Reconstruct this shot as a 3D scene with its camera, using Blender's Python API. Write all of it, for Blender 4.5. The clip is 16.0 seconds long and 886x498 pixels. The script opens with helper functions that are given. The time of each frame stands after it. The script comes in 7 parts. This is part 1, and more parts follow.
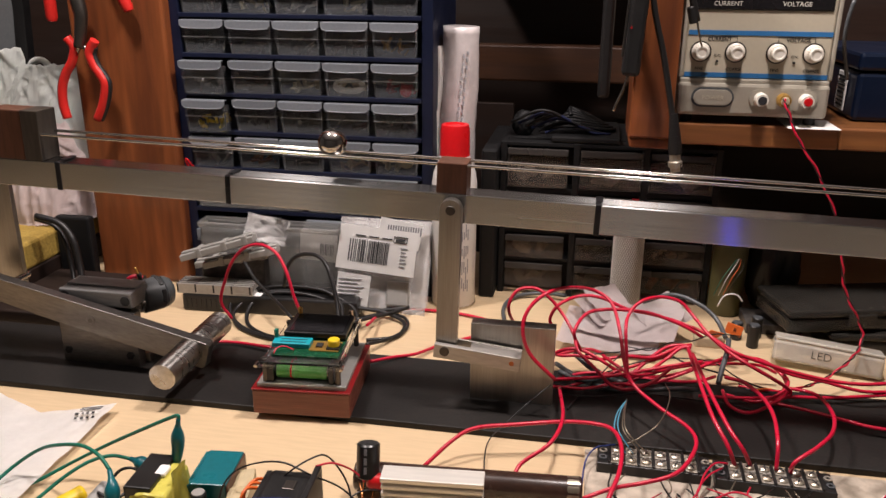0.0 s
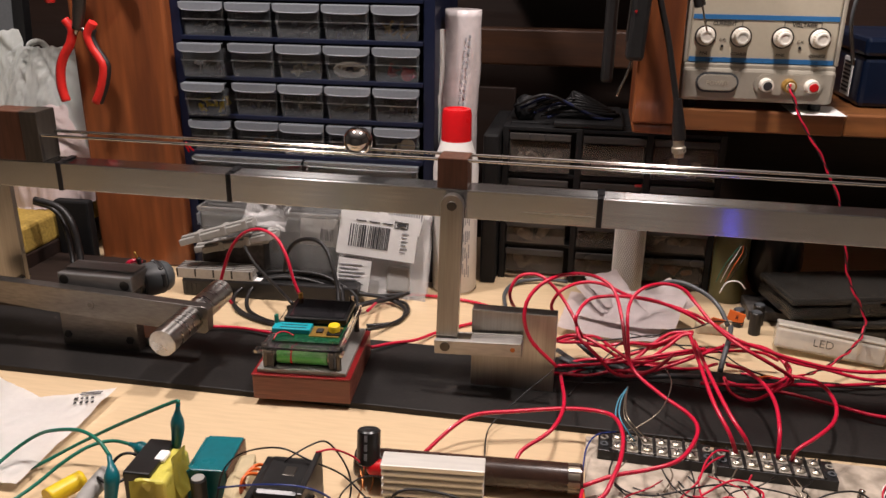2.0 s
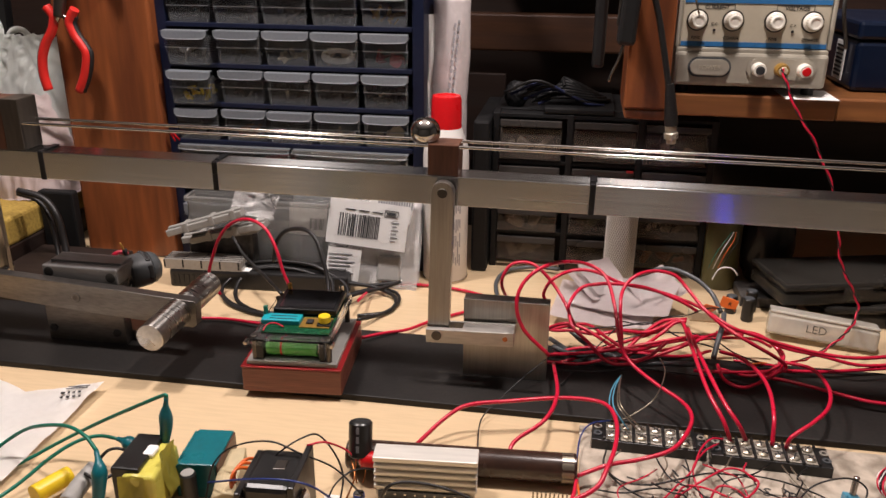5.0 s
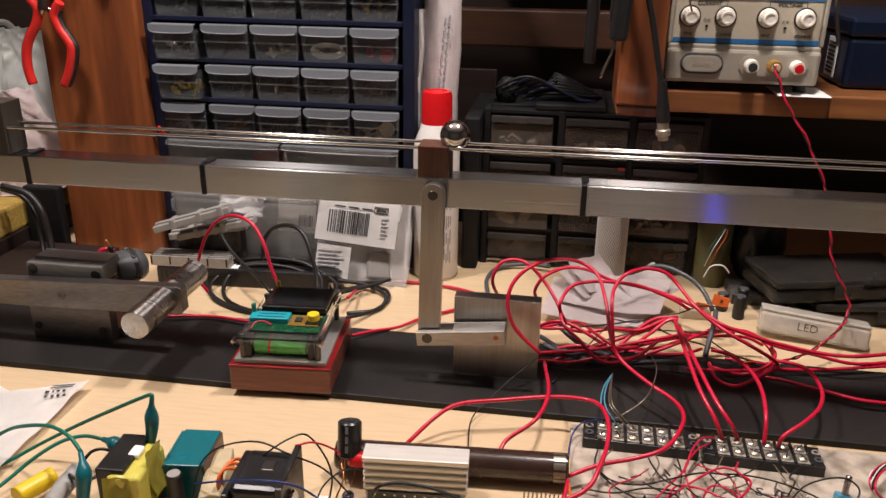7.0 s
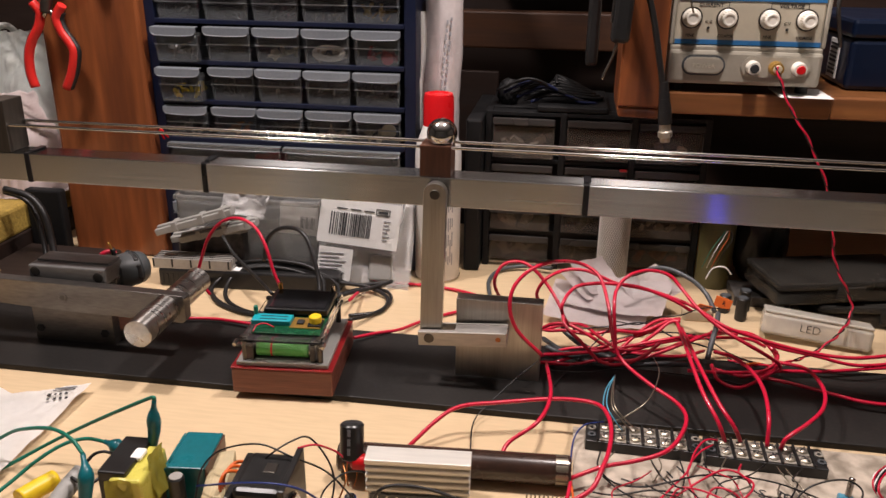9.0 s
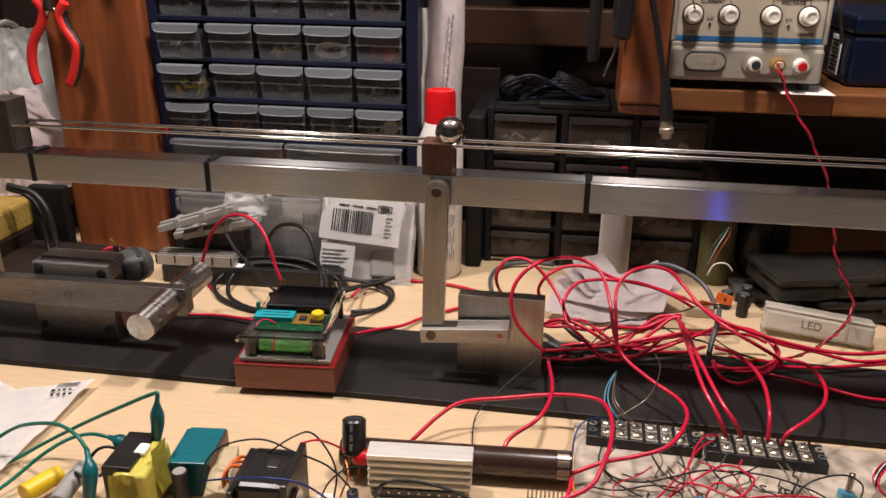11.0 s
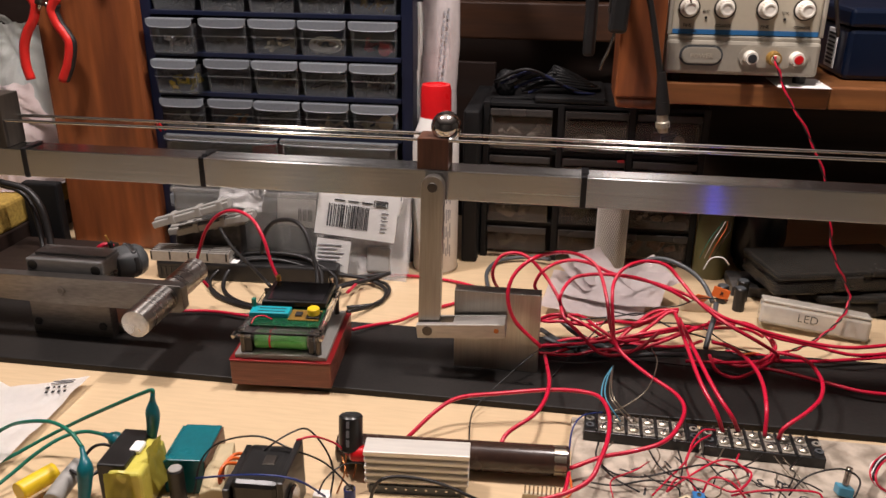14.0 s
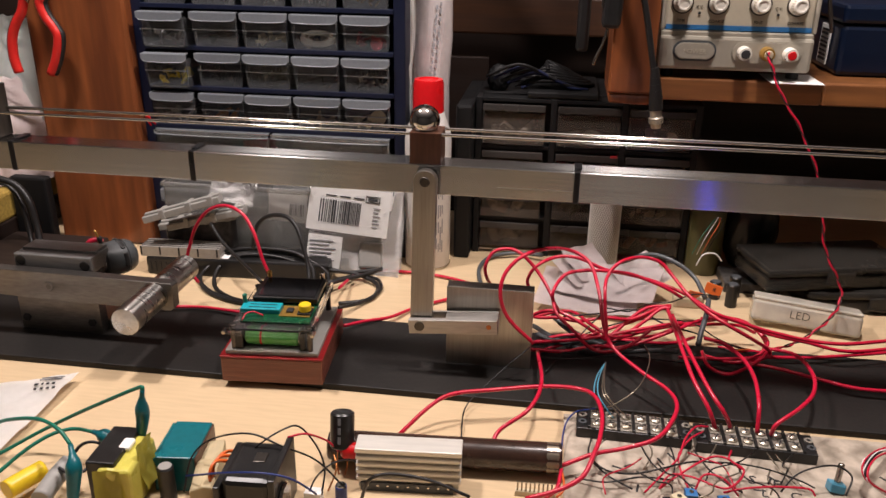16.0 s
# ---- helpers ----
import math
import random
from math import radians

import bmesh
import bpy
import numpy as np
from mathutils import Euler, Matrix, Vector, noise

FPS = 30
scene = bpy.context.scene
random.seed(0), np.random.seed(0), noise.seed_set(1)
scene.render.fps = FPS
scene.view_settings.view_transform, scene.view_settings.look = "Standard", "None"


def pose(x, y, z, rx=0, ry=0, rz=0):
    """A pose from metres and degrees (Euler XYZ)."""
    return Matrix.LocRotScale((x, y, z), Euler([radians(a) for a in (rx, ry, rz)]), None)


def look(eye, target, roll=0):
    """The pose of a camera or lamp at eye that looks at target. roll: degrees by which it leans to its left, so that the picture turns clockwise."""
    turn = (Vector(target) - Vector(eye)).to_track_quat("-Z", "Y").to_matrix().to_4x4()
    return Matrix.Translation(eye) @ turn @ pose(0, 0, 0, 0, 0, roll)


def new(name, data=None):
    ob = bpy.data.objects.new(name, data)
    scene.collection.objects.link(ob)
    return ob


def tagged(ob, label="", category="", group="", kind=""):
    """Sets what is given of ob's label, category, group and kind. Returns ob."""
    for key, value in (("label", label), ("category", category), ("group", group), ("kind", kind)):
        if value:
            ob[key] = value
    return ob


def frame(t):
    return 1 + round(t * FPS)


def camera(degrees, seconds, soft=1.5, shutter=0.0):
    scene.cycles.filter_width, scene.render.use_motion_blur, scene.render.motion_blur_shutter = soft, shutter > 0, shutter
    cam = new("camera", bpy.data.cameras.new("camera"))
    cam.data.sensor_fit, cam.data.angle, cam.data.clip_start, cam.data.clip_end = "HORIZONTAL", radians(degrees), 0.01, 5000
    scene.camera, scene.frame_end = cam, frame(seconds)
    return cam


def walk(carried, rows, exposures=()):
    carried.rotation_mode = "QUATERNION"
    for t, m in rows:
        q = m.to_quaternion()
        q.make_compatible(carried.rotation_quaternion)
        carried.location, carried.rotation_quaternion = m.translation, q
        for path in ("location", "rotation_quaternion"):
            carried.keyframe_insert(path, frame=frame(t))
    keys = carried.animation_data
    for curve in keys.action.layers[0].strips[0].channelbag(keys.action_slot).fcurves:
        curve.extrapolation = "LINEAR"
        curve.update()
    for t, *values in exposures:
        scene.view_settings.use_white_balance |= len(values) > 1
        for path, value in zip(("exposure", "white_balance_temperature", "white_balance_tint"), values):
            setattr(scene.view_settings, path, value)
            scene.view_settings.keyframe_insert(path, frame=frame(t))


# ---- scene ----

# ---------------------------------------------------------------- camera
cam = camera(58, 16.0, soft=1.5)
PATH = [
    (0, (0.1090, -0.6491, 0.3796), (-0.2224, 1.2119, -0.2737), 0.43),
    (0.5, (0.1119, -0.6485, 0.3795), (-0.2369, 1.2072, -0.2797), 0.36),
    (1, (0.1115, -0.6475, 0.3793), (-0.2386, 1.2052, -0.2877), 0.42),
    (1.5, (0.1106, -0.6469, 0.3792), (-0.2348, 1.2029, -0.2983), 0.43),
    (2, (0.1071, -0.6445, 0.3787), (-0.2220, 1.2040, -0.3103), 0.67),
    (2.5, (0.1068, -0.6433, 0.3785), (-0.2108, 1.2037, -0.3200), 0.72),
    (3, (0.1064, -0.6413, 0.3781), (-0.2034, 1.2043, -0.3274), 0.50),
    (3.5, (0.1057, -0.6387, 0.3776), (-0.2028, 1.2050, -0.3336), 0.40),
    (4, (0.1057, -0.6391, 0.3777), (-0.2053, 1.2047, -0.3321), 0.28),
    (6.5, (0.1035, -0.6296, 0.3758), (-0.1795, 1.2085, -0.3600), 0.90),
    (7, (0.1034, -0.6291, 0.3757), (-0.1739, 1.2129, -0.3525), 0.82),
    (7.5, (0.1031, -0.6281, 0.3755), (-0.1711, 1.2150, -0.3509), 0.70),
    (8, (0.1032, -0.6283, 0.3755), (-0.1716, 1.2138, -0.3532), 0.60),
    (8.5, (0.1031, -0.6279, 0.3755), (-0.1733, 1.2133, -0.3551), 0.59),
    (9, (0.1033, -0.6289, 0.3757), (-0.1789, 1.2141, -0.3478), 0.68),
    (11.5, (0.1038, -0.6310, 0.3761), (-0.1826, 1.2058, -0.3614), 0.59),
    (12, (0.1036, -0.6301, 0.3759), (-0.1789, 1.2051, -0.3673), 0.49),
    (12.5, (0.1036, -0.6300, 0.3759), (-0.1799, 1.2055, -0.3661), 0.47),
    (13, (0.1036, -0.6301, 0.3759), (-0.1791, 1.2066, -0.3635), 0.46),
    (13.5, (0.1033, -0.6289, 0.3757), (-0.1750, 1.2081, -0.3644), 0.51),
    (14, (0.1032, -0.6285, 0.3756), (-0.1724, 1.2076, -0.3677), 0.51),
    (14.5, (0.1030, -0.6275, 0.3754), (-0.1677, 1.2075, -0.3724), 0.53),
    (15, (0.1028, -0.6265, 0.3752), (-0.1625, 1.2077, -0.3765), 0.57),
    (15.5, (0.1025, -0.6256, 0.3750), (-0.1568, 1.2083, -0.3796), 0.68),
    (16, (0.1024, -0.6249, 0.3749), (-0.1527, 1.2096, -0.3797), 0.82),
]
walk(cam, [(t, look(eye, target, roll)) for t, eye, target, roll in PATH], exposures=[(0.0, 0.0), (16.0, 0.0)])

# ---------------------------------------------------------------- light
world = bpy.data.worlds.new("world")
scene.world = world
world.use_nodes = True
world.node_tree.nodes["Background"].inputs["Color"].default_value = (1.0, 0.9, 0.82, 1)
world.node_tree.nodes["Background"].inputs["Strength"].default_value = 0.05


def lamp_bulb(x, y, z, watts, size):
    data = bpy.data.lights.new("bench_lamp", "POINT")
    data.shadow_soft_size, data.energy, data.color = size, watts, (1.0, 0.89, 0.86)
    ob = new("bench_lamp", data)
    ob.location = (x, y, z)
    return ob


LAMPS = [(-0.40, -0.05, 1.00), (0.23, -0.03, 1.00)]
for lx, ly, lz in LAMPS:
    lamp_bulb(lx, ly, lz, 32.5, 0.045)


# ---------------------------------------------------------------- materials
def material(name, base, rough=0.5, metal=0.0, grain=0.0, scale=200.0, bump=0.0, second=None, mix=0.0, mixscale=12.0,
             stretch=(1, 1, 1), coat=0.0, trans=0.0, ior=1.45, aniso=0.0, tangent=0.0, taxis="X", emit=None, power=0.0, alpha=1.0, island=0.0):
    """A procedural material: base colour with fine grain and coarse stains, roughness variation and bump."""
    m = bpy.data.materials.new(name)
    m.use_nodes = True
    nt = m.node_tree
    n, l = nt.nodes, nt.links
    b = n["Principled BSDF"]
    b.inputs["Roughness"].default_value, b.inputs["Metallic"].default_value = rough, metal
    b.inputs["Coat Weight"].default_value, b.inputs["Transmission Weight"].default_value = coat, trans
    b.inputs["IOR"].default_value, b.inputs["Alpha"].default_value = ior, alpha
    co = n.new("ShaderNodeTexCoord")
    mp = n.new("ShaderNodeMapping")
    mp.inputs["Scale"].default_value = stretch
    l.new(co.outputs["Object"], mp.inputs["Vector"])
    fine = n.new("ShaderNodeTexNoise")
    fine.inputs["Scale"].default_value, fine.inputs["Detail"].default_value = scale, 5
    l.new(mp.outputs["Vector"], fine.inputs["Vector"])
    big = n.new("ShaderNodeTexNoise")
    big.inputs["Scale"].default_value, big.inputs["Detail"].default_value = mixscale, 4
    l.new(mp.outputs["Vector"], big.inputs["Vector"])
    c1 = n.new("ShaderNodeMix")
    c1.data_type = "RGBA"
    c1.inputs["A"].default_value = (*base, 1)
    c1.inputs["B"].default_value = (*(second or base), 1)
    ramp = n.new("ShaderNodeMapRange")
    ramp.inputs["From Min"].default_value, ramp.inputs["From Max"].default_value = 0.38, 0.66
    ramp.inputs["To Max"].default_value = mix
    l.new(big.outputs["Fac"], ramp.inputs["Value"])
    l.new(ramp.outputs["Result"], c1.inputs["Factor"])
    hsv = n.new("ShaderNodeHueSaturation")
    l.new(c1.outputs["Result"], hsv.inputs["Color"])
    val = n.new("ShaderNodeMapRange")
    val.inputs["From Min"].default_value, val.inputs["From Max"].default_value = 0.25, 0.75
    val.inputs["To Min"].default_value, val.inputs["To Max"].default_value = 1 - grain, 1 + grain
    l.new(fine.outputs["Fac"], val.inputs["Value"])
    out = val.outputs["Result"]
    if island:
        info = n.new("ShaderNodeObjectInfo")
        sh = n.new("ShaderNodeMapRange")
        sh.inputs["To Min"].default_value, sh.inputs["To Max"].default_value = 1 - island, 1 + island
        l.new(info.outputs["Random"], sh.inputs["Value"])
        mu = n.new("ShaderNodeMath")
        mu.operation = "MULTIPLY"
        l.new(out, mu.inputs[0])
        l.new(sh.outputs["Result"], mu.inputs[1])
        out = mu.outputs["Value"]
    l.new(out, hsv.inputs["Value"])
    l.new(hsv.outputs["Color"], b.inputs["Base Color"])
    rr = n.new("ShaderNodeMapRange")
    rr.inputs["From Min"].default_value, rr.inputs["From Max"].default_value = 0.3, 0.7
    rr.inputs["To Min"].default_value, rr.inputs["To Max"].default_value = max(0.02, rough * 0.8), min(1, rough * 1.2)
    l.new(big.outputs["Fac"], rr.inputs["Value"])
    l.new(rr.outputs["Result"], b.inputs["Roughness"])
    if bump:
        bp = n.new("ShaderNodeBump")
        bp.inputs["Strength"].default_value, bp.inputs["Distance"].default_value = bump, 0.001
        l.new(fine.outputs["Fac"], bp.inputs["Height"])
        l.new(bp.outputs["Normal"], b.inputs["Normal"])
    if aniso:
        b.inputs["Anisotropic"].default_value = aniso
        b.inputs["Anisotropic Rotation"].default_value = tangent
        tg = n.new("ShaderNodeTangent")
        tg.direction_type, tg.axis = "RADIAL", taxis
        l.new(tg.outputs["Tangent"], b.inputs["Tangent"])
    if emit:
        b.inputs["Emission Color"].default_value = (*emit, 1)
        b.inputs["Emission Strength"].default_value = power
    return m


M = {
    "bench": material("birch_plywood", (0.62, 0.465, 0.285), 0.45, grain=0.07, scale=60, bump=0.05, second=(0.54, 0.39, 0.225), mix=0.35, mixscale=5, stretch=(0.5, 5, 1), coat=0.15),
    "board": material("black_painted_board", (0.011, 0.010, 0.0095), 0.50, ior=1.36, grain=0.25, scale=300, bump=0.12, second=(0.020, 0.017, 0.015), mix=0.7, mixscale=9),
    "alu": material("brushed_aluminium", (0.50, 0.50, 0.49), 0.24, 1.0, grain=0.16, scale=240, bump=0.02, second=(0.42, 0.42, 0.41), mix=0.6, mixscale=14, stretch=(0.04, 2, 2), aniso=1.0),
    "turned": material("lathe_turned_steel", (0.50, 0.48, 0.45), 0.30, 1.0, grain=0.15, scale=300, bump=0.05, stretch=(1, 8, 1), second=(0.40, 0.37, 0.34), mix=0.5, mixscale=40, aniso=0.85, tangent=0.25, taxis="Y"),
    "alu_v": material("milled_aluminium", (0.44, 0.42, 0.39), 0.36, 1.0, grain=0.12, scale=260, bump=0.06, second=(0.36, 0.33, 0.28), mix=0.7, mixscale=22, stretch=(3, 1, 0.12)),
    "steel": material("turned_steel", (0.46, 0.43, 0.39), 0.22, 1.0, grain=0.12, scale=300, bump=0.06, stretch=(1, 6, 1), second=(0.36, 0.32, 0.28), mix=0.5, mixscale=40),
    "chrome": material("polished_steel", (0.50, 0.49, 0.47), 0.045, 1.0, grain=0.02, scale=100),
    "rod": material("drill_rod_steel", (0.50, 0.48, 0.45), 0.11, 1.0, grain=0.05, scale=300),
    "screw": material("dark_screw_steel", (0.10, 0.09, 0.08), 0.35, 0.9, grain=0.1, scale=600),
    "black": material("black_plastic", (0.012, 0.012, 0.012), 0.35, grain=0.2, scale=300, second=(0.022, 0.02, 0.02), mix=0.6, mixscale=30),
    "rubber": material("black_cable_rubber", (0.013, 0.012, 0.012), 0.42, grain=0.15, scale=400),
    "tape": material("black_tape", (0.010, 0.010, 0.011), 0.28, grain=0.3, scale=500, bump=0.2),
    "red": material("red_silicone_wire", (0.56, 0.010, 0.042), 0.32, grain=0.06, scale=300, second=(0.46, 0.009, 0.034), mix=0.5, mixscale=40, coat=0.2),
    "redcap": material("red_plastic", (0.60, 0.008, 0.012), 0.30, grain=0.04, scale=200, second=(0.5, 0.006, 0.01), mix=0.4, mixscale=30),
    "grip": material("red_grip", (0.55, 0.02, 0.016), 0.35, grain=0.06, scale=300),
    "whiteplastic": material("white_can_paint", (0.74, 0.72, 0.69), 0.35, grain=0.03, scale=200, second=(0.66, 0.63, 0.58), mix=0.3, mixscale=30),
    "grey_print": material("grey_print", (0.30, 0.30, 0.32), 0.5, grain=0.1, scale=500),
    "blockwood": material("dark_hardwood", (0.085, 0.036, 0.021), 0.38, grain=0.35, scale=90, bump=0.15, second=(0.10, 0.04, 0.022), mix=0.7, mixscale=18, stretch=(4, 4, 0.4)),
    "boxwood": material("padauk_wood", (0.20, 0.062, 0.036), 0.40, grain=0.40, scale=120, bump=0.12, second=(0.15, 0.035, 0.022), mix=0.8, mixscale=20, stretch=(0.3, 4, 13), coat=0.2),
    "pillar": material("red_stained_pine", (0.22, 0.066, 0.021), 0.38, grain=0.22, scale=30, bump=0.08, second=(0.10, 0.027, 0.009), mix=0.85, mixscale=9, stretch=(5, 5, 0.5), coat=0.25),
    "shelfwood": material("stained_shelf_wood", (0.25, 0.10, 0.032), 0.40, grain=0.25, scale=40, bump=0.08, second=(0.14, 0.050, 0.017), mix=0.8, mixscale=10, stretch=(0.5, 4, 6), coat=0.2),
    # near-black wood tone puts the shade behind the bench into the colour
    "darkwood": material("wood_darkened_for_shade", (0.019, 0.010, 0.007), 0.5, grain=0.25, scale=40, second=(0.014, 0.008, 0.006), mix=0.7, mixscale=7, stretch=(0.5, 4, 6)),
    "navy": material("navy_cabinet_plastic", (0.005, 0.008, 0.024), 0.38, grain=0.1, scale=200, second=(0.007, 0.010, 0.028), mix=0.5, mixscale=10),
    "drawer": material("smoky_clear_plastic", (0.82, 0.85, 0.88), 0.06, grain=0.05, scale=200, trans=0.94, ior=1.16, second=(0.74, 0.76, 0.79), mix=0.5, mixscale=25),
    # lighter plastic paints the highlight lines on drawer rims and ledges
    "edgeglint": material("plastic_edge_highlight", (0.46, 0.49, 0.53), 0.2, grain=0.08, scale=300, trans=0.3, ior=1.3),
    "lip": material("frosted_plastic_lip", (0.23, 0.25, 0.275), 0.30, grain=0.10, scale=300, trans=0.35, ior=1.3, island=0.15),
    "clearbox": material("cloudy_clear_plastic", (0.75, 0.72, 0.66), 0.25, grain=0.05, scale=150, trans=0.6, ior=1.3, second=(0.6, 0.56, 0.5), mix=0.5, mixscale=20),
    "bag": material("plastic_bag_film", (0.90, 0.89, 0.88), 0.16, grain=0.06, scale=60, trans=0.80, ior=1.2),
    "paper": material("white_paper", (0.90, 0.88, 0.85), 0.7, grain=0.03, scale=200, second=(0.78, 0.75, 0.71), mix=0.4, mixscale=14),
    "rollfilm": material("film_wrapped_paper", (0.62, 0.57, 0.56), 0.26, grain=0.08, scale=120, second=(0.44, 0.40, 0.40), mix=0.6, mixscale=18, coat=0.3),
    "label": material("white_label", (0.86, 0.85, 0.83), 0.55, grain=0.02, scale=200, second=(0.7, 0.68, 0.65), mix=0.3, mixscale=20),
    "ink": material("black_ink", (0.02, 0.02, 0.022), 0.6, grain=0.1, scale=500),
    "greyink": material("grey_ink", (0.16, 0.16, 0.17), 0.6, grain=0.1, scale=500),
    "psu": material("ivory_enamel", (0.50, 0.45, 0.35), 0.35, grain=0.03, scale=300, second=(0.44, 0.39, 0.30), mix=0.4, mixscale=15),
    "psugrey": material("grey_beige_plastic", (0.36, 0.33, 0.27), 0.32, grain=0.04, scale=300, second=(0.30, 0.27, 0.22), mix=0.4, mixscale=20),
    "blue": material("blue_stripe", (0.035, 0.16, 0.38), 0.4, grain=0.05, scale=300),
    "screwbrass": material("aged_nickel_brass", (0.48, 0.44, 0.37), 0.34, 0.70, grain=0.15, scale=500, second=(0.30, 0.24, 0.15), mix=0.6, mixscale=120),
    "bluebox": material("dark_blue_plastic", (0.003, 0.009, 0.028), 0.35, grain=0.1, scale=200),
    "whiteknob": material("ivory_knob", (0.72, 0.68, 0.60), 0.3, grain=0.03, scale=300),
    "teal": material("teal_plastic", (0.006, 0.125, 0.15), 0.32, grain=0.12, scale=300, second=(0.005, 0.085, 0.105), mix=0.5, mixscale=40),
    "zif": material("teal_socket", (0.01, 0.30, 0.36), 0.35, grain=0.05, scale=300),
    "greenrubber": material("green_rubber", (0.006, 0.15, 0.10), 0.36, grain=0.1, scale=300),
    "pcb": material("green_circuit_board", (0.006, 0.05, 0.022), 0.25, grain=0.45, scale=500, second=(0.012, 0.085, 0.035), mix=0.6, mixscale=90),
    "battery": material("green_battery_wrap", (0.09, 0.36, 0.08), 0.28, grain=0.06, scale=200, second=(0.16, 0.45, 0.12), mix=0.4, mixscale=50),
    "gold": material("gold_foil", (0.45, 0.26, 0.06), 0.35, 0.6, grain=0.3, scale=400),
    "yellow": material("yellow_plastic", (0.75, 0.52, 0.02), 0.32, grain=0.04, scale=200),
    "yellowtape": material("yellow_tape", (0.58, 0.52, 0.10), 0.30, grain=0.08, scale=120, bump=0.2, second=(0.48, 0.42, 0.07), mix=0.6, mixscale=40),
    "foam": material("yellow_foam", (0.36, 0.24, 0.05), 0.8, grain=0.3, scale=260, bump=0.6, second=(0.28, 0.18, 0.035), mix=0.7, mixscale=30),
    "orange": material("orange_tag", (0.75, 0.16, 0.03), 0.45, grain=0.05, scale=200),
    "orangewire": material("orange_wire", (0.65, 0.12, 0.02), 0.35, grain=0.05, scale=200),
    "bluewire": material("blue_wire", (0.012, 0.03, 0.16), 0.35, grain=0.05, scale=200),
    "tealwire": material("pale_blue_wire", (0.08, 0.28, 0.40), 0.35, grain=0.05, scale=200),
    "barewire": material("bare_lead", (0.30, 0.26, 0.20), 0.3, 0.8, grain=0.05, scale=200),
    "lcd": material("lcd_glass", (0.012, 0.011, 0.012), 0.12, grain=0.05, scale=100),
    "sink": material("ribbed_heat_sink", (0.76, 0.73, 0.67), 0.36, 0.35, grain=0.08, scale=300, second=(0.5, 0.47, 0.42), mix=0.4, mixscale=30, stretch=(0.1, 1, 1)),
    "coil": material("brown_shrink_tube", (0.034, 0.018, 0.013), 0.26, grain=0.15, scale=200, second=(0.055, 0.026, 0.016), mix=0.5, mixscale=40, coat=0.4),
    "ivory": material("ivory_nylon", (0.62, 0.53, 0.36), 0.45, grain=0.06, scale=200, second=(0.52, 0.43, 0.27), mix=0.5, mixscale=30),
    "smokebox": material("hazy_box_plastic", (0.10, 0.092, 0.08), 0.24, grain=0.15, scale=90, trans=0.72, ior=1.3, second=(0.09, 0.08, 0.07), mix=0.5, mixscale=20),
    "motor": material("grey_motor_case", (0.14, 0.148, 0.152), 0.38, grain=0.08, scale=300, second=(0.12, 0.125, 0.13), mix=0.5, mixscale=40),
    "mesh": material("knurled_tube_metal", (0.40, 0.38, 0.35), 0.35, 0.6, grain=0.15, scale=500),
    "greyplastic": material("grey_plastic", (0.30, 0.29, 0.27), 0.4, grain=0.06, scale=300),
    "greycable": material("dark_grey_cable", (0.07, 0.075, 0.08), 0.4, grain=0.06, scale=300),
    "blueglow": material("blue_led_lens", (0.05, 0.05, 0.6), 0.3, emit=(0.03, 0.05, 1.0), power=900.0),
    "wall": material("basement_wall_paint", (0.20, 0.185, 0.17), 0.8, grain=0.1, scale=50, second=(0.16, 0.145, 0.13), mix=0.6, mixscale=3),
    "ceil": material("grey_ceiling_paint", (0.30, 0.28, 0.27), 0.8, grain=0.05, scale=50),
    "concrete": material("concrete_floor", (0.22, 0.21, 0.19), 0.8, grain=0.15, scale=60, second=(0.15, 0.14, 0.13), mix=0.6, mixscale=4),
    "smoke": material("smoky_brown_plastic", (0.42, 0.36, 0.31), 0.16, grain=0.06, scale=200, trans=0.88, ior=1.2, second=(0.36, 0.31, 0.27), mix=0.5, mixscale=20),
    "cloudy": material("milky_clear_plastic", (0.82, 0.78, 0.69), 0.18, grain=0.05, scale=150, trans=0.50, ior=1.3, second=(0.56, 0.50, 0.40), mix=0.5, mixscale=25),
    "acrylic": material("clear_acrylic", (0.95, 0.96, 0.95), 0.03, grain=0.02, scale=100, trans=0.98, ior=1.18),
    "darkred": material("dark_red_edge", (0.26, 0.010, 0.012), 0.35, grain=0.1, scale=200),
    # stained plank colour darkened to stand for the shade at the back
    "backwood": material("plank_darkened_for_shade", (0.058, 0.024, 0.011), 0.5, grain=0.25, scale=40, second=(0.034, 0.014, 0.007), mix=0.7, mixscale=9, stretch=(0.5, 4, 6)),
    "gunsteel": material("dark_ground_steel", (0.20, 0.185, 0.17), 0.38, 0.95, grain=0.2, scale=260, bump=0.08, second=(0.13, 0.12, 0.11), mix=0.7, mixscale=25, stretch=(0.4, 1, 2)),
    "pad": material("dirty_white_board", (0.52, 0.445, 0.36), 0.5, grain=0.15, scale=90, second=(0.19, 0.155, 0.115), mix=0.8, mixscale=60),
    "contact": material("bright_contact_metal", (0.36, 0.34, 0.30), 0.40, 0.45, grain=0.2, scale=500, second=(0.45, 0.38, 0.28), mix=0.5, mixscale=150),
    "olive": material("olive_jar_contents", (0.13, 0.12, 0.05), 0.4, grain=0.2, scale=60, trans=0.2),
    "copper": material("copper_coil", (0.45, 0.17, 0.06), 0.35, 0.9, grain=0.1, scale=300),
    "junk": material("dark_small_parts", (0.05, 0.045, 0.042), 0.45, grain=0.5, scale=140, second=(0.11, 0.10, 0.09), mix=0.8, mixscale=60),
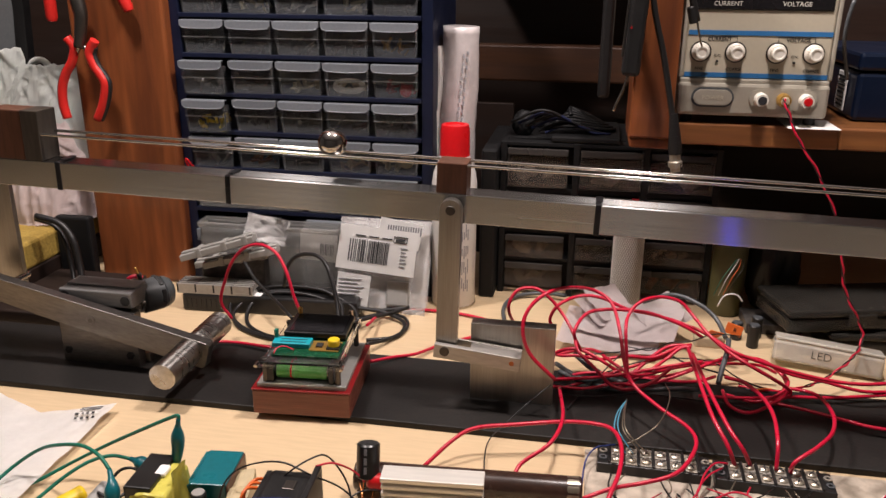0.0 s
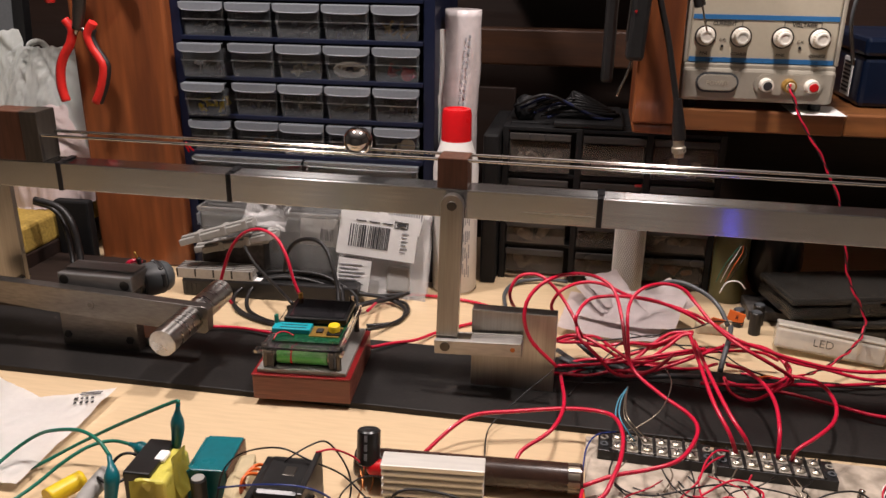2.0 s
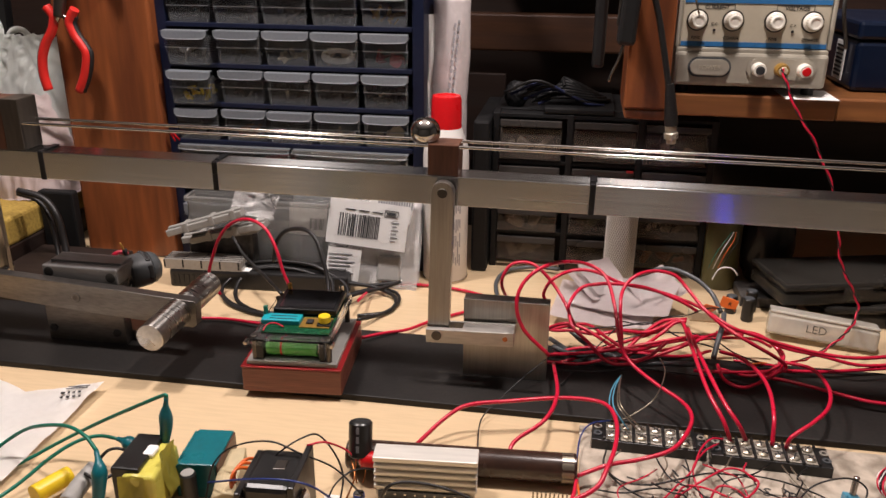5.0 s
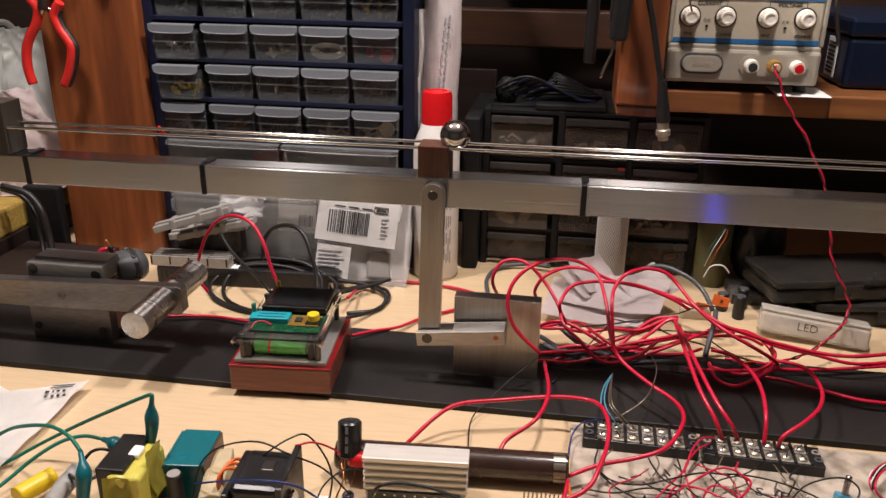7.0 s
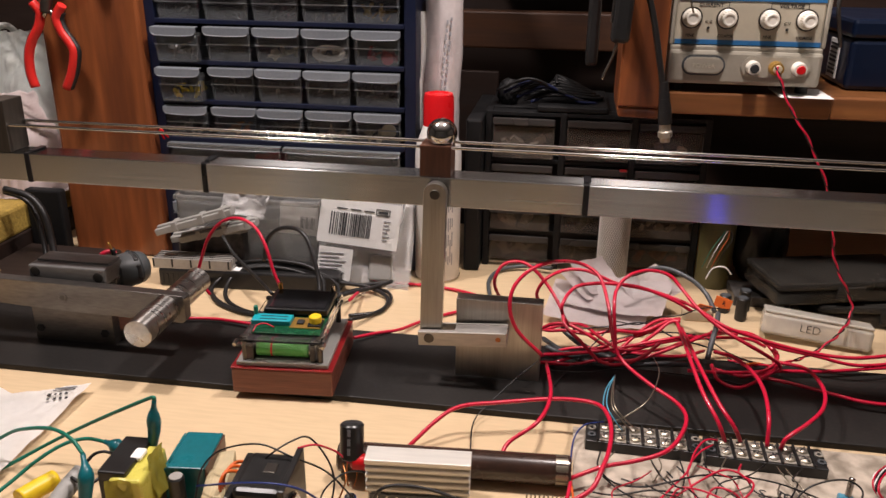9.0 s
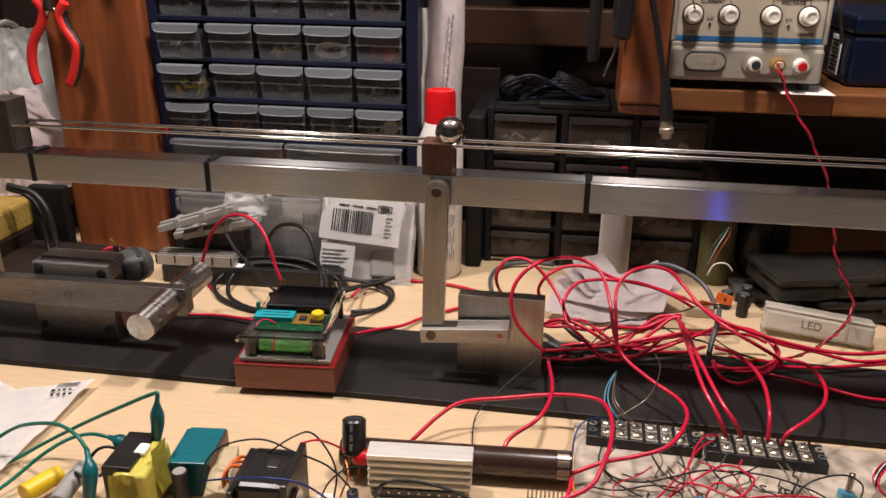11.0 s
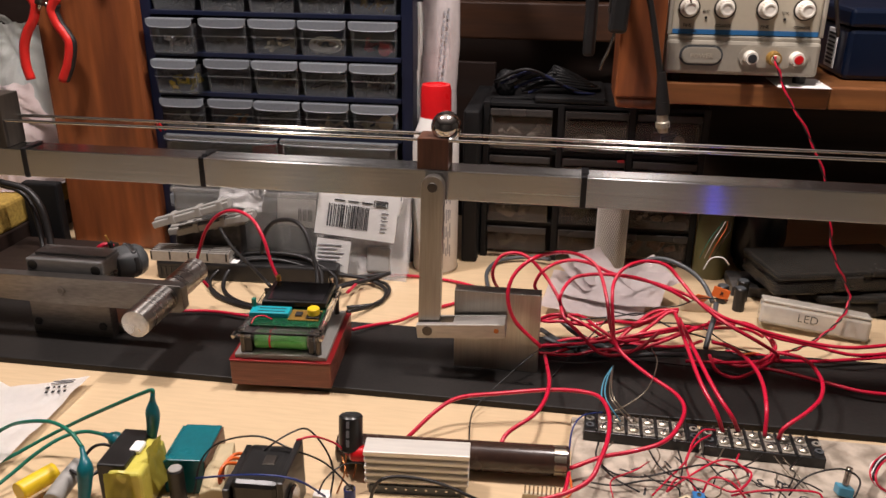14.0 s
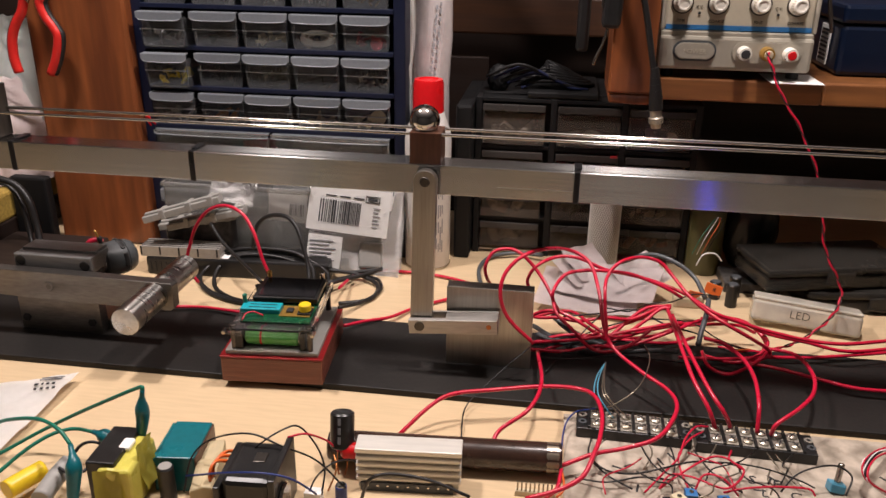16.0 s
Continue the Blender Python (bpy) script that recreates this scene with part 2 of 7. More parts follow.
    "redjunk": material("red_small_parts", (0.40, 0.02, 0.03), 0.4, grain=0.2, scale=200),
    "smokepull": material("smoky_plastic_edge", (0.055, 0.050, 0.047), 0.25, grain=0.1, scale=200, trans=0.3, ior=1.3),
    "endblock": material("dark_end_block", (0.030, 0.024, 0.019), 0.42, grain=0.3, scale=90, bump=0.1, second=(0.050, 0.040, 0.030), mix=0.7, mixscale=18, stretch=(3, 3, 0.5)),
    "motorcase": material("slate_motor_case", (0.065, 0.070, 0.072), 0.42, grain=0.08, scale=300, second=(0.05, 0.054, 0.056), mix=0.5, mixscale=40),
    "greymetal": material("grey_ground_metal", (0.19, 0.187, 0.184), 0.40, 0.12, grain=0.14, scale=260, bump=0.06, second=(0.19, 0.185, 0.18), mix=0.6, mixscale=25, stretch=(0.3, 1, 2)),
    "sinkdull": material("dull_heat_sink", (0.42, 0.40, 0.37), 0.42, 0.4, grain=0.1, scale=300, second=(0.30, 0.28, 0.25), mix=0.4, mixscale=30),
    "sheet": material("thin_pinkish_paper", (0.68, 0.61, 0.60), 0.7, grain=0.03, scale=200, second=(0.50, 0.43, 0.42), mix=0.5, mixscale=14, trans=0.1),
    "tubplastic": material("milky_tub_plastic", (0.82, 0.81, 0.79), 0.16, grain=0.04, scale=150, trans=0.88, ior=1.15, second=(0.70, 0.69, 0.66), mix=0.5, mixscale=20),
    "pinkbag": material("pinkish_plastic_bag", (0.88, 0.78, 0.76), 0.30, grain=0.04, scale=40, second=(0.84, 0.68, 0.66), mix=0.5, mixscale=10),
    "mintbag": material("greenish_white_bag", (0.84, 0.86, 0.82), 0.30, grain=0.04, scale=40, second=(0.74, 0.78, 0.75), mix=0.5, mixscale=10),
    # darker, duller copy of the black plastic; holds the weak light at the back
    "darkcloth": material("black_plastic_dimmed", (0.0055, 0.0055, 0.006), 0.55, grain=0.2, scale=200, ior=1.35),
    # navy colour paints dim blue highlights on the heap atop the cabinet
    "navyglint": material("navy_highlight_sheath", (0.006, 0.010, 0.040), 0.6, grain=0.2, scale=200, ior=1.35),
    # lighter, less metallic aluminium; the crank arm's brighter reflection is in the colour
    "armalu": material("milled_aluminium_lit", (0.56, 0.53, 0.49), 0.48, 0.75, grain=0.12, scale=260, bump=0.06, second=(0.46, 0.43, 0.39), mix=0.6, mixscale=22, stretch=(0.3, 1, 2)),
    "glue": material("hardened_cream_glue", (0.50, 0.41, 0.25), 0.5, grain=0.1, scale=150, bump=0.3, second=(0.40, 0.32, 0.18), mix=0.6, mixscale=40),
    "tanjunk": material("tan_wound_cord", (0.46, 0.36, 0.27), 0.6, grain=0.3, scale=300),
}


# ---------------------------------------------------------------- builders
def bx(x0, x1, y0, y1, z0, z1, bevel=0.0, bm=None, m=None, seg=2):
    """A box between limits, with rounded edges, added to bm."""
    t = bmesh.new()
    bmesh.ops.create_cube(t, size=1)
    for v in t.verts:
        v.co = Vector(((x0 + x1) / 2 + v.co.x * (x1 - x0), (y0 + y1) / 2 + v.co.y * (y1 - y0), (z0 + z1) / 2 + v.co.z * (z1 - z0)))
    if bevel:
        bmesh.ops.bevel(t, geom=t.edges[:], offset=bevel, segments=seg, affect="EDGES", profile=0.5)
    return merge(t, bm, m)


def merge(t, bm, m=None):
    if m is not None:
        t.transform(m)
    if bm is None:
        return t
    me = bpy.data.meshes.new("tmp")
    t.to_mesh(me)
    t.free()
    bm.from_mesh(me)
    bpy.data.meshes.remove(me)
    return bm


def lathe(profile, seg=32, bm=None, m=None, axis="z"):
    """A turned shape from (radius, height) pairs."""
    t = bmesh.new()
    rings = []
    for r, h in profile:
        if r < 1e-6:
            rings.append([t.verts.new((0, 0, h))])
        else:
            rings.append([t.verts.new((r * math.cos(2 * math.pi * k / seg), r * math.sin(2 * math.pi * k / seg), h)) for k in range(seg)])
    for a, b in zip(rings, rings[1:]):
        for k in range(seg):
            j = (k + 1) % seg
            f = [a[k % len(a)], a[j % len(a)], b[j % len(b)], b[k % len(b)]]
            f = list(dict.fromkeys(f))
            if len(f) > 2:
                t.faces.new(f)
    bmesh.ops.recalc_face_normals(t, faces=t.faces[:])
    for e in t.edges:
        e.smooth = len(e.link_faces) < 2 or e.calc_face_angle(0) < 0.6
    for f in t.faces:
        f.smooth = True
    if axis == "y":
        t.transform(Matrix.Rotation(radians(-90), 4, "X"))
    if axis == "x":
        t.transform(Matrix.Rotation(radians(90), 4, "Y"))
    return merge(t, bm, m)


def rodbm(r, h0, h1, axis="z", bevel=0.0, seg=24, bm=None, m=None):
    p = [(0, h0), (r - bevel, h0), (r, h0 + bevel), (r, h1 - bevel), (r - bevel, h1), (0, h1)] if bevel else [(0, h0), (r, h0), (r, h1), (0, h1)]
    return lathe(p, seg, bm, m, axis)


def prism(outline, y0, y1, bm=None, m=None, bevel=0.0):
    """A plate: an outline in x and z, from y0 to y1."""
    t = bmesh.new()
    a = [t.verts.new((x, y0, z)) for x, z in outline]
    b = [t.verts.new((x, y1, z)) for x, z in outline]
    t.faces.new(a)
    t.faces.new(b[::-1])
    for k in range(len(a)):
        j = (k + 1) % len(a)
        t.faces.new((a[k], b[k], b[j], a[j]))
    bmesh.ops.recalc_face_normals(t, faces=t.faces[:])
    if bevel:
        bmesh.ops.bevel(t, geom=[e for e in t.edges if e.calc_face_angle(0) > 0.6], offset=bevel, segments=2, affect="EDGES", profile=0.5)
    return merge(t, bm, m)


def smooth_line(pts, n=6):
    """Points of a smooth line through pts."""
    p = [Vector(q) for q in pts]
    p = [2 * p[0] - p[1]] + p + [2 * p[-1] - p[-2]]
    out = []
    for a, b, c, d in zip(p, p[1:], p[2:], p[3:]):
        for k in range(n):
            t = k / n
            out.append(0.5 * ((2 * b) + (c - a) * t + (2 * a - 5 * b + 4 * c - d) * t * t + (3 * b - a - 3 * c + d) * t ** 3))
    return out + [p[-2]]


def tube(pts, r, n=6, seg=8, bm=None, taper=1.0):
    """A round wire along a smooth line through pts."""
    line = smooth_line(pts, n)
    t = bmesh.new()
    rings, side = [], None
    for k, q in enumerate(line):
        d = (line[min(k + 1, len(line) - 1)] - line[max(k - 1, 0)]).normalized()
        if side is None:
            side = d.cross(Vector((0.3, 0.2, 1))).normalized()
        side = (side - d * side.dot(d)).normalized()
        up = d.cross(side)
        rr = r * (1 + (taper - 1) * k / (len(line) - 1))
        rings.append([t.verts.new(q + rr * (math.cos(2 * math.pi * j / seg) * side + math.sin(2 * math.pi * j / seg) * up)) for j in range(seg)])
    for a, b in zip(rings, rings[1:]):
        for j in range(seg):
            t.faces.new((a[j], a[(j + 1) % seg], b[(j + 1) % seg], b[j])).smooth = True
    t.faces.new(rings[0][::-1])
    t.faces.new(rings[-1])
    return merge(t, bm)


def part(name, bm, mat, parent=None, label="", m=None):
    """Links a bmesh as one mesh object under its thing."""
    me = bpy.data.meshes.new(name)
    bm.to_mesh(me)
    bm.free()
    me.materials.append(M[mat])
    ob = new(name, me)
    ob.parent = parent
    if m is not None:
        ob.matrix_basis = m
    if label:
        tagged(ob, label)
    return ob


def thing(name, label, category, group="", m=None):
    ob = new(name)
    ob.empty_display_size = 0.02
    ob.matrix_basis = m if m is not None else Matrix()
    return tagged(ob, label, category, group)


def solo(name, bm, mat, label, category, group="", m=None, kind=""):
    return tagged(part(name, bm, mat, None, "", m), label, category, group, kind)


def structure(name, bm, mat, label, m=None):
    return tagged(part(name, bm, mat, None, "", m), label, "", "", "structure")


def words(text, size, mat, parent, m, name="lettering", space=1.0, thin=0.0):
    """Built-in letters as a thin mesh."""
    cu = bpy.data.curves.new("tmp", "FONT")
    cu.offset = thin
    cu.body, cu.size, cu.align_x, cu.align_y, cu.extrude, cu.resolution_u, cu.space_character = text, size, "CENTER", "CENTER", 0.0001, 2, space
    tmp = new("tmp", cu)
    dg = bpy.context.evaluated_depsgraph_get()
    me = bpy.data.meshes.new_from_object(tmp.evaluated_get(dg))
    bpy.data.objects.remove(tmp)
    me.materials.clear()
    me.materials.append(M[mat])
    ob = new(name, me)
    ob.parent = parent
    ob.matrix_basis = m
    return ob


def pill(x0, x1, z0, z1, y0, y1, bevel=0.0008):
    """An oblong plate with round ends."""
    r, zc = (z1 - z0) / 2, (z0 + z1) / 2
    o = [(x1 - r + r * math.cos(a), zc + r * math.sin(a)) for a in np.linspace(-math.pi / 2, math.pi / 2, 11)]
    o += [(x0 + r + r * math.cos(a), zc + r * math.sin(a)) for a in np.linspace(math.pi / 2, 1.5 * math.pi, 11)]
    t = prism(o, y0, y1)
    bmesh.ops.bevel(t, geom=[e for e in t.edges if abs(e.verts[0].co.y - e.verts[1].co.y) < 1e-7 and abs(e.verts[0].co.y - y0) < 1e-6], offset=bevel, segments=2, affect="EDGES")
    return t

# ---------------------------------------------------------------- the room
structure("floor", bx(-2.6, 2.6, -2.6, 1.0, -0.95, -0.90), "concrete", "bare grey concrete floor")
# unseen ceiling and side walls close the room; their greys set the bounce
structure("ceiling", bx(-2.6, 2.6, -2.6, 1.0, 1.45, 1.50), "ceil", "plain grey ceiling, unseen, toned for bounce light")
structure("wall_north", bx(-2.6, 2.6, 0.62, 0.70, -0.90, 1.45), "darkwood", "wood panelled wall behind the bench, darkened for its shade")
structure("wall_south", bx(-2.6, 2.6, -2.68, -2.6, -0.90, 1.45), "wall", "plain dim wall")
structure("wall_east", bx(2.6, 2.68, -2.6, 0.62, -0.90, 1.45), "wall", "plain dim wall")
structure("wall_west", bx(-2.68, -2.6, -2.6, 0.62, -0.90, 1.45), "wall", "plain dim wall")

bench = thing("workbench", "pale birch plywood workbench top, cluttered with electronics", "workbench")
part("benchtop", bx(-0.80, 1.2, -0.39, 0.60, -0.025, 0.0, 0.002), "bench", bench)
for lx in (-0.60, 1.05):
    for ly in (-0.33, 0.52):
        part("leg", bx(lx, lx + 0.07, ly, ly + 0.07, -0.90, -0.025, 0.003), "shelfwood", bench)

# wooden uprights, shelf and planks round the bench
solo("wooden_post", bx(-0.499, -0.3775, 0.235, 0.30, 0.0, 1.44, 0.004), "pillar", "reddish-brown stained wooden post standing on the bench", "post")

shelf = thing("wall_shelf", "brown stained wooden shelf over the bench", "shelf")
part("shelf_board", bx(0.195, 1.1, 0.197, 0.60, 0.216, 0.237, 0.0015), "shelfwood", shelf)
part("front_edge", bx(0.195, 0.356, 0.19, 0.1968, 0.2155, 0.2373, 0.0018), "shelfwood", shelf, "worn stained front edge strip")
part("front_edge", bx(0.357, 1.1, 0.1905, 0.1968, 0.2155, 0.2373, 0.0018), "shelfwood", shelf)
br = thing("shelf_bracket", "tapered reddish wooden upright bracket holding the shelf", "bracket")
part("upright", prism([(0.1513, 0.2245), (0.19393, 0.2245), (0.186, 1.45), (0.160, 1.45)], 0.165, 0.24, bevel=0.0025), "pillar", br)
part("foot", prism([(0.1535, 0.2145), (0.1920, 0.2135), (0.1939, 0.2243), (0.1513, 0.2243)], 0.168, 0.24, bevel=0.002), "pillar", br, "chamfered lower end")
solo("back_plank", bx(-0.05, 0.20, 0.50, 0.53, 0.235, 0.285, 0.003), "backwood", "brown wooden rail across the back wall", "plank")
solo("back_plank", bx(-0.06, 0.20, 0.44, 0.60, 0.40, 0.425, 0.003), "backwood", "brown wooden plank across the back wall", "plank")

# ---------------------------------------------------------------- ball and beam machine
solo("base_board", bx(-0.72, 0.62, -0.050, 0.074, 0.0, 0.006, 0.001), "board", "long black painted base board lying on the bench", "board")

XR, ZB, YB = 0.43, 0.178, 0.0127
beam = thing("balance_beam", "long brushed square aluminium beam with two steel rails", "beam", m=pose(XR, YB, ZB))


def bl(x):
    return x - XR


t = bx(bl(-0.47), bl(0.46), -0.0127, 0.0127, -0.0127, 0.0127, 0.0009)
part("tube", t, "alu", beam)
for x in (-0.370, -0.203, 0.1235):
    b = bx(bl(x) - 0.0026, bl(x) + 0.0026, -0.0136, 0.0136, -0.0136, 0.0136, 0.0012)
    band = part("tape_band", b, "tape", beam, "black tape band")
    part("tape_end", bx(bl(x) - 0.0022, bl(x) + 0.0036, -0.006, 0.0125, 0.0135, 0.0143, 0.0003), "tape", band)
for k, x in enumerate((-0.4105, -0.0005, 0.40)):
    w, h = ((0.026, 0.046), (0.0130, 0.0265), (0.013, 0.042))[k]
    part("wooden_block", bx(bl(x) - w, bl(x) + w - (0.0 if k else 0.0175), -0.0125, 0.0135, 0.0127, 0.0127 + h, 0.0008), "blockwood", beam, "dark hardwood rail support block")
part("end_stop", bx(bl(-0.4019), bl(-0.3845), -0.0130, 0.0140, 0.0128, 0.0592, 0.0008), "endblock", beam, "dark end stop plate")
for y in (-0.0105, 0.0105):
    part("rail", rodbm(0.0014, bl(-0.41), bl(0.42), "x", seg=12, m=pose(0, y, 0.0375)), "rod", beam, "thin polished steel rail")
part("pivot_pin", rodbm(0.0045, -0.0235, 0.0, "y", 0.0005, m=pose(bl(0.0015), 0, 0.0015)), "steel", beam)

ball = solo("steel_ball", bmesh.new(), "chrome", "polished chrome steel ball resting on the rails", "ball")
t = bmesh.new()
bmesh.ops.create_uvsphere(t, u_segments=48, v_segments=24, radius=0.0127)
for f in t.faces:
    f.smooth = True
t.to_mesh(ball.data)
t.free()

link = thing("connecting_link", "flat upright aluminium connecting link between beam and crank", "link", m=pose(0, -0.0075, ZB))
LINK = 0.1275
ol = [(0.0095 * math.cos(a), 0.0095 * math.sin(a)) for a in np.linspace(0, math.pi, 13)] + [(-0.0095, -LINK - 0.004), (0.0095, -LINK - 0.004)]
part("bar", prism(ol, -0.005, 0.004, bevel=0.0004), "alu_v", link)
# dark disc stands in for the dark hole at the link's top
part("pin_disc", rodbm(0.0042, -0.0058, -0.004, "y", 0.0004), "screw", link, "dark round disc at the pin")

AX, AZ, ARM = 0.0585, 0.057, 0.060
arm = thing("crank_arm", "short aluminium crank arm with a forked end", "crank arm", m=pose(AX, -0.012, AZ))
part("bar", bx(-ARM - 0.0095, 0.0075, -0.0085, -0.003, -0.0072, 0.0058, 0.0005), "armalu", arm)
part("rear_fork", bx(-ARM - 0.0095, 0.0075, 0.009, 0.0115, -0.0072, 0.0058, 0.0005), "armalu", arm)
part("web", bx(-ARM + 0.022, 0.0073, -0.003, 0.009, -0.0070, 0.0050, 0.0003), "armalu", arm)
part("pin_disc", rodbm(0.0044, -0.0093, -0.0082, "y", 0.0003, m=pose(-ARM, 0, 0)), "screw", arm, "dark round disc at the pin")
part("set_screw", rodbm(0.0022, -0.0090, -0.0082, "y", 0.0003, m=pose(0, 0, 0)), "copper", arm, "small brass screw head")

sb = thing("servo_block", "upright milled aluminium mounting block on the base board", "mounting block")
part("plate", bx(0.019, 0.095, 0.003, 0.0165, 0.006, 0.082, 0.0006), "alu_v", sb)
part("crank_shaft", rodbm(0.004, -0.02, 0.0035, "y", m=pose(AX, 0, AZ)), "steel", sb)

LX, LZ = -0.350, 0.0595
lever = thing("lever_arm", "aluminium lever arm carrying a steel counterweight", "lever", m=pose(LX, 0.0, LZ))
ol = [(-0.135, 0.008), (-0.128, 0.013), (0.04, 0.0135), (0.119, 0.0130), (0.121, 0.0105), (0.121, -0.0110), (0.117, -0.0145), (0.02, -0.0145), (-0.045, -0.0135), (-0.128, -0.010), (-0.135, -0.006)]
part("bar", prism(ol, -0.012, -0.001, bevel=0.0006), "gunsteel", lever)
part("counterweight", rodbm(0.0127, -0.065, 0.055, "y", 0.0007, 40), "turned", lever, "turned steel cylinder with bright ends", m=pose(0.103, 0, 0))
part("pivot_screw", rodbm(0.0045, -0.0130, -0.0115, "y", 0.0004), "gunsteel", lever)
part("screw_slot", rodbm(0.0026, -0.0132, -0.0129, "y", 0.0, 6), "screw", lever)
part("end_pin", rodbm(0.0035, -0.006, 0.034, "y", m=pose(-0.100, 0, 0)), "steel", lever)

drop = thing("drop_plate", "upright brushed aluminium plate linking beam and lever", "plate", m=pose(-0.443, 0.029, ZB))
part("plate", bx(-0.070, -0.003, -0.003, 0.003, -0.128, 0.010, 0.0006), "alu_v", drop)

mb = thing("motor_mount", "machined steel motor mounting block bolted to the base board", "motor mount")
part("lower_plate", bx(-0.395, -0.312, 0.001, 0.013, 0.006, 0.0640, 0.0008), "gunsteel", mb)
part("upper_block", bx(-0.391, -0.3135, 0.0020, 0.034, 0.0680, 0.0840, 0.0012), "greymetal", mb, "grey ground metal upper block")
part("top_plate", bx(-0.3885, -0.3145, 0.0130, 0.0335, 0.0841, 0.0862, 0.0008), "greymetal", mb)
part("spacer", bx(-0.388, -0.318, 0.0060, 0.030, 0.0702 - 0.0060, 0.0679, 0.0004), "screw", mb)
part("foot", bx(-0.396, -0.308, 0.013, 0.045, 0.006, 0.016, 0.001), "alu_v", mb)
# black discs stand in for the mount's dark recessed holes
for x, z in ((-0.388, 0.0185), (-0.321, 0.018), (-0.3845, 0.0775), (-0.3205, 0.0755)):
    part("hole_disc", rodbm(0.0042 if z < 0.05 else 0.0050, -0.0012 if z < 0.05 else 0.0012, 0.008, "y", 0.0005, 6 if z < 0.05 else 20, m=pose(x, 0, z)), "black", mb, "black disc for a dark recessed hole")
mot = thing("motor", "round slate-grey electric motor with a red lead", "motor", m=pose(-0.3175, 0.0455, 0.0660, 0, 0, 54))
part("case", rodbm(0.0172, -0.013, 0.011, "x", 0.002, 36), "motorcase", mot)
part("end_ring", rodbm(0.0155, -0.0175, -0.0125, "x", 0.0008, 32), "steel", mot, "bright metal end ring")
part("domed_end", lathe([(0.0166, 0.0), (0.0160, 0.004), (0.0135, 0.0085), (0.008, 0.0115), (0, 0.012)], 32, axis="x", m=pose(0.0105, 0, 0)), "motorcase", mot)
for a in (-40, 22, 84):
    part("vent_slot", bx(0.000, 0.0046, -0.0072, 0.0072, 0.0150, 0.0178, 0.0012, m=pose(0.004, 0, 0, a)), "black", mot)
part("terminal", tube([(-0.010, 0.004, 0.016), (-0.010, 0.004, 0.024), (-0.012, 0.005, 0.031)], 0.0010, n=3), "gold", mot)
part("terminal_sleeve", tube([(-0.008, 0.004, 0.015), (-0.009, 0.004, 0.024)], 0.0024, n=3), "rubber", mot)
part("red_lead_end", tube([(-0.016, 0.010, 0.012), (-0.018, 0.010, 0.018), (-0.012, 0.008, 0.0205), (-0.006, 0.004, 0.018)], 0.0024, n=4), "red", mot)
part("clamp_lug", bx(-0.016, -0.002, 0.006, 0.020, -0.0150, -0.004, 0.001), "alu_v", mot)


# ---------------------------------------------------------------- storage cabinet
CABX0, CABX1, CABY = -0.3790, -0.064, 0.252
cab = thing("drawer_cabinet", "navy plastic storage cabinet with clear drawers, standing on the bench", "cabinet")
part("side_panel", bx(CABX0, CABX0 + 0.013, CABY - 0.002, 0.40, 0.0, 0.46, 0.001), "navy", cab)
part("side_panel", bx(CABX1 - 0.013, CABX1, CABY - 0.002, 0.40, 0.0, 0.46, 0.001), "navy", cab)
part("back_panel", bx(CABX0, CABX1, 0.40, 0.404, 0.0, 0.46), "navy", cab)
part("top_panel", bx(CABX0, CABX1, CABY - 0.002, 0.404, 0.46, 0.464), "navy", cab)
PITCH, ROWS = 0.0455, 7
SHELVES = [0.006, 0.098] + [0.150 + PITCH * k for k in range(ROWS)]
for z in SHELVES:
    part("divider", bx(CABX0 + 0.013, CABX1 - 0.013, CABY - 0.004, 0.40, z - 0.003, z + 0.002, 0.0006), "navy", cab)


def bent_film(w, h, n=26):
    """A loose wrinkled film standing on edge."""
    t = bmesh.new()
    grid = [[t.verts.new((w * (i / n - 0.5), 0.005 * noise.noise(Vector((i * 0.45, j * 0.3, 3))) + 0.003 * noise.noise(Vector((i * 1.3, j * 0.9, 7))), h * (j / 8 - 0.5))) for j in range(9)] for i in range(n + 1)]
    for i in range(n):
        for j in range(8):
            t.faces.new((grid[i][j], grid[i + 1][j], grid[i + 1][j + 1], grid[i][j + 1])).smooth = True
    bmesh.ops.solidify(t, geom=t.faces[:], thickness=0.0002)
    return t


def drawer_front(w, h, za, zb, inset, y0, y1, r=0.0035):
    """A plate that narrows downwards, with round lower corners."""
    o = [(inset * 0.35, zb)]
    for k in range(5):
        a = math.pi + k * math.pi / 8
        o.append((inset + r + r * math.cos(a), za + r + r * math.sin(a)))
    for k in range(5):
        a = 1.5 * math.pi + k * math.pi / 8
        o.append((w - inset - r + r * math.cos(a), za + r + r * math.sin(a)))
    o.append((w - inset * 0.35, zb))
    return prism(o, y0, y1)


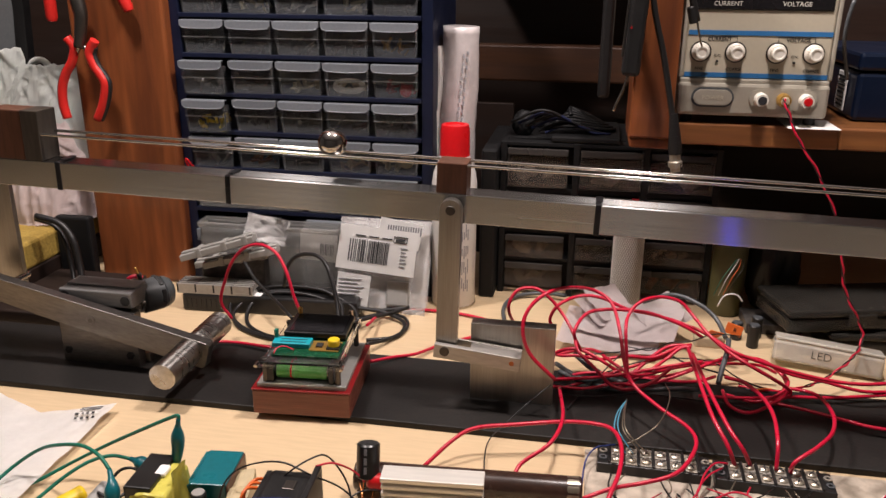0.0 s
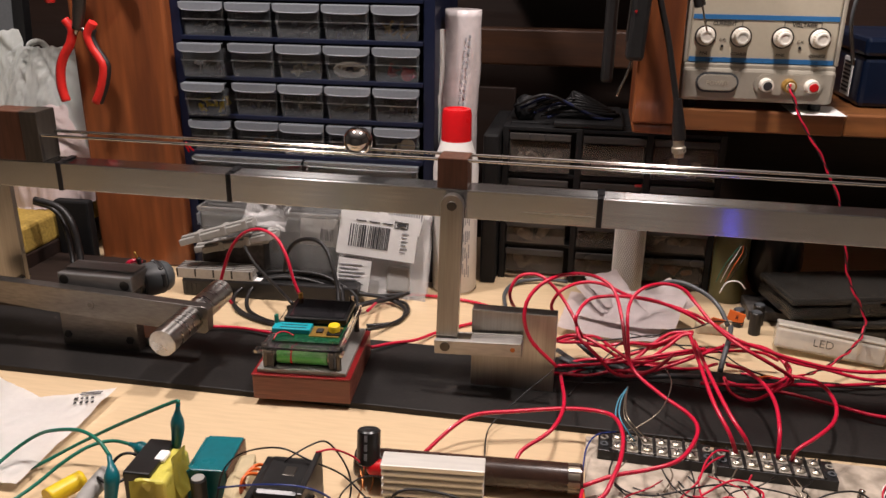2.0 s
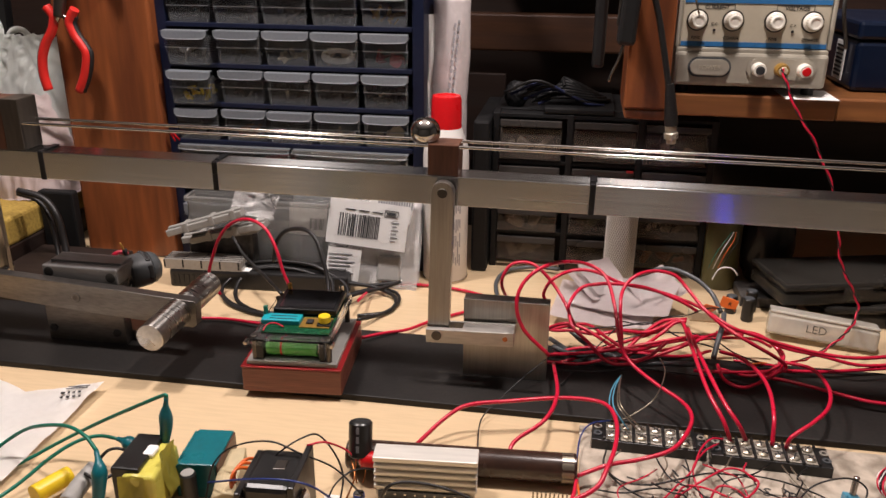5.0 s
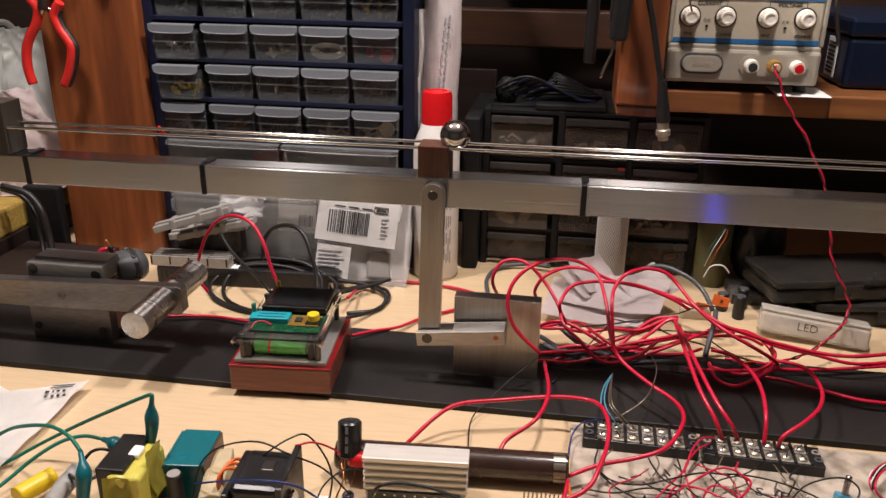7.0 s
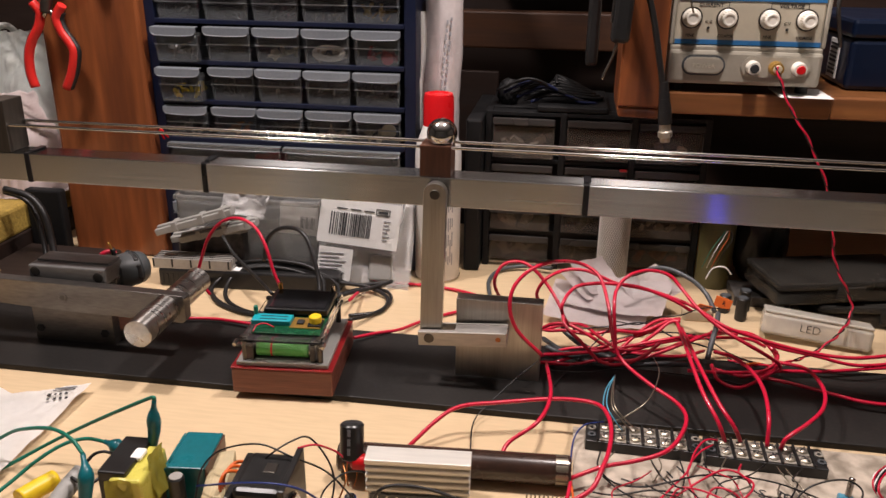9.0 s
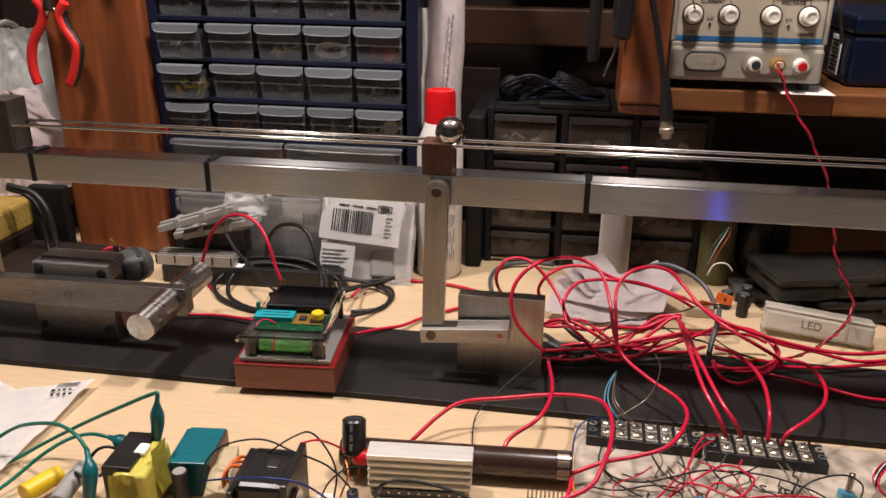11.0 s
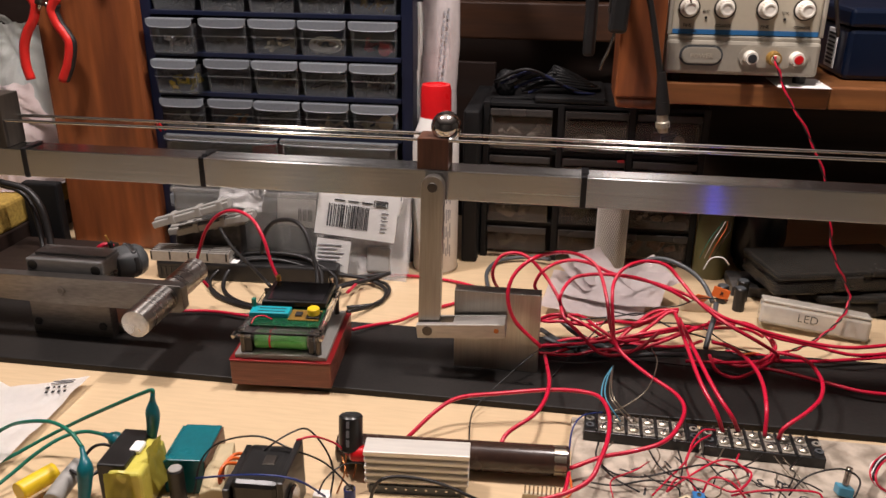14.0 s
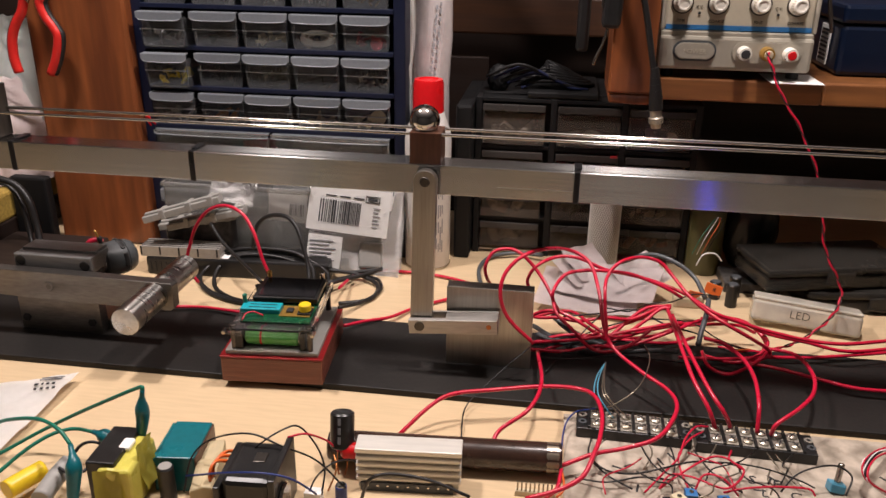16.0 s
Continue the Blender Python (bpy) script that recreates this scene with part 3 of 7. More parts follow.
def drawer(x0, x1, z0, z1, y, fill=None, label="", wide=False):
    """A clear drawer: tapered front, stepped collar, a drooping lip along its top, and what lies in it."""
    w = x1 - x0
    h = z1 - z0
    rnd = random.Random(int(x0 * 10000) + int(z0 * 3000))
    d = part("drawer", drawer_front(w, h, 0.0002, h * 0.50, 0.0030, 0.0, 0.0013), "tubplastic" if wide else "drawer", cab, label, m=pose(x0, y, z0, 0, 0, rnd.uniform(-0.7, 0.7)))
    b = bx(0.0016, w - 0.0016, -0.0026, -0.0012, h * 0.48, h * 0.78, 0.0005)
    bx(0.0032, 0.0044, 0.0014, 0.11, 0.0, h * 0.8, bm=b)
    bx(w - 0.0044, w - 0.0032, 0.0014, 0.11, 0.0, h * 0.8, bm=b)
    bx(0.005, w - 0.005, 0.0014, 0.11, 0.0, 0.0012, bm=b)
    part("shell", b, "tubplastic" if wide else "drawer", d)
    low, e = h * (0.85 if wide else 0.735), 0.0045
    o = [(0.0, h * 0.96), (0.0, low + h * 0.07), (e * 0.35, low + h * 0.045), (e, low + 0.0008), (e * 2, low), (w - e * 2, low - 0.0004), (w - e, low + 0.0010), (w - e * 0.3, low + h * 0.06), (w, low + h * 0.08), (w, h * 0.96)]
    lip = prism(o, -0.0072, -0.0046, bevel=0.0007)
    part("lip", lip, "tubplastic" if wide else "lip", d)
    part("lip_top", bx(0.001, w - 0.001, -0.0042, 0.003, h * 0.945, h * 0.97, 0.0004), "lip", d)
    part("rim", tube([(e * 0.5, -0.0074, low + h * 0.05), (e * 1.4, -0.0075, low + 0.0003), (w * 0.5, -0.0075, low - 0.0004), (w - e * 1.4, -0.0075, low + 0.0003), (w - e * 0.5, -0.0074, low + h * 0.055)], 0.00045, n=3, seg=5), "edgeglint", d)
    part("ledge", bx(0.002, w - 0.002, -0.0031, -0.0024, h * 0.475, h * 0.495), "edgeglint", d)
    if fill is not None:
        b = bmesh.new()
        for k in range(rnd.randint(8, 16)):
            s = rnd.uniform(0.002, 0.006)
            m = pose(rnd.uniform(0.011, w - 0.011), rnd.uniform(0.010, 0.028), 0.0020 + s * 0.8 + rnd.uniform(0, h * 0.22), rnd.uniform(0, 90), rnd.uniform(0, 90), rnd.uniform(0, 180))
            if rnd.random() < 0.5:
                bx(-s, s, -s * 0.5, s * 0.5, -s * 0.35, s * 0.35, bm=b, m=m)
            else:
                rodbm(s * 0.35, -s * 1.5, s * 1.5, seg=8, bm=b, m=m)
        part("contents", b, fill if rnd.random() < 0.6 or fill != "junk" else rnd.choice(["steel", "greyplastic", "copper", "tanjunk", "ivory"]), d)
    if rnd.random() < 0.35 and w < 0.08:
        for k in range(rnd.randint(4, 7)):
            part("pen_mark", bx(-0.0010, 0.0010, -0.0004, 0.0, 0, rnd.uniform(0.002, 0.005), m=pose(w * 0.22 + k * 0.0048, -0.0026, h * (0.52 if k % 2 else 0.55), 0, rnd.uniform(-30, 30), 0)), "ink", d)
    return d


X0, DW = -0.3652, 0.0571
fills = {(2, 4): "redjunk", (2, 3): "tanjunk", (1, 0): "yellow", (0, 4): "ivory", (3, 2): "chrome", (3, 4): "gold"}
for r in range(ROWS):
    for c in range(5):
        rnd = random.Random(r * 7 + c)
        z0 = 0.1508 + PITCH * r
        out = 0.012 if (r, c) in ((1, 0), (2, 0)) else rnd.uniform(-0.001, 0.003)
        drawer(X0 + DW * c + 0.0012 - (0.0 if c else 0.001), X0 + DW * (c + 1) - 0.0008 - (0.0 if c else 0.002), z0, z0 + 0.0405, CABY - out, fills.get((r, c), "junk"))
disc = thing("loose_disc", "round tan disc lying in a clear drawer", "disc", m=pose(X0 + DW * 4.70, CABY + 0.0022, 0.1685))
part("disc", rodbm(0.0088, 0, 0.004, "y", 0.0006, 28), "ivory", disc)
disc = thing("red_disc", "round red disc lying in a clear drawer", "disc", m=pose(X0 + DW * 4.70, CABY + 0.0022, 0.1508 + PITCH * 2 + 0.009))
part("disc", rodbm(0.0075, 0, 0.006, "y", 0.001, 28), "redjunk", disc)
cord = thing("cord_hank", "hank of pale cord wound up in a clear drawer", "cord", m=pose(X0 + DW * 3.52, CABY + 0.0045, 0.1508 + PITCH * 2 + 0.0125))
for k in range(6):
    part("turn", tube([(0.019 * math.cos(a) * (1 - 0.07 * k), 0.0015 * math.sin(3 * a) + 0.001 * k, 0.0085 * math.sin(a) * (1 - 0.10 * k)) for a in np.linspace(0, 2 * math.pi, 15)], 0.0011, n=2, seg=6), "whiteknob", cord)
HALF = 0.1428
for c in range(2):
    drawer(X0 + HALF * c + 0.001, X0 + HALF * (c + 1) - 0.001, 0.101, 0.1480, CABY - 0.004, "junk", wide=True)
    drawer(X0 + HALF * c + 0.001, X0 + HALF * (c + 1) - 0.001, 0.009, 0.076 if c == 0 else 0.094, CABY - 0.006, "junk")

packet = thing("red_packet", "red card packet lying in the wide clear drawer", "packet", m=pose(-0.242, CABY + 0.010, 0.104, -14, -9, 0))
part("card", bx(-0.020, 0.020, 0, 0.0012, 0, 0.030, 0.0004), "redjunk", packet)
film = thing("film_bag", "crumpled clear film bag lying in the wide drawer", "plastic bag", m=pose(-0.150, CABY + 0.014, 0.124))
part("film", bent_film(0.11, 0.030), "bag", film)


# ---------------------------------------------------------------- things at the back of the bench
def bent_sheet(w, h, curl, m, bm=None, n=14, crumple=0.0, seed=0, thick=0.0003):
    """A sheet of paper or film with a curl and creases."""
    t = bmesh.new()
    off = Vector((seed * 3.1, seed * 1.7, 0))
    grid = []
    for i in range(n + 1):
        row = []
        for j in range(n + 1):
            u, v = i / n, j / n
            q = Vector((w * (u - 0.5), h * (v - 0.5), curl * (4 * (u - 0.5) ** 2 + 0.5 * v * v)))
            q.z += crumple * noise.noise(Vector((u * 4, v * 4, 0)) + off) + crumple * 0.5 * noise.noise(Vector((u * 11, v * 11, 2)) + off)
            row.append(t.verts.new(q))
        grid.append(row)
    for i in range(n):
        for j in range(n):
            t.faces.new((grid[i][j], grid[i + 1][j], grid[i + 1][j + 1], grid[i][j + 1])).smooth = True
    bmesh.ops.solidify(t, geom=t.faces[:], thickness=thick)
    bmesh.ops.recalc_face_normals(t, faces=t.faces[:])
    for e in t.edges:
        if len(e.link_faces) == 2 and e.calc_face_angle(0.0) > 1.0:
            e.smooth = False
    t.transform(m)
    return merge(t, bm)


def crumpled(rx, ry, rz, amount, seed, m, sub=4, freq=3.0):
    """A crumpled bag: a rounded lump with folds."""
    t = bmesh.new()
    bmesh.ops.create_icosphere(t, subdivisions=sub, radius=1.0)
    off = Vector((seed * 5.3, seed * 2.9, seed))
    for v in t.verts:
        d = v.co.copy()
        q = Vector((d.x * 1.5, d.y * 1.5, d.z * 0.45))
        k = 1 + amount * (1 - 2 * abs(noise.noise(q * freq + off))) + 0.35 * amount * (1 - 2 * abs(noise.noise(q * freq * 2.3 + off)))
        v.co = Vector((d.x * rx * k, d.y * ry * k, d.z * rz * k))
    for f in t.faces:
        f.smooth = True
    t.transform(m)
    return t


can = thing("spray_can", "white spray can with a glossy red plastic cap", "spray can", m=pose(-0.0365, 0.2415, 0))
part("can_body", lathe([(0, 0), (0.0245, 0), (0.0262, 0.003), (0.0262, 0.150), (0.0245, 0.162), (0.0195, 0.175), (0.0175, 0.182), (0, 0.182)], 40), "whiteplastic", can)
part("rim", lathe([(0.0246, 0.0), (0.0268, 0.0005), (0.0268, 0.003), (0.0246, 0.0035)], 40), "steel", can)
part("cap", lathe([(0, 0.179), (0.0172, 0.179), (0.0168, 0.212), (0.0155, 0.2175), (0.011, 0.218), (0.0105, 0.2165), (0, 0.2165)], 40), "redcap", can, "glossy red cap")
for k in range(36):
    a = 20 + (k % 6) * 5.5
    h = 0.022 + (k // 6) * 0.021 + (k * 7 % 5) * 0.0012
    part("print_bar", bx(-0.0006, 0.0006, -0.0003, 0.0002, h, h + 0.009 + (k * 5 % 7) * 0.0014, m=Matrix.Rotation(radians(a), 4, "Z") @ Matrix.Translation((0, -0.0263, 0))), "grey_print", can)

roll = thing("rolled_sheet", "tall roll of white paper wrapped in clear film, standing upright", "paper roll", m=pose(-0.0450, 0.2925, 0, 0, 1.0, 0))
t = bmesh.new()
rings = []
for i in range(41):
    z = 0.322 * i / 40
    ring = []
    for k in range(40):
        a = 2 * math.pi * k / 40
        d = 0.0212 + 0.0022 * noise.noise(Vector((math.cos(a) * 1.5, math.sin(a) * 1.5, z * 16))) + 0.0010 * noise.noise(Vector((math.cos(a) * 5, math.sin(a) * 5, z * 45)))
        ring.append(t.verts.new((d * math.cos(a), d * math.sin(a), z)))
    rings.append(ring)
for a, b in zip(rings, rings[1:]):
    for k in range(40):
        t.faces.new((a[k], a[(k + 1) % 40], b[(k + 1) % 40], b[k])).smooth = True
t.faces.new(rings[-1])
part("roll", t, "rollfilm", roll)
part("film_flap", bent_sheet(0.020, 0.26, 0.002, pose(-0.0245, -0.014, 0.170, 90, 0, 48), crumple=0.007, seed=4, n=24), "paper", roll, "loose clear film edge")
for k in range(26):
    part("print_mark", bx(-0.0010, 0.0012, -0.0004, 0.0001, 0, 0.0036 + 0.0012 * (k % 3), m=Matrix.Rotation(radians((20 if k % 2 else 31) - k * 0.7), 4, "Z") @ Matrix.Translation((0, -0.0226, 0.292 - k * 0.0042))), "grey_print", roll)

# black cabinet with smoky drawers
bc = thing("small_parts_cabinet", "black storage cabinet with smoky brown drawers, standing on the bench", "cabinet", m=pose(0, 0.285, 0))
part("carcass", bx(0.012, 0.268, 0.030, 0.15, 0.0, 0.192, 0.001), "darkcloth", bc)
for x in (0.012, 0.0975, 0.1775, 0.258):
    part("upright", bx(x, x + 0.0075, 0.0, 0.030, 0.0, 0.192, 0.0008), "darkcloth", bc)
ROWZ = ((0.010, 0.044), (0.048, 0.080), (0.086, 0.132), (0.138, 0.187))
for za, zb in ROWZ:
    part("rail", bx(0.0195, 0.258, 0.001, 0.030, zb, zb + 0.0045, 0.0005), "darkcloth", bc)
    for c in range(3):
        xa = (0.0205, 0.106, 0.186)[c]
        d = part("drawer", bx(xa, xa + 0.071, -0.001, 0.0015, za, zb - 0.012, 0.0006), "smoke", bc, "smoky translucent drawer")
        part("pull", bx(xa, xa + 0.071, -0.005, -0.001, zb - 0.010, zb - 0.002, 0.001), "smokepull", d)
        b = bmesh.new()
        rnd = random.Random(int(xa * 999) + int(za * 999))
        for k in range(7):
            s = rnd.uniform(0.003, 0.010)
            m = pose(xa + rnd.uniform(0.012, 0.058), rnd.uniform(0.012, 0.020), za + 0.007 + rnd.uniform(0, 0.010), rnd.uniform(0, 60), rnd.uniform(0, 60), rnd.uniform(0, 90))
            if k % 2:
                bx(-s, s, -s / 3, s / 3, -s / 2, s / 2, 0.0004, bm=b, m=m)
            else:
                rodbm(s * 0.5, -s, s, bevel=0.0008, seg=12, bm=b, m=m)
        part("contents", b, rnd.choice(["junk", "tanjunk", "olive", "copper", "greyplastic"]), d)
solo("red_tab", bx(0.168, 0.176, 0.2765, 0.2785, 0.129, 0.132, 0.0005), "darkred", "small dark red tab on the dark cabinet", "tab")
solo("storage_lid", bx(0.07, 0.15, 0.285, 0.40, 0.1925, 0.200, 0.002), "darkcloth", "black plastic lid lying on the cabinet", "lid")
for k in range(7):
    solo("coiled_cable", tube([(0.055 + 0.006 * k, 0.31 + 0.008 * (k % 3), 0.2025 + 0.003 * k), (0.09, 0.30 + 0.004 * k, 0.210 + 0.003 * k), (0.135 - 0.005 * k, 0.315, 0.2045 + 0.003 * k), (0.14 - 0.004 * k, 0.345, 0.2025 + 0.002 * k), (0.09, 0.36 - 0.003 * k, 0.207 + 0.003 * k), (0.052 + 0.007 * k, 0.335, 0.2025 + 0.002 * k)], 0.0022), "darkcloth", "dark cable coiled on top of the cabinet", "cable", "coiled cables")
solo("dark_pouch", crumpled(0.012, 0.010, 0.014, 0.2, 9, pose(0.034, 0.33, 0.206)), "darkcloth", "dark pouch on the cabinet", "pouch")

# dim grey board, coloured dark so the lamps do not brighten it
solo("darkened_board", bx(-0.040, 0.012, 0.430, 0.438, 0.0, 0.214, 0.001), "darkwood", "grey board behind the cabinets, its dimness put into a dark colour", "board")
solo("black_case", bx(-0.0085, 0.0105, 0.262, 0.42, 0.0, 0.186, 0.003), "darkcloth", "black plastic case standing beside the parts cabinet", "case")

# bag with printed labels
bag = thing("parts_bag", "clear plastic parts bag with white barcode labels, leaning upright", "plastic bag", m=pose(-0.116, 0.186, 0.002, -20, 0, 0))
part("film", bent_sheet(0.108, 0.112, 0.003, pose(0.0, 0.008, 0.055, 90, 0, 0), crumple=0.003, seed=6, n=22), "bag", bag)
part("rear_film", bent_sheet(0.108, 0.112, -0.003, pose(0.0, 0.016, 0.055, 90, 0, 0), crumple=0.005, seed=16, n=22), "bag", bag)
lab = part("label", bent_sheet(0.094, 0.052, 0.0004, pose(0.002, -0.0080, 0.066, 90, 4, 0), crumple=0.0003, seed=2), "label", bag, "white barcode label")
lab.location = Vector((-0.007, 0, 0.007))
rnd = random.Random(5)
x = -0.036
while x < 0.012:
    wv = rnd.choice([0.0006, 0.0006, 0.0011, 0.0017])
    part("barcode_bar", bx(x, x + wv, -0.0094, -0.0082, 0.050, 0.076, m=pose(0, 0, 0, 0, 4, 0)), "ink", lab)
    x += wv + rnd.choice([0.0010, 0.0014, 0.0020])
for k in range(3):
    part("print_bar", bx(-0.030 + k * 0.016, -0.022 + k * 0.016 + 0.004, -0.0094, -0.0082, 0.0800, 0.0814, m=pose(0, 0, 0, 0, 4, 0)), "ink", lab)
for k in range(6):
    part("print_bar", bx(0.026, 0.026 + (0.006, 0.008)[k % 2], -0.0094, -0.0082, 0.050 + k * 0.0042, 0.0511 + k * 0.0042, m=pose(0, 0, 0, 0, 4, 0)), "greyink", lab)
lab2 = part("label", bent_sheet(0.040, 0.042, 0.0004, pose(-0.031, -0.0080, 0.023, 90, 4, 0), crumple=0.0003, seed=8), "label", bag, "creased white packing label")
for xa, xb, za, zb in ((0.016, 0.032, 0.0775, 0.0782), (0.016, 0.032, 0.0842, 0.0849), (0.016, 0.0167, 0.0782, 0.0842), (0.0313, 0.032, 0.0782, 0.0842), (0.0185, 0.0295, 0.0797, 0.0825)):
    part("print_bar", bx(xa, xb, -0.0094, -0.0082, za, zb, m=pose(0, 0, 0, 0, 4, 0)), "ink", lab)
lab3 = part("label", bent_sheet(0.052, 0.030, 0.001, pose(0.020, -0.003, 0.094, 90, 9, 0), crumple=0.0003, seed=11), "label", bag, "white label printed with small barcodes")
for k in range(14):
    part("barcode_bar", bx(0.0 + k * 0.0030, 0.0016 + k * 0.0030, -0.0044, -0.0032, 0.094, 0.104, m=pose(0, 0, 0, 0, 3, 0)), "greyink", lab3)
for k in range(8):
    part("print_bar", bx(-0.048, -0.048 + 0.020 + (k * 37 % 11) * 0.0012, -0.0094, -0.0082, 0.006 + k * 0.0044, 0.0070 + k * 0.0044), "greyink", lab2)
part("packed_part", bx(0.006, 0.034, 0.004, 0.014, 0.008, 0.038, 0.003), "greyplastic", bag, "grey part inside the bag")

pb = thing("plastic_bag", "small crumpled clear plastic bag lying on the tub", "plastic bag", m=pose(-0.252, 0.196, 0.088))
for k in range(3):
    part("film_fold", bent_sheet(0.050 - 0.006 * k, 0.030, 0.004, pose(0.004 * k, 0.003 * k, 0.004, 60 + 14 * k, 14 - 9 * k, 10 - 14 * k), crumple=0.0055, seed=41 + k, n=12, thick=0.0002), "bag", pb)
tub = thing("plastic_tub", "milky clear plastic tub with a rolled rim before the cabinet", "tub")
TX0, TX1, TY0, TY1, TZ = -0.344, -0.166, 0.2065, 0.228, 0.0945
part("front", bx(TX0 + 0.002, TX1 - 0.002, TY0, TY0 + 0.0013, 0.0, TZ - 0.003, 0.0004), "tubplastic", tub)
part("back", bx(TX0 + 0.002, TX1 - 0.002, TY1 - 0.0013, TY1, 0.0, TZ - 0.003, 0.0004), "tubplastic", tub)
part("side", bx(TX0 + 0.002, TX0 + 0.0034, TY0 + 0.0014, TY1 - 0.0014, 0.0, TZ - 0.003), "tubplastic", tub)
part("side", bx(TX1 - 0.0034, TX1 - 0.002, TY0 + 0.0014, TY1 - 0.0014, 0.0, TZ - 0.003), "tubplastic", tub)
part("base", bx(TX0 + 0.004, TX1 - 0.004, TY0 + 0.002, TY1 - 0.002, 0.0, 0.0014), "tubplastic", tub)
rimbm = bx(TX0, TX1, TY0 - 0.004, TY0 - 0.0004, TZ - 0.006, TZ, 0.0012)
bx(TX0, TX1, TY1 + 0.0004, TY1 + 0.003, TZ - 0.006, TZ, 0.0012, bm=rimbm)
bx(TX0, TX0 + 0.003, TY0 - 0.0003, TY1 + 0.0003, TZ - 0.005, TZ - 0.0004, bm=rimbm)
bx(TX1 - 0.003, TX1, TY0 - 0.0003, TY1 + 0.0003, TZ - 0.005, TZ - 0.0004, bm=rimbm)
part("rim", rimbm, "tubplastic", tub, "thick clear rim")
part("mould_line", bx(-0.272, -0.2708, TY0 - 0.0008, TY0 - 0.0001, 0.004, TZ - 0.006), "clearbox", tub)
slip = thing("packing_slip", "white packing slip with a barcode inside the tub", "label", m=pose(-0.196, 0.2125, 0.050, -6, 3, 0))
part("paper", bent_sheet(0.046, 0.036, 0.002, pose(0, 0, 0.020, 90, 0, 0), crumple=0.0008, seed=52), "label", slip)
for k in range(9):
    part("barcode_bar", bx(0.002 + k * 0.0020, 0.0031 + k * 0.0020 - (k % 3) * 0.0003, -0.0026, -0.0016, 0.010, 0.024), "greyink", slip)

# striped heat sinks, black supply and grey rails
hs = thing("finned_heat_sink", "aluminium heat sink with parallel fins lying on the bench", "heat sink", m=pose(-0.318, 0.168, 0.0217, 0, 0, 3))
part("base", bx(-0.034, 0.058, -0.012, 0.012, 0.0, 0.003), "sinkdull", hs)
for k in range(5):
    part("fin", bx(-0.034, 0.058, -0.012 + k * 0.0055, -0.0095 + k * 0.0055, 0.003, 0.012, 0.0004), "sinkdull", hs)
for x in (-0.034, -0.012, 0.010, 0.032, 0.054):
    part("end_web", bx(x, x + 0.002, -0.0122, 0.0122, 0.002, 0.0116), "black", hs)
ps = thing("power_adapter", "long black plastic power supply with a silver label", "power adapter", m=pose(-0.222, 0.182, 0, 0, 0, 3))
part("case", bx(-0.125, 0.085, -0.022, 0.022, 0.0, 0.0215, 0.0025), "black", ps)
part("label", bx(-0.058, -0.030, -0.0185, -0.007, 0.0212, 0.0220), "label", ps, "silver paper label")
for k in range(8):
    part("vent_rib", bx(-0.122 + k * 0.006, -0.119 + k * 0.006, -0.0228, -0.021, 0.004, 0.016, 0.0003), "black", ps)
for k, (dx, dz, ang) in enumerate(((0, 0, -17), (0.022, -0.014, -14), (0.006, -0.022, -10))):
    rl = thing("rail_strip", "grey plastic rail strip lying on a heap behind the motor", "rail strip", "grey rail strips", m=pose(-0.300 + dx, 0.165 + 0.012 * k, 0.078 + dz, 0, ang, 6))
    part("body", bx(-0.046, 0.046, -0.008, 0.008, -0.004, 0.0035, 0.001), "greyplastic", rl)
    part("top_ridge", bx(-0.044, 0.046, -0.003, 0.003, 0.0035, 0.006, 0.0008), "greyplastic", rl)
    for x in (-0.022, 0.010, 0.036):
        part("clip", bx(x - 0.003, x + 0.003, -0.0086, 0.0086, -0.0046, 0.0066, 0.0008), "greyplastic", rl)
solo("scrap_box", bx(-0.335, -0.255, 0.186, 0.2055, 0.022, 0.058, 0.003), "junk", "dark plastic box under the rail strips", "box")

# bags, foam and box beyond the post
def draped_bag(w, h, d, seed, n=40):
    """The near side of a filled carrier bag: a bulging film with folds that run up to its neck."""
    t = bmesh.new()
    grid = []
    for i in range(n + 1):
        row = []
        for j in range(n + 1):
            u, v = 2 * i / n - 1, j / n
            half = w / 2 * (0.62 + 0.38 * math.cos((v - 0.35) * 2.2)) * (1 + 0.10 * noise.noise(Vector((seed, v * 3, 0))))
            a = math.atan2(u, 1.15 - v)
            fold = 0.010 * (1 - abs(noise.noise(Vector((a * 5.5 + seed, v * 0.8, seed)))) * 2) * (0.35 + 0.65 * v) + 0.004 * noise.noise(Vector((a * 14, v * 2.5, seed + 4))) + 0.0022 * (1 - 2 * abs(noise.noise(Vector((u * 9, v * 9, seed)))))
            bulge = d * math.sqrt(max(0.0, 1 - u * u)) * (1 - 0.55 * v * v)
            row.append(t.verts.new((half * u, -bulge - fold, h * (v + 0.035 * noise.noise(Vector((u * 5, seed, 1))) * v))))
        grid.append(row)
    for i in range(n):
        for j in range(n):
            t.faces.new((grid[i][j], grid[i + 1][j], grid[i + 1][j + 1], grid[i][j + 1])).smooth = True
    bmesh.ops.solidify(t, geom=t.faces[:], thickness=0.0006)
    bmesh.ops.recalc_face_normals(t, faces=t.faces[:])
    return t


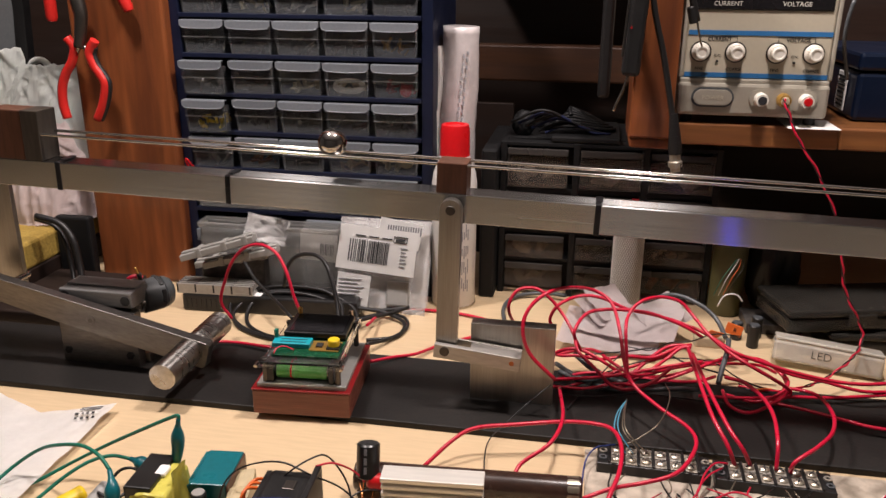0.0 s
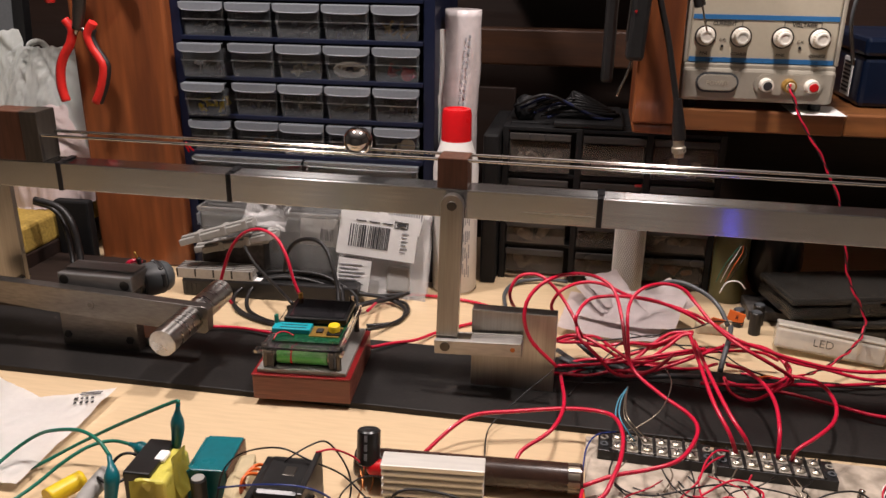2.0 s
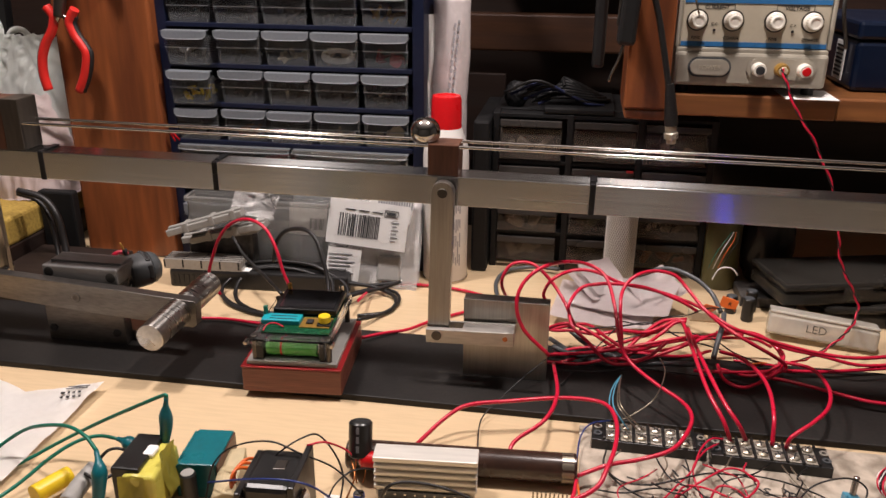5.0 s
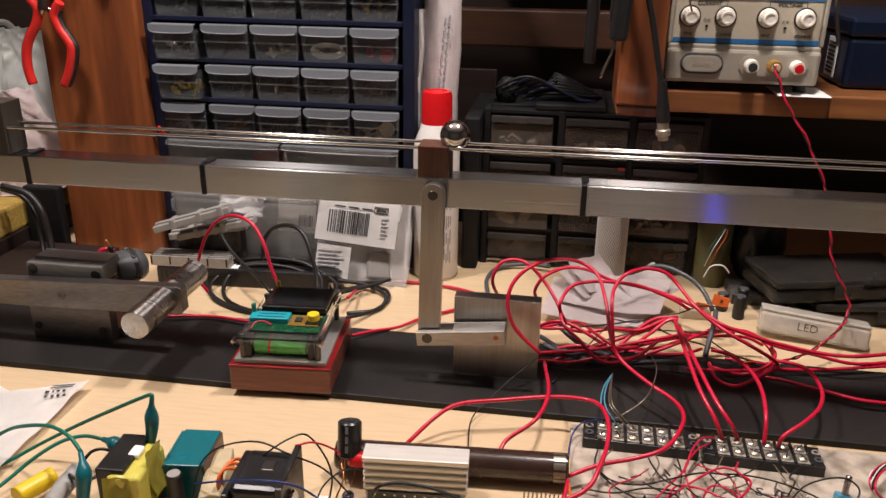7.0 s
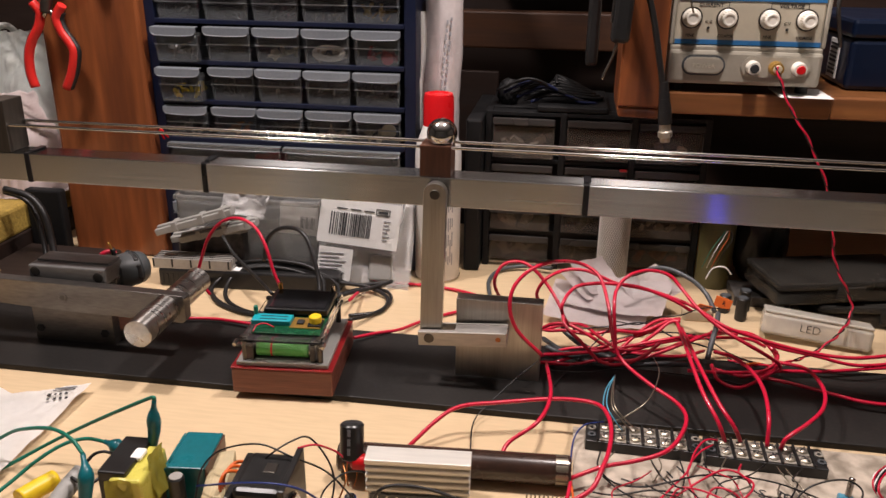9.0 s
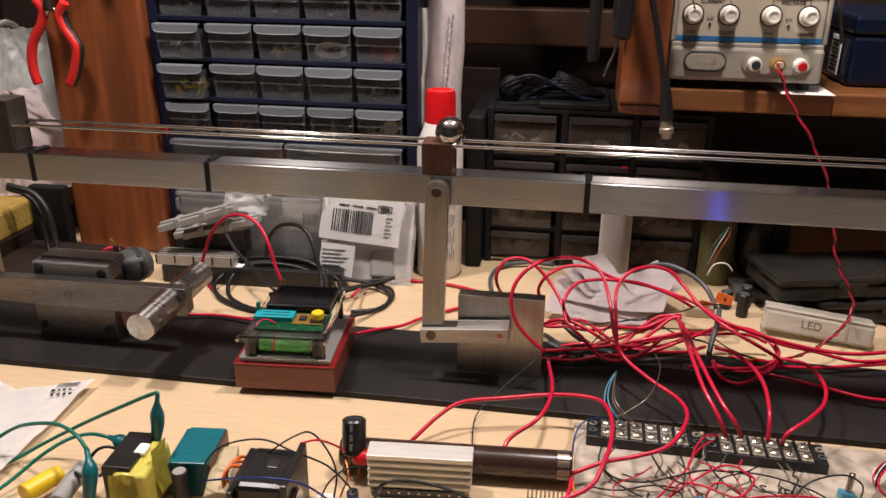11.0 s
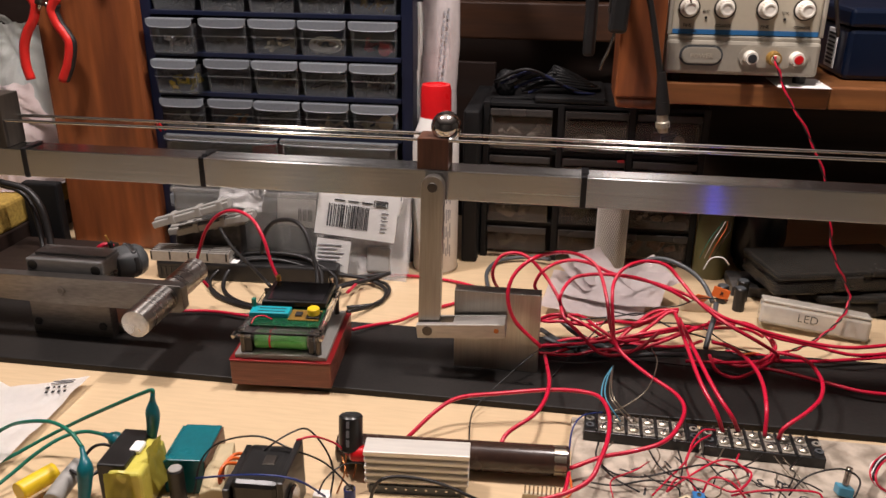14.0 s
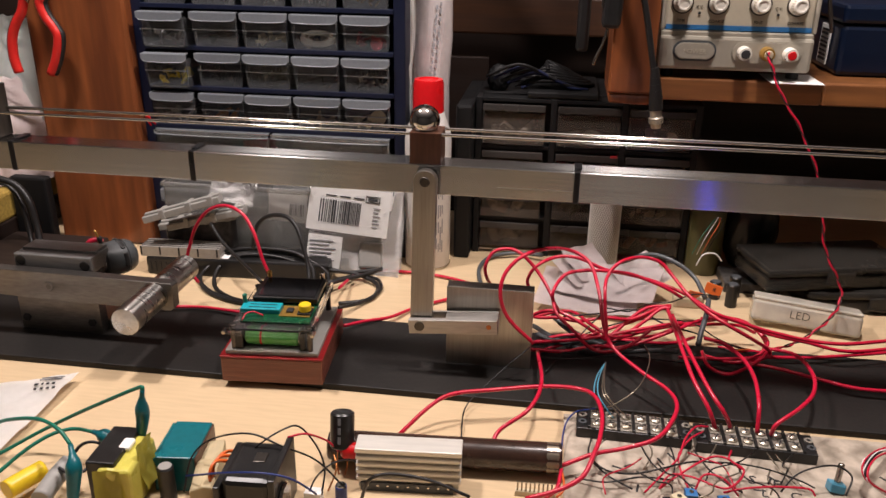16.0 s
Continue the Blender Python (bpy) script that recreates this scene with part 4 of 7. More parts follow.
wb = thing("white_bag", "filled translucent white plastic carrier bag", "plastic bag", m=pose(-0.604, 0.330, 0.067))
part("film", draped_bag(0.170, 0.196, 0.045, 3), "mintbag", wb)
part("side_film", draped_bag(0.110, 0.215, 0.030, 14), "mintbag", wb, m=pose(-0.064, -0.004, 0.0))
part("handle_loop", tube([(-0.02, -0.012, 0.175), (-0.012, -0.016, 0.196), (0.006, -0.016, 0.200), (0.020, -0.012, 0.180)], 0.004, n=5), "mintbag", wb)
pbag = thing("pink_bag", "filled pinkish translucent plastic bag resting against the post", "plastic bag", m=pose(-0.580, 0.272, 0.067, 0, -4, 0))
part("film", draped_bag(0.135, 0.128, 0.040, 8), "pinkbag", pbag)
# plain dark box added to fill the black area before the post
solo("dark_filler_box", bx(-0.547, -0.499, 0.218, 0.2315, 0.0, 0.085, 0.003), "darkcloth", "dark box filling the black area before the post", "case")
solo("black_sack", crumpled(0.028, 0.022, 0.052, 0.15, 33, pose(0.338, 0.297, 0.050)), "black", "crumpled black plastic sack behind the capacitors", "sack")
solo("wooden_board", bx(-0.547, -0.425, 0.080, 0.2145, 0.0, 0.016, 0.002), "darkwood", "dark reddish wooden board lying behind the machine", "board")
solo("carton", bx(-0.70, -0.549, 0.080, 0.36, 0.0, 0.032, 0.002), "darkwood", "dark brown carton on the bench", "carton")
solo("foam_block", bx(-0.70, -0.550, 0.158, 0.355, 0.032, 0.066, 0.004), "foam", "block of yellow foam lying on the carton", "foam block")
lean = thing("leaning_panel", "grey metal panel with a black edge leaning on the wall", "panel")
part("panel", prism([(-0.80, 0.0), (-0.70, 0.0), (-0.675, 0.250), (-0.668, 0.33), (-0.672, 0.46), (-0.80, 0.46)], 0.366, 0.371, bevel=0.001), "motor", lean)
part("edge_strip", prism([(-0.699, 0.0), (-0.670, 0.0), (-0.657, 0.226), (-0.650, 0.33), (-0.646, 0.46), (-0.670, 0.46), (-0.6665, 0.33), (-0.674, 0.250)], 0.360, 0.375, bevel=0.001), "black", lean, "black edge strip")
solo("green_case", bx(-0.61, -0.525, 0.42, 0.52, 0.0, 0.285, 0.004), "bluebox", "dark green case standing behind the bag", "case")

# objects to the rear of the tangled wires
tb = thing("knurled_tube", "upright metal tube with a diamond knurl", "tube", m=pose(0.1675, 0.262, 0))
part("core", rodbm(0.0172, 0, 0.100, "z", 0.001, 32), "mesh", tb)
b = bmesh.new()
for s in (1, -1):
    for k in range(40):
        a0 = 2 * math.pi * k / 40
        tube([(0.0176 * math.cos(a0 + s * u * 2.6), 0.0176 * math.sin(a0 + s * u * 2.6), 0.002 + 0.096 * u) for u in np.linspace(0, 1, 14)], 0.0003, n=2, seg=4, bm=b)
tagged(part("knurl", b, "whiteplastic", tb, "raised diamond pattern"), kind="stuff")
jar = thing("jar", "glass jar of olive and amber odds and ends", "jar", m=pose(0.285, 0.275, 0))
part("glass", lathe([(0, 0), (0.018, 0), (0.0195, 0.003), (0.0195, 0.085), (0.016, 0.092), (0.016, 0.105), (0, 0.105)], 32), "olive", jar)
part("lid", lathe([(0.0, 0.105), (0.0172, 0.105), (0.0172, 0.115), (0.0, 0.115)], 32), "black", jar)
for k in range(3):
    cp = thing("electrolytic_capacitor", "black upright electrolytic capacitor with a pale top", "capacitor", "capacitors by the clear box", m=pose((0.301, 0.287, 0.309)[k], (0.180, 0.198, 0.206)[k], 0))
    part("body", rodbm(0.0062, 0, (0.026, 0.020, 0.024)[k], "z", 0.0008, 20), "black", cp)
    part("top", rodbm(0.005, (0.026, 0.020, 0.024)[k], (0.0264, 0.0204, 0.0244)[k], "z", 0, 20), "greycable", cp)
for k, (x, y, z, rz) in enumerate(((0.393, 0.218, 0.0262, 15), (0.446, 0.222, 0.0, 8))):
    cbx = thing("clear_box", "flat clear plastic box with a hinged lid", "plastic box", "clear boxes", m=pose(x, y, z, 0, 0, rz))
    part("base", bx(-0.075, 0.085, -0.038, 0.038, 0.0, 0.016, 0.003), "smokebox", cbx)
    part("lid", bx(-0.076, 0.086, -0.039, 0.039, 0.0165, 0.025, 0.003), "smokebox", cbx)
    part("latch", bx(-0.012, 0.018, -0.042, -0.038, 0.006, 0.020, 0.001), "smokebox", cbx)
solo("circuit_module", bx(0.30, 0.36, 0.215, 0.262, 0.0, 0.012, 0.001), "junk", "dark circuit module covered with parts", "circuit board")
lb = thing("led_box", "small cloudy clear plastic box with LED written on it", "plastic box", m=pose(0.364, 0.139, 0.003, -12, 2.5, -11))
part("box", bx(-0.051, 0.051, -0.013, 0.013, 0.0, 0.0215, 0.003), "cloudy", lb)
part("lid", bx(-0.0506, 0.0506, -0.0126, 0.0126, 0.0216, 0.0250, 0.0015), "cloudy", lb)
words("LED", 0.0115, "ink", lb, pose(-0.006, -0.0134, 0.0120, 90, 0, 0), thin=-0.00018)
part("contents", bx(0.030, 0.046, -0.008, 0.008, 0.003, 0.017, 0.003), "tanjunk", lb)
SHEETS = [(0.150, 0.160, 0.012, 9, 0, -10, 0.105, 0.070), (0.170, 0.166, 0.024, 15, -3, -18, 0.105, 0.058), (0.138, 0.188, 0.025, 20, 4, 46, 0.052, 0.050), (0.146, 0.195, 0.031, 23, 4, 38, 0.048, 0.050), (0.202, 0.180, 0.029, 20, -10, 34, 0.054, 0.046)]
for k, (x, y, z, rx, ry, rz, wv, hv) in enumerate(SHEETS):
    solo("loose_paper", bent_sheet(wv, hv, 0.004, pose(0, 0, 0), crumple=0.0022, seed=30 + k), "sheet", "thin white sheet of paper in a stack under the red wires", "paper", "loose papers", m=pose(x, y, z, rx, ry, rz))
solo("cream_connector", bx(0.232, 0.262, 0.122, 0.136, 0.020, 0.034, 0.003, m=pose(0, 0, 0)), "ivory", "cream plastic connector tied to the wires", "connector")

# ---------------------------------------------------------------- power supply on the shelf
psu = thing("bench_power_supply", "ivory bench power supply with four knobs and two blue stripes", "power supply", m=pose(0, 0.195, 0))
part("case", bx(0.199, 0.340, 0.004, 0.20, 0.247, 0.43, 0.003), "psugrey", psu)
part("front_panel", bx(0.2015, 0.3375, -0.001, 0.005, 0.283, 0.43, 0.002), "psu", psu)
part("bezel", bx(0.1985, 0.340, -0.0035, 0.005, 0.276, 0.2825, 0.0015), "psugrey", psu)
part("plinth", bx(0.198, 0.341, -0.006, 0.01, 0.246, 0.2785, 0.0035), "psugrey", psu)
part("side_bezel", bx(0.1975, 0.2012, -0.003, 0.006, 0.2825, 0.43, 0.001), "psugrey", psu)
part("side_bezel", bx(0.3378, 0.3415, -0.003, 0.006, 0.2825, 0.43, 0.001), "psugrey", psu)
part("stripe", bx(0.203, 0.3365, -0.0016, 0.0, 0.3240, 0.3285), "blue", psu, "blue stripe")
part("stripe", bx(0.2025, 0.337, -0.0016, 0.0, 0.2835, 0.2880), "blue", psu, "blue stripe")
win = part("display_window", bx(0.205, 0.334, -0.0025, 0.0, 0.3475, 0.40, 0.0015), "lcd", psu, "black display window")
words("CURRENT", 0.0060, "whiteknob", win, pose(0.237, -0.0027, 0.3535, 90))
words("VOLTAGE", 0.0060, "whiteknob", win, pose(0.300, -0.0027, 0.3535, 90))
words("CURRENT", 0.0050, "ink", psu, pose(0.2330, -0.0013, 0.3200, 90), thin=0.00008)
words("VOLTAGE", 0.0050, "ink", psu, pose(0.3060, -0.0013, 0.3200, 90), thin=0.00008)
for xa, xb in ((0.215, 0.2495), (0.2875, 0.3215)):
    fr = bx(xa, xb, -0.0014, -0.0009, 0.3226, 0.3231)
    bx(xa, xa + 0.0005, -0.0014, -0.0009, 0.3165, 0.3226, bm=fr)
    bx(xb - 0.0005, xb, -0.0014, -0.0009, 0.3165, 0.3226, bm=fr)
    part("bracket_line", fr, "ink", psu)
for x, nm in ((0.2160, "FINE"), (0.2490, "COARSE"), (0.2875, "FINE"), (0.3212, "COARSE")):
    kn = part("knob", lathe([(0.0088, 0.0), (0.0088, 0.0022), (0.0080, 0.0030), (0.0070, 0.0036), (0.0066, 0.0125), (0.0058, 0.0140), (0.0044, 0.0140), (0.0040, 0.0134), (0, 0.0134)], 28, axis="y", m=pose(0, 0, 0, 0, 0, 180)), "whiteknob", psu, "ivory turning knob", m=pose(x, -0.001, 0.308))
    part("skirt", lathe([(0.0102, 0.0), (0.0102, 0.0012), (0.0, 0.0012)], 28, axis="y", m=pose(0, 0, 0, 0, 0, 180)), "screw", kn)
    for q in range(18):
        a = q * math.pi / 9
        part("grip_rib", bx(-0.0005, 0.0005, -0.0118, -0.0038, -0.0003, 0.0003, m=pose(0.0068 * math.cos(a), 0, 0.0068 * math.sin(a), 0, -math.degrees(a) + 90, 0)), "psu", kn)
    words(nm, 0.0040, "ink", psu, pose(x, -0.0013, 0.2915, 90), thin=0.00006)
for x, nm in ((0.2325, "C.C."), (0.3045, "C.V.")):
    part("mode_lamp", rodbm(0.0013, -0.002, 0.0, "y", 0, 12, m=pose(x, 0, 0.299)), "ink", psu)
    words(nm, 0.0038, "ink", psu, pose(x, -0.0013, 0.3045, 90))
for x, s in ((0.222, "▲ OFF"), (0.272, "-"), (0.322, "+")):
    words(s.replace("▲ ", ""), 0.0038, "ink", psu, pose(x, -0.0019, 0.286, 90))
pw = part("power_button", pill(0.213, 0.250, 0.2565, 0.272, -0.0095, -0.005), "psugrey", psu, "large oblong power button")
words("POWER", 0.0062, "psu", pw, pose(0.2315, -0.0097, 0.264, 90))
part("button_rim", pill(0.211, 0.252, 0.2545, 0.274, -0.0072, -0.005), "greycable", psu)
part("terminal_panel", pill(0.266, 0.3305, 0.2535, 0.2745, -0.0074, -0.005), "psugrey", psu)
for x, mm in ((0.277, "ink"), (0.298, "ivory"), (0.319, "redcap")):
    po = part("binding_post", lathe([(0.0066, 0), (0.0066, 0.006), (0.0058, 0.008), (0.0058, 0.0115), (0, 0.0115)], 24, axis="y", m=pose(0, 0, 0, 0, 0, 180)), "whiteknob" if mm != "ivory" else "gold", psu, "round binding post", m=pose(x, -0.007, 0.264))
    part("socket", rodbm(0.0042, -0.0124, -0.0113, "y", 0.0006, 20), mm, po)
for x in (0.205, 0.325):
    part("foot", rodbm(0.006, 0.237, 0.247, "z", 0.001, 16, m=pose(x + 0.005, 0.012, 0)), "rubber", psu)
    part("foot", rodbm(0.006, 0.237, 0.247, "z", 0.001, 16, m=pose(x + 0.005, 0.18, 0)), "rubber", psu)
solo("white_card", bx(0.305, 0.354, 0.180, 0.235, 0.2372, 0.2378, m=None), "paper", "white card lying under the power supply", "card")
bcs = thing("blue_case", "dark blue plastic case with a printed label on the shelf", "case")
part("shell", bx(0.378, 0.47, 0.235, 0.40, 0.2375, 0.288, 0.005), "bluebox", bcs)
part("lid", bx(0.3765, 0.4715, 0.2335, 0.4015, 0.2885, 0.307, 0.004), "bluebox", bcs)
pl = part("printed_label", bx(0.3750, 0.3764, 0.262, 0.292, 0.2450, 0.2840), "label", bcs)
for k in range(8):
    part("print_bar", bx(0.3745, 0.3751, 0.266, 0.288, 0.2485 + k * 0.0042, 0.2509 + k * 0.0042 - (k % 3) * 0.0004), "ink", pl)


# test leads and instruments hanging from the shelf
pr = thing("coax_probe", "black test cable hanging with a bright metal connector", "test cable")
part("cable", tube([(0.150, 0.150, 0.44), (0.1640, 0.151, 0.355), (0.1775, 0.152, 0.307), (0.1895, 0.152, 0.257), (0.1915, 0.152, 0.246)], 0.0029, seg=12), "rubber", pr)
part("strain_relief", lathe([(0, 0), (0.0064, 0), (0.0066, 0.008), (0.0054, 0.022), (0.0040, 0.040), (0, 0.040)], 20, m=pose(0.1975, 0.152, 0.213, 0, -8, 0)), "rubber", pr)
part("connector", lathe([(0, 0), (0.0045, 0), (0.0050, 0.004), (0.0068, 0.005), (0.0068, 0.010), (0.0055, 0.011), (0.0055, 0.020), (0, 0.020)], 24, m=pose(0.1992, 0.152, 0.1955, 0, -7, 0)), "screwbrass", pr, "brassy metal connector")
for k in range(4):
    part("ridge", rodbm(0.0064 - 0.0005 * k, 0, 0.0012, "z", 0, 16, m=pose(0.1962 - 0.0010 * k, 0.152, 0.224 + k * 0.006, 0, -8, 0)), "rubber", pr)
pen = thing("clip_probe", "slim black test probe with a bare metal tip", "test probe")
part("body", tube([(0.192, 0.160, 0.43), (0.197, 0.162, 0.372), (0.206, 0.165, 0.338)], 0.0034, seg=12), "rubber", pen)
part("collar", rodbm(0.0042, 0, 0.016, "z", 0.001, 14, m=pose(0.2035, 0.164, 0.336, 0, -16, 0)), "rubber", pen)
part("tip", tube([(0.2065, 0.165, 0.337), (0.211, 0.168, 0.322), (0.214, 0.170, 0.314)], 0.0009, n=3), "barewire", pen, "bare metal prong")
hm = thing("hand_meter", "dark hand instrument hanging beside the bracket", "instrument", m=pose(0.127, 0.155, 0.0, 0, 3, 0))
part("body", bx(-0.003, 0.014, -0.012, 0.008, 0.288, 0.43, 0.004), "black", hm)
part("side_strip", bx(-0.0048, -0.003, -0.008, 0.004, 0.305, 0.42, 0.0008), "screw", hm)
part("red_dot", rodbm(0.0012, -0.0128, -0.0118, "y", 0, 10, m=pose(0.001, 0, 0.333)), "darkred", hm)
part("hook_tip", tube([(0.004, 0, 0.290), (0.001, -0.002, 0.274), (-0.004, -0.004, 0.260), (-0.0055, -0.004, 0.253)], 0.0013, n=4), "steel", hm)
solo("hanging_tool", bx(0.119, 0.132, 0.24, 0.255, 0.252, 0.42, 0.004), "black", "dark metal tool hanging in the shade", "tool")


# ---------------------------------------------------------------- component tester on its wooden stand
st = thing("component_tester", "component tester circuit with batteries on a red-brown wooden stand", "tester", m=pose(-0.167, -0.0605, 0.006, 0, 0, 4.5))
part("wooden_base", bx(0, 0.088, 0, 0.097, 0, 0.0235, 0.0012), "boxwood", st)
part("red_edge", bx(-0.0004, 0.0884, -0.0004, 0.0974, 0.0235, 0.0250, 0.0004), "darkred", st, "thin dark red edge strip")
part("grey_plate", bx(0.004, 0.084, 0.003, 0.094, 0.0250, 0.0290, 0.0006), "greyplastic", st)
for k in range(2):
    ce = part("battery_cell", rodbm(0.0078, 0.020, 0.066, "x", 0.001, 24, m=pose(0, 0.016 + 0.018 * k, 0.0372)), "battery", st, "green wrapped battery cell")
    part("cell_end", rodbm(0.0070, 0.066, 0.0675, "x", 0.0004, 20, m=pose(0, 0.016 + 0.018 * k, 0.0372)), "steel", ce)
    part("red_band", rodbm(0.0080, 0.033, 0.0346, "x", 0, 24, m=pose(0, 0.016 + 0.018 * k, 0.0372)), "redcap", ce)
part("holder_end", bx(0.012, 0.019, 0.006, 0.044, 0.029, 0.046, 0.001), "black", st)
part("holder_end", bx(0.068, 0.073, 0.006, 0.044, 0.029, 0.046, 0.001), "black", st)
part("acrylic_plate", bx(0.008, 0.079, 0.004, 0.090, 0.0475, 0.0495, 0.0005), "acrylic", st, "clear acrylic plate")
part("circuit_board", bx(0.016, 0.076, 0.012, 0.088, 0.0515, 0.0530, 0.0003), "pcb", st, "green circuit board")
for x in (0.011, 0.0765):
    for y in (0.008, 0.087):
        so = part("standoff", rodbm(0.0026, 0.029, 0.0475, "z", 0, 10, m=pose(x, y, 0)), "screw", st)
        part("screw_head", rodbm(0.0032, 0.0495, 0.0520, "z", 0.0006, 12, m=pose(x, y, 0)), "screw", so)
zf = part("test_socket", bx(0.012, 0.047, 0.026, 0.040, 0.053, 0.0578, 0.0008), "zif", st, "teal zero-force test socket")
part("lever", bx(0.0115, 0.0150, 0.0365, 0.0405, 0.055, 0.0655, 0.0008), "greenrubber", zf)
for y in (0.0295, 0.035):
    part("slot_row", bx(0.019, 0.043, y - 0.0006, y + 0.0006, 0.0576, 0.0580), "ink", zf)
part("gold_strip", bx(0.047, 0.074, 0.022, 0.042, 0.0532, 0.0540), "gold", st)
part("chip", bx(0.052, 0.058, 0.028, 0.035, 0.054, 0.0558, 0.0003), "ink", st)
bt = part("push_button", rodbm(0.0054, 0.0558, 0.0625, "z", 0.0008, 24, m=pose(0.0685, 0.030, 0)), "yellow", st, "round yellow push button")
part("button_base", bx(0.0625, 0.0745, 0.024, 0.036, 0.0530, 0.0558, 0.0004), "black", bt)
lc = part("display_frame", bx(0.018, 0.076, 0.045, 0.089, 0.0550, 0.0600, 0.0008), "black", st)
part("display_glass", bx(0.022, 0.073, 0.048, 0.086, 0.0598, 0.0606, 0.0003), "lcd", lc, "dark glossy display")
part("brass_lug", rodbm(0.0022, 0.060, 0.066, "z", 0.0003, 8, m=pose(0.022, 0.0885, 0)), "gold", st)
part("brass_lug", rodbm(0.0022, 0.060, 0.066, "z", 0.0003, 8, m=pose(0.072, 0.0885, 0)), "steel", st)
part("front_acrylic", bx(0.004, 0.079, 0.0008, 0.0030, 0.0440, 0.0474, 0.0008), "acrylic", st, "clear acrylic front strip")
part("side_acrylic", bx(0.0795, 0.0815, 0.002, 0.090, 0.0500, 0.0560, 0.0005), "acrylic", st)
part("acrylic_cover", bx(0.012, 0.079, 0.002, 0.046, 0.0497, 0.0508, 0.0003), "acrylic", st)
part("red_lead", tube([(0.018, 0.012, 0.0538), (0.020, 0.018, 0.0570), (0.026, 0.022, 0.0568), (0.034, 0.021, 0.0540)], 0.0006, n=4), "red", st)
part("side_screw", rodbm(0.0018, -0.003, 0.005, "y", 0.0003, 8, m=pose(0.006, 0, 0.0485)), "steel", st)
part("side_screw", rodbm(0.0018, -0.003, 0.005, "y", 0.0003, 8, m=pose(0.0815, 0, 0.0485)), "steel", st)


# ---------------------------------------------------------------- terminal strips
def terminal_strip(m):
    ts = thing("terminal_strip", "black barrier terminal strip with double rows of steel screws", "terminal strip", "terminal strips", m)
    PT, DP, TOP = 0.0115, 0.0265, 0.0088
    part("body", bx(0, 0.0880, 0, DP, 0, TOP, 0.0006), "black", ts)
    for k in range(7):
        x = 0.0095 + k * PT
        part("barrier", bx(x - 0.0009, x + 0.0009, 0.0004, DP - 0.0004, TOP, TOP + 0.0024, 0.0004), "black", ts)
    for k in range(6):
        x = 0.0095 + (k + 0.5) * PT
        for y in (0.0070, 0.0195):
            pl = part("contact_plate", bx(x - 0.0044, x + 0.0044, y - 0.0056, y + 0.0056, TOP, TOP + 0.0009, 0.0002), "contact", ts, "bright contact plate")
            sc = part("screw", lathe([(0.0, 0.0024), (0.0012, 0.0024), (0.0030, 0.0020), (0.0040, 0.0011), (0.0041, 0.0), (0.0, 0.0)], 14, m=pose(x, y, TOP + 0.0009)), "screwbrass", pl, "round-headed steel screw")
            part("slot", bx(-0.0034, 0.0034, -0.0005, 0.0005, 0.0012, 0.00255, m=pose(x, y, TOP + 0.0009, 0, 0, (k * 47 + int(y * 9000)) % 180)), "ink", sc)
            part("slot", bx(-0.0022, 0.0022, -0.0004, 0.0004, 0.0012, 0.00254, m=pose(x, y, TOP + 0.0009, 0, 0, 90 + (k * 47 + int(y * 9000)) % 180)), "ink", sc)
    for x in (0.0046, 0.0846):
        for y in (0.0085, 0.0180):
            part("mounting_eye", lathe([(0.0016, TOP), (0.0034, TOP), (0.0034, TOP + 0.0010), (0.0016, TOP + 0.0010), (0.0016, TOP)], 16, m=pose(x, y, 0)), "contact" if y > 0.01 else "greycable", ts)
    return ts


pad = thing("white_backing_board", "white backing board scribbled with black marker under the terminal strips", "board")
part("sheet", bx(0.126, 0.46, -0.33, -0.0570, 0.0, 0.0026, 0.0006, m=None), "pad", pad)
for s, x, y, rz, size in (("S", 0.262, -0.122, -14, 0.014), ("P", 0.279, -0.124, -14, 0.014), ("L", 0.268, -0.136, -10, 0.012), ("C", 0.289, -0.136, -14, 0.012)):
    words(s, size, "ink", pad, pose(x, y, 0.0028, 0, 0, rz))
rnd = random.Random(8)
for k in range(26):
    x, y = rnd.uniform(0.150, 0.40), rnd.uniform(-0.160, -0.100)
    part("marker_stroke", bx(-0.0044, 0.0044, -0.0008, 0.0008, 0, 0.0002, m=pose(x, y, 0.0026 + 0.0001 * (k % 3), 0, 0, rnd.uniform(-80, 80))), "ink", pad)
terminal_strip(pose(0.1352, -0.0885, 0.0026, 0, 0, -1.8))
terminal_strip(pose(0.2258, -0.0935, 0.0026, 0, 0, -1.8))

# ---------------------------------------------------------------- parts along the front of the bench
sk = thing("ribbed_heat_sink", "bright aluminium heat sink with horizontal ribs", "heat sink", m=pose(-0.0225, -0.1555, 0, 0, 0, 4.5))
part("top_plate", bx(0, 0.0755, -0.0175, 0.0, 0.0300, 0.0338, 0.0006), "sink", sk)
part("core", bx(0.002, 0.0735, -0.0150, -0.0010, 0.0, 0.0300), "sink", sk)
for k in range(4):
    part("rib", bx(0.0005, 0.075, -0.0180, -0.0004, 0.0075 + k * 0.0058, 0.0105 + k * 0.0058, 0.0008), "sink", sk)
for k in range(9):
    part("rivet", rodbm(0.0011, -0.0195, -0.0150, "y", 0.0003, 8, m=pose(0.009 + k * 0.0072, 0, 0.0045)), "rod", sk)
part("mica_plate", bx(0.004, 0.070, -0.0192, -0.0182, 0.0, 0.0068), "greycable", sk)
cl = thing("wound_resistor", "long brown tubular wound resistor with glossy sleeve", "resistor", m=pose(-0.048, -0.1435, 0.0135, 0, 0, 3.5))
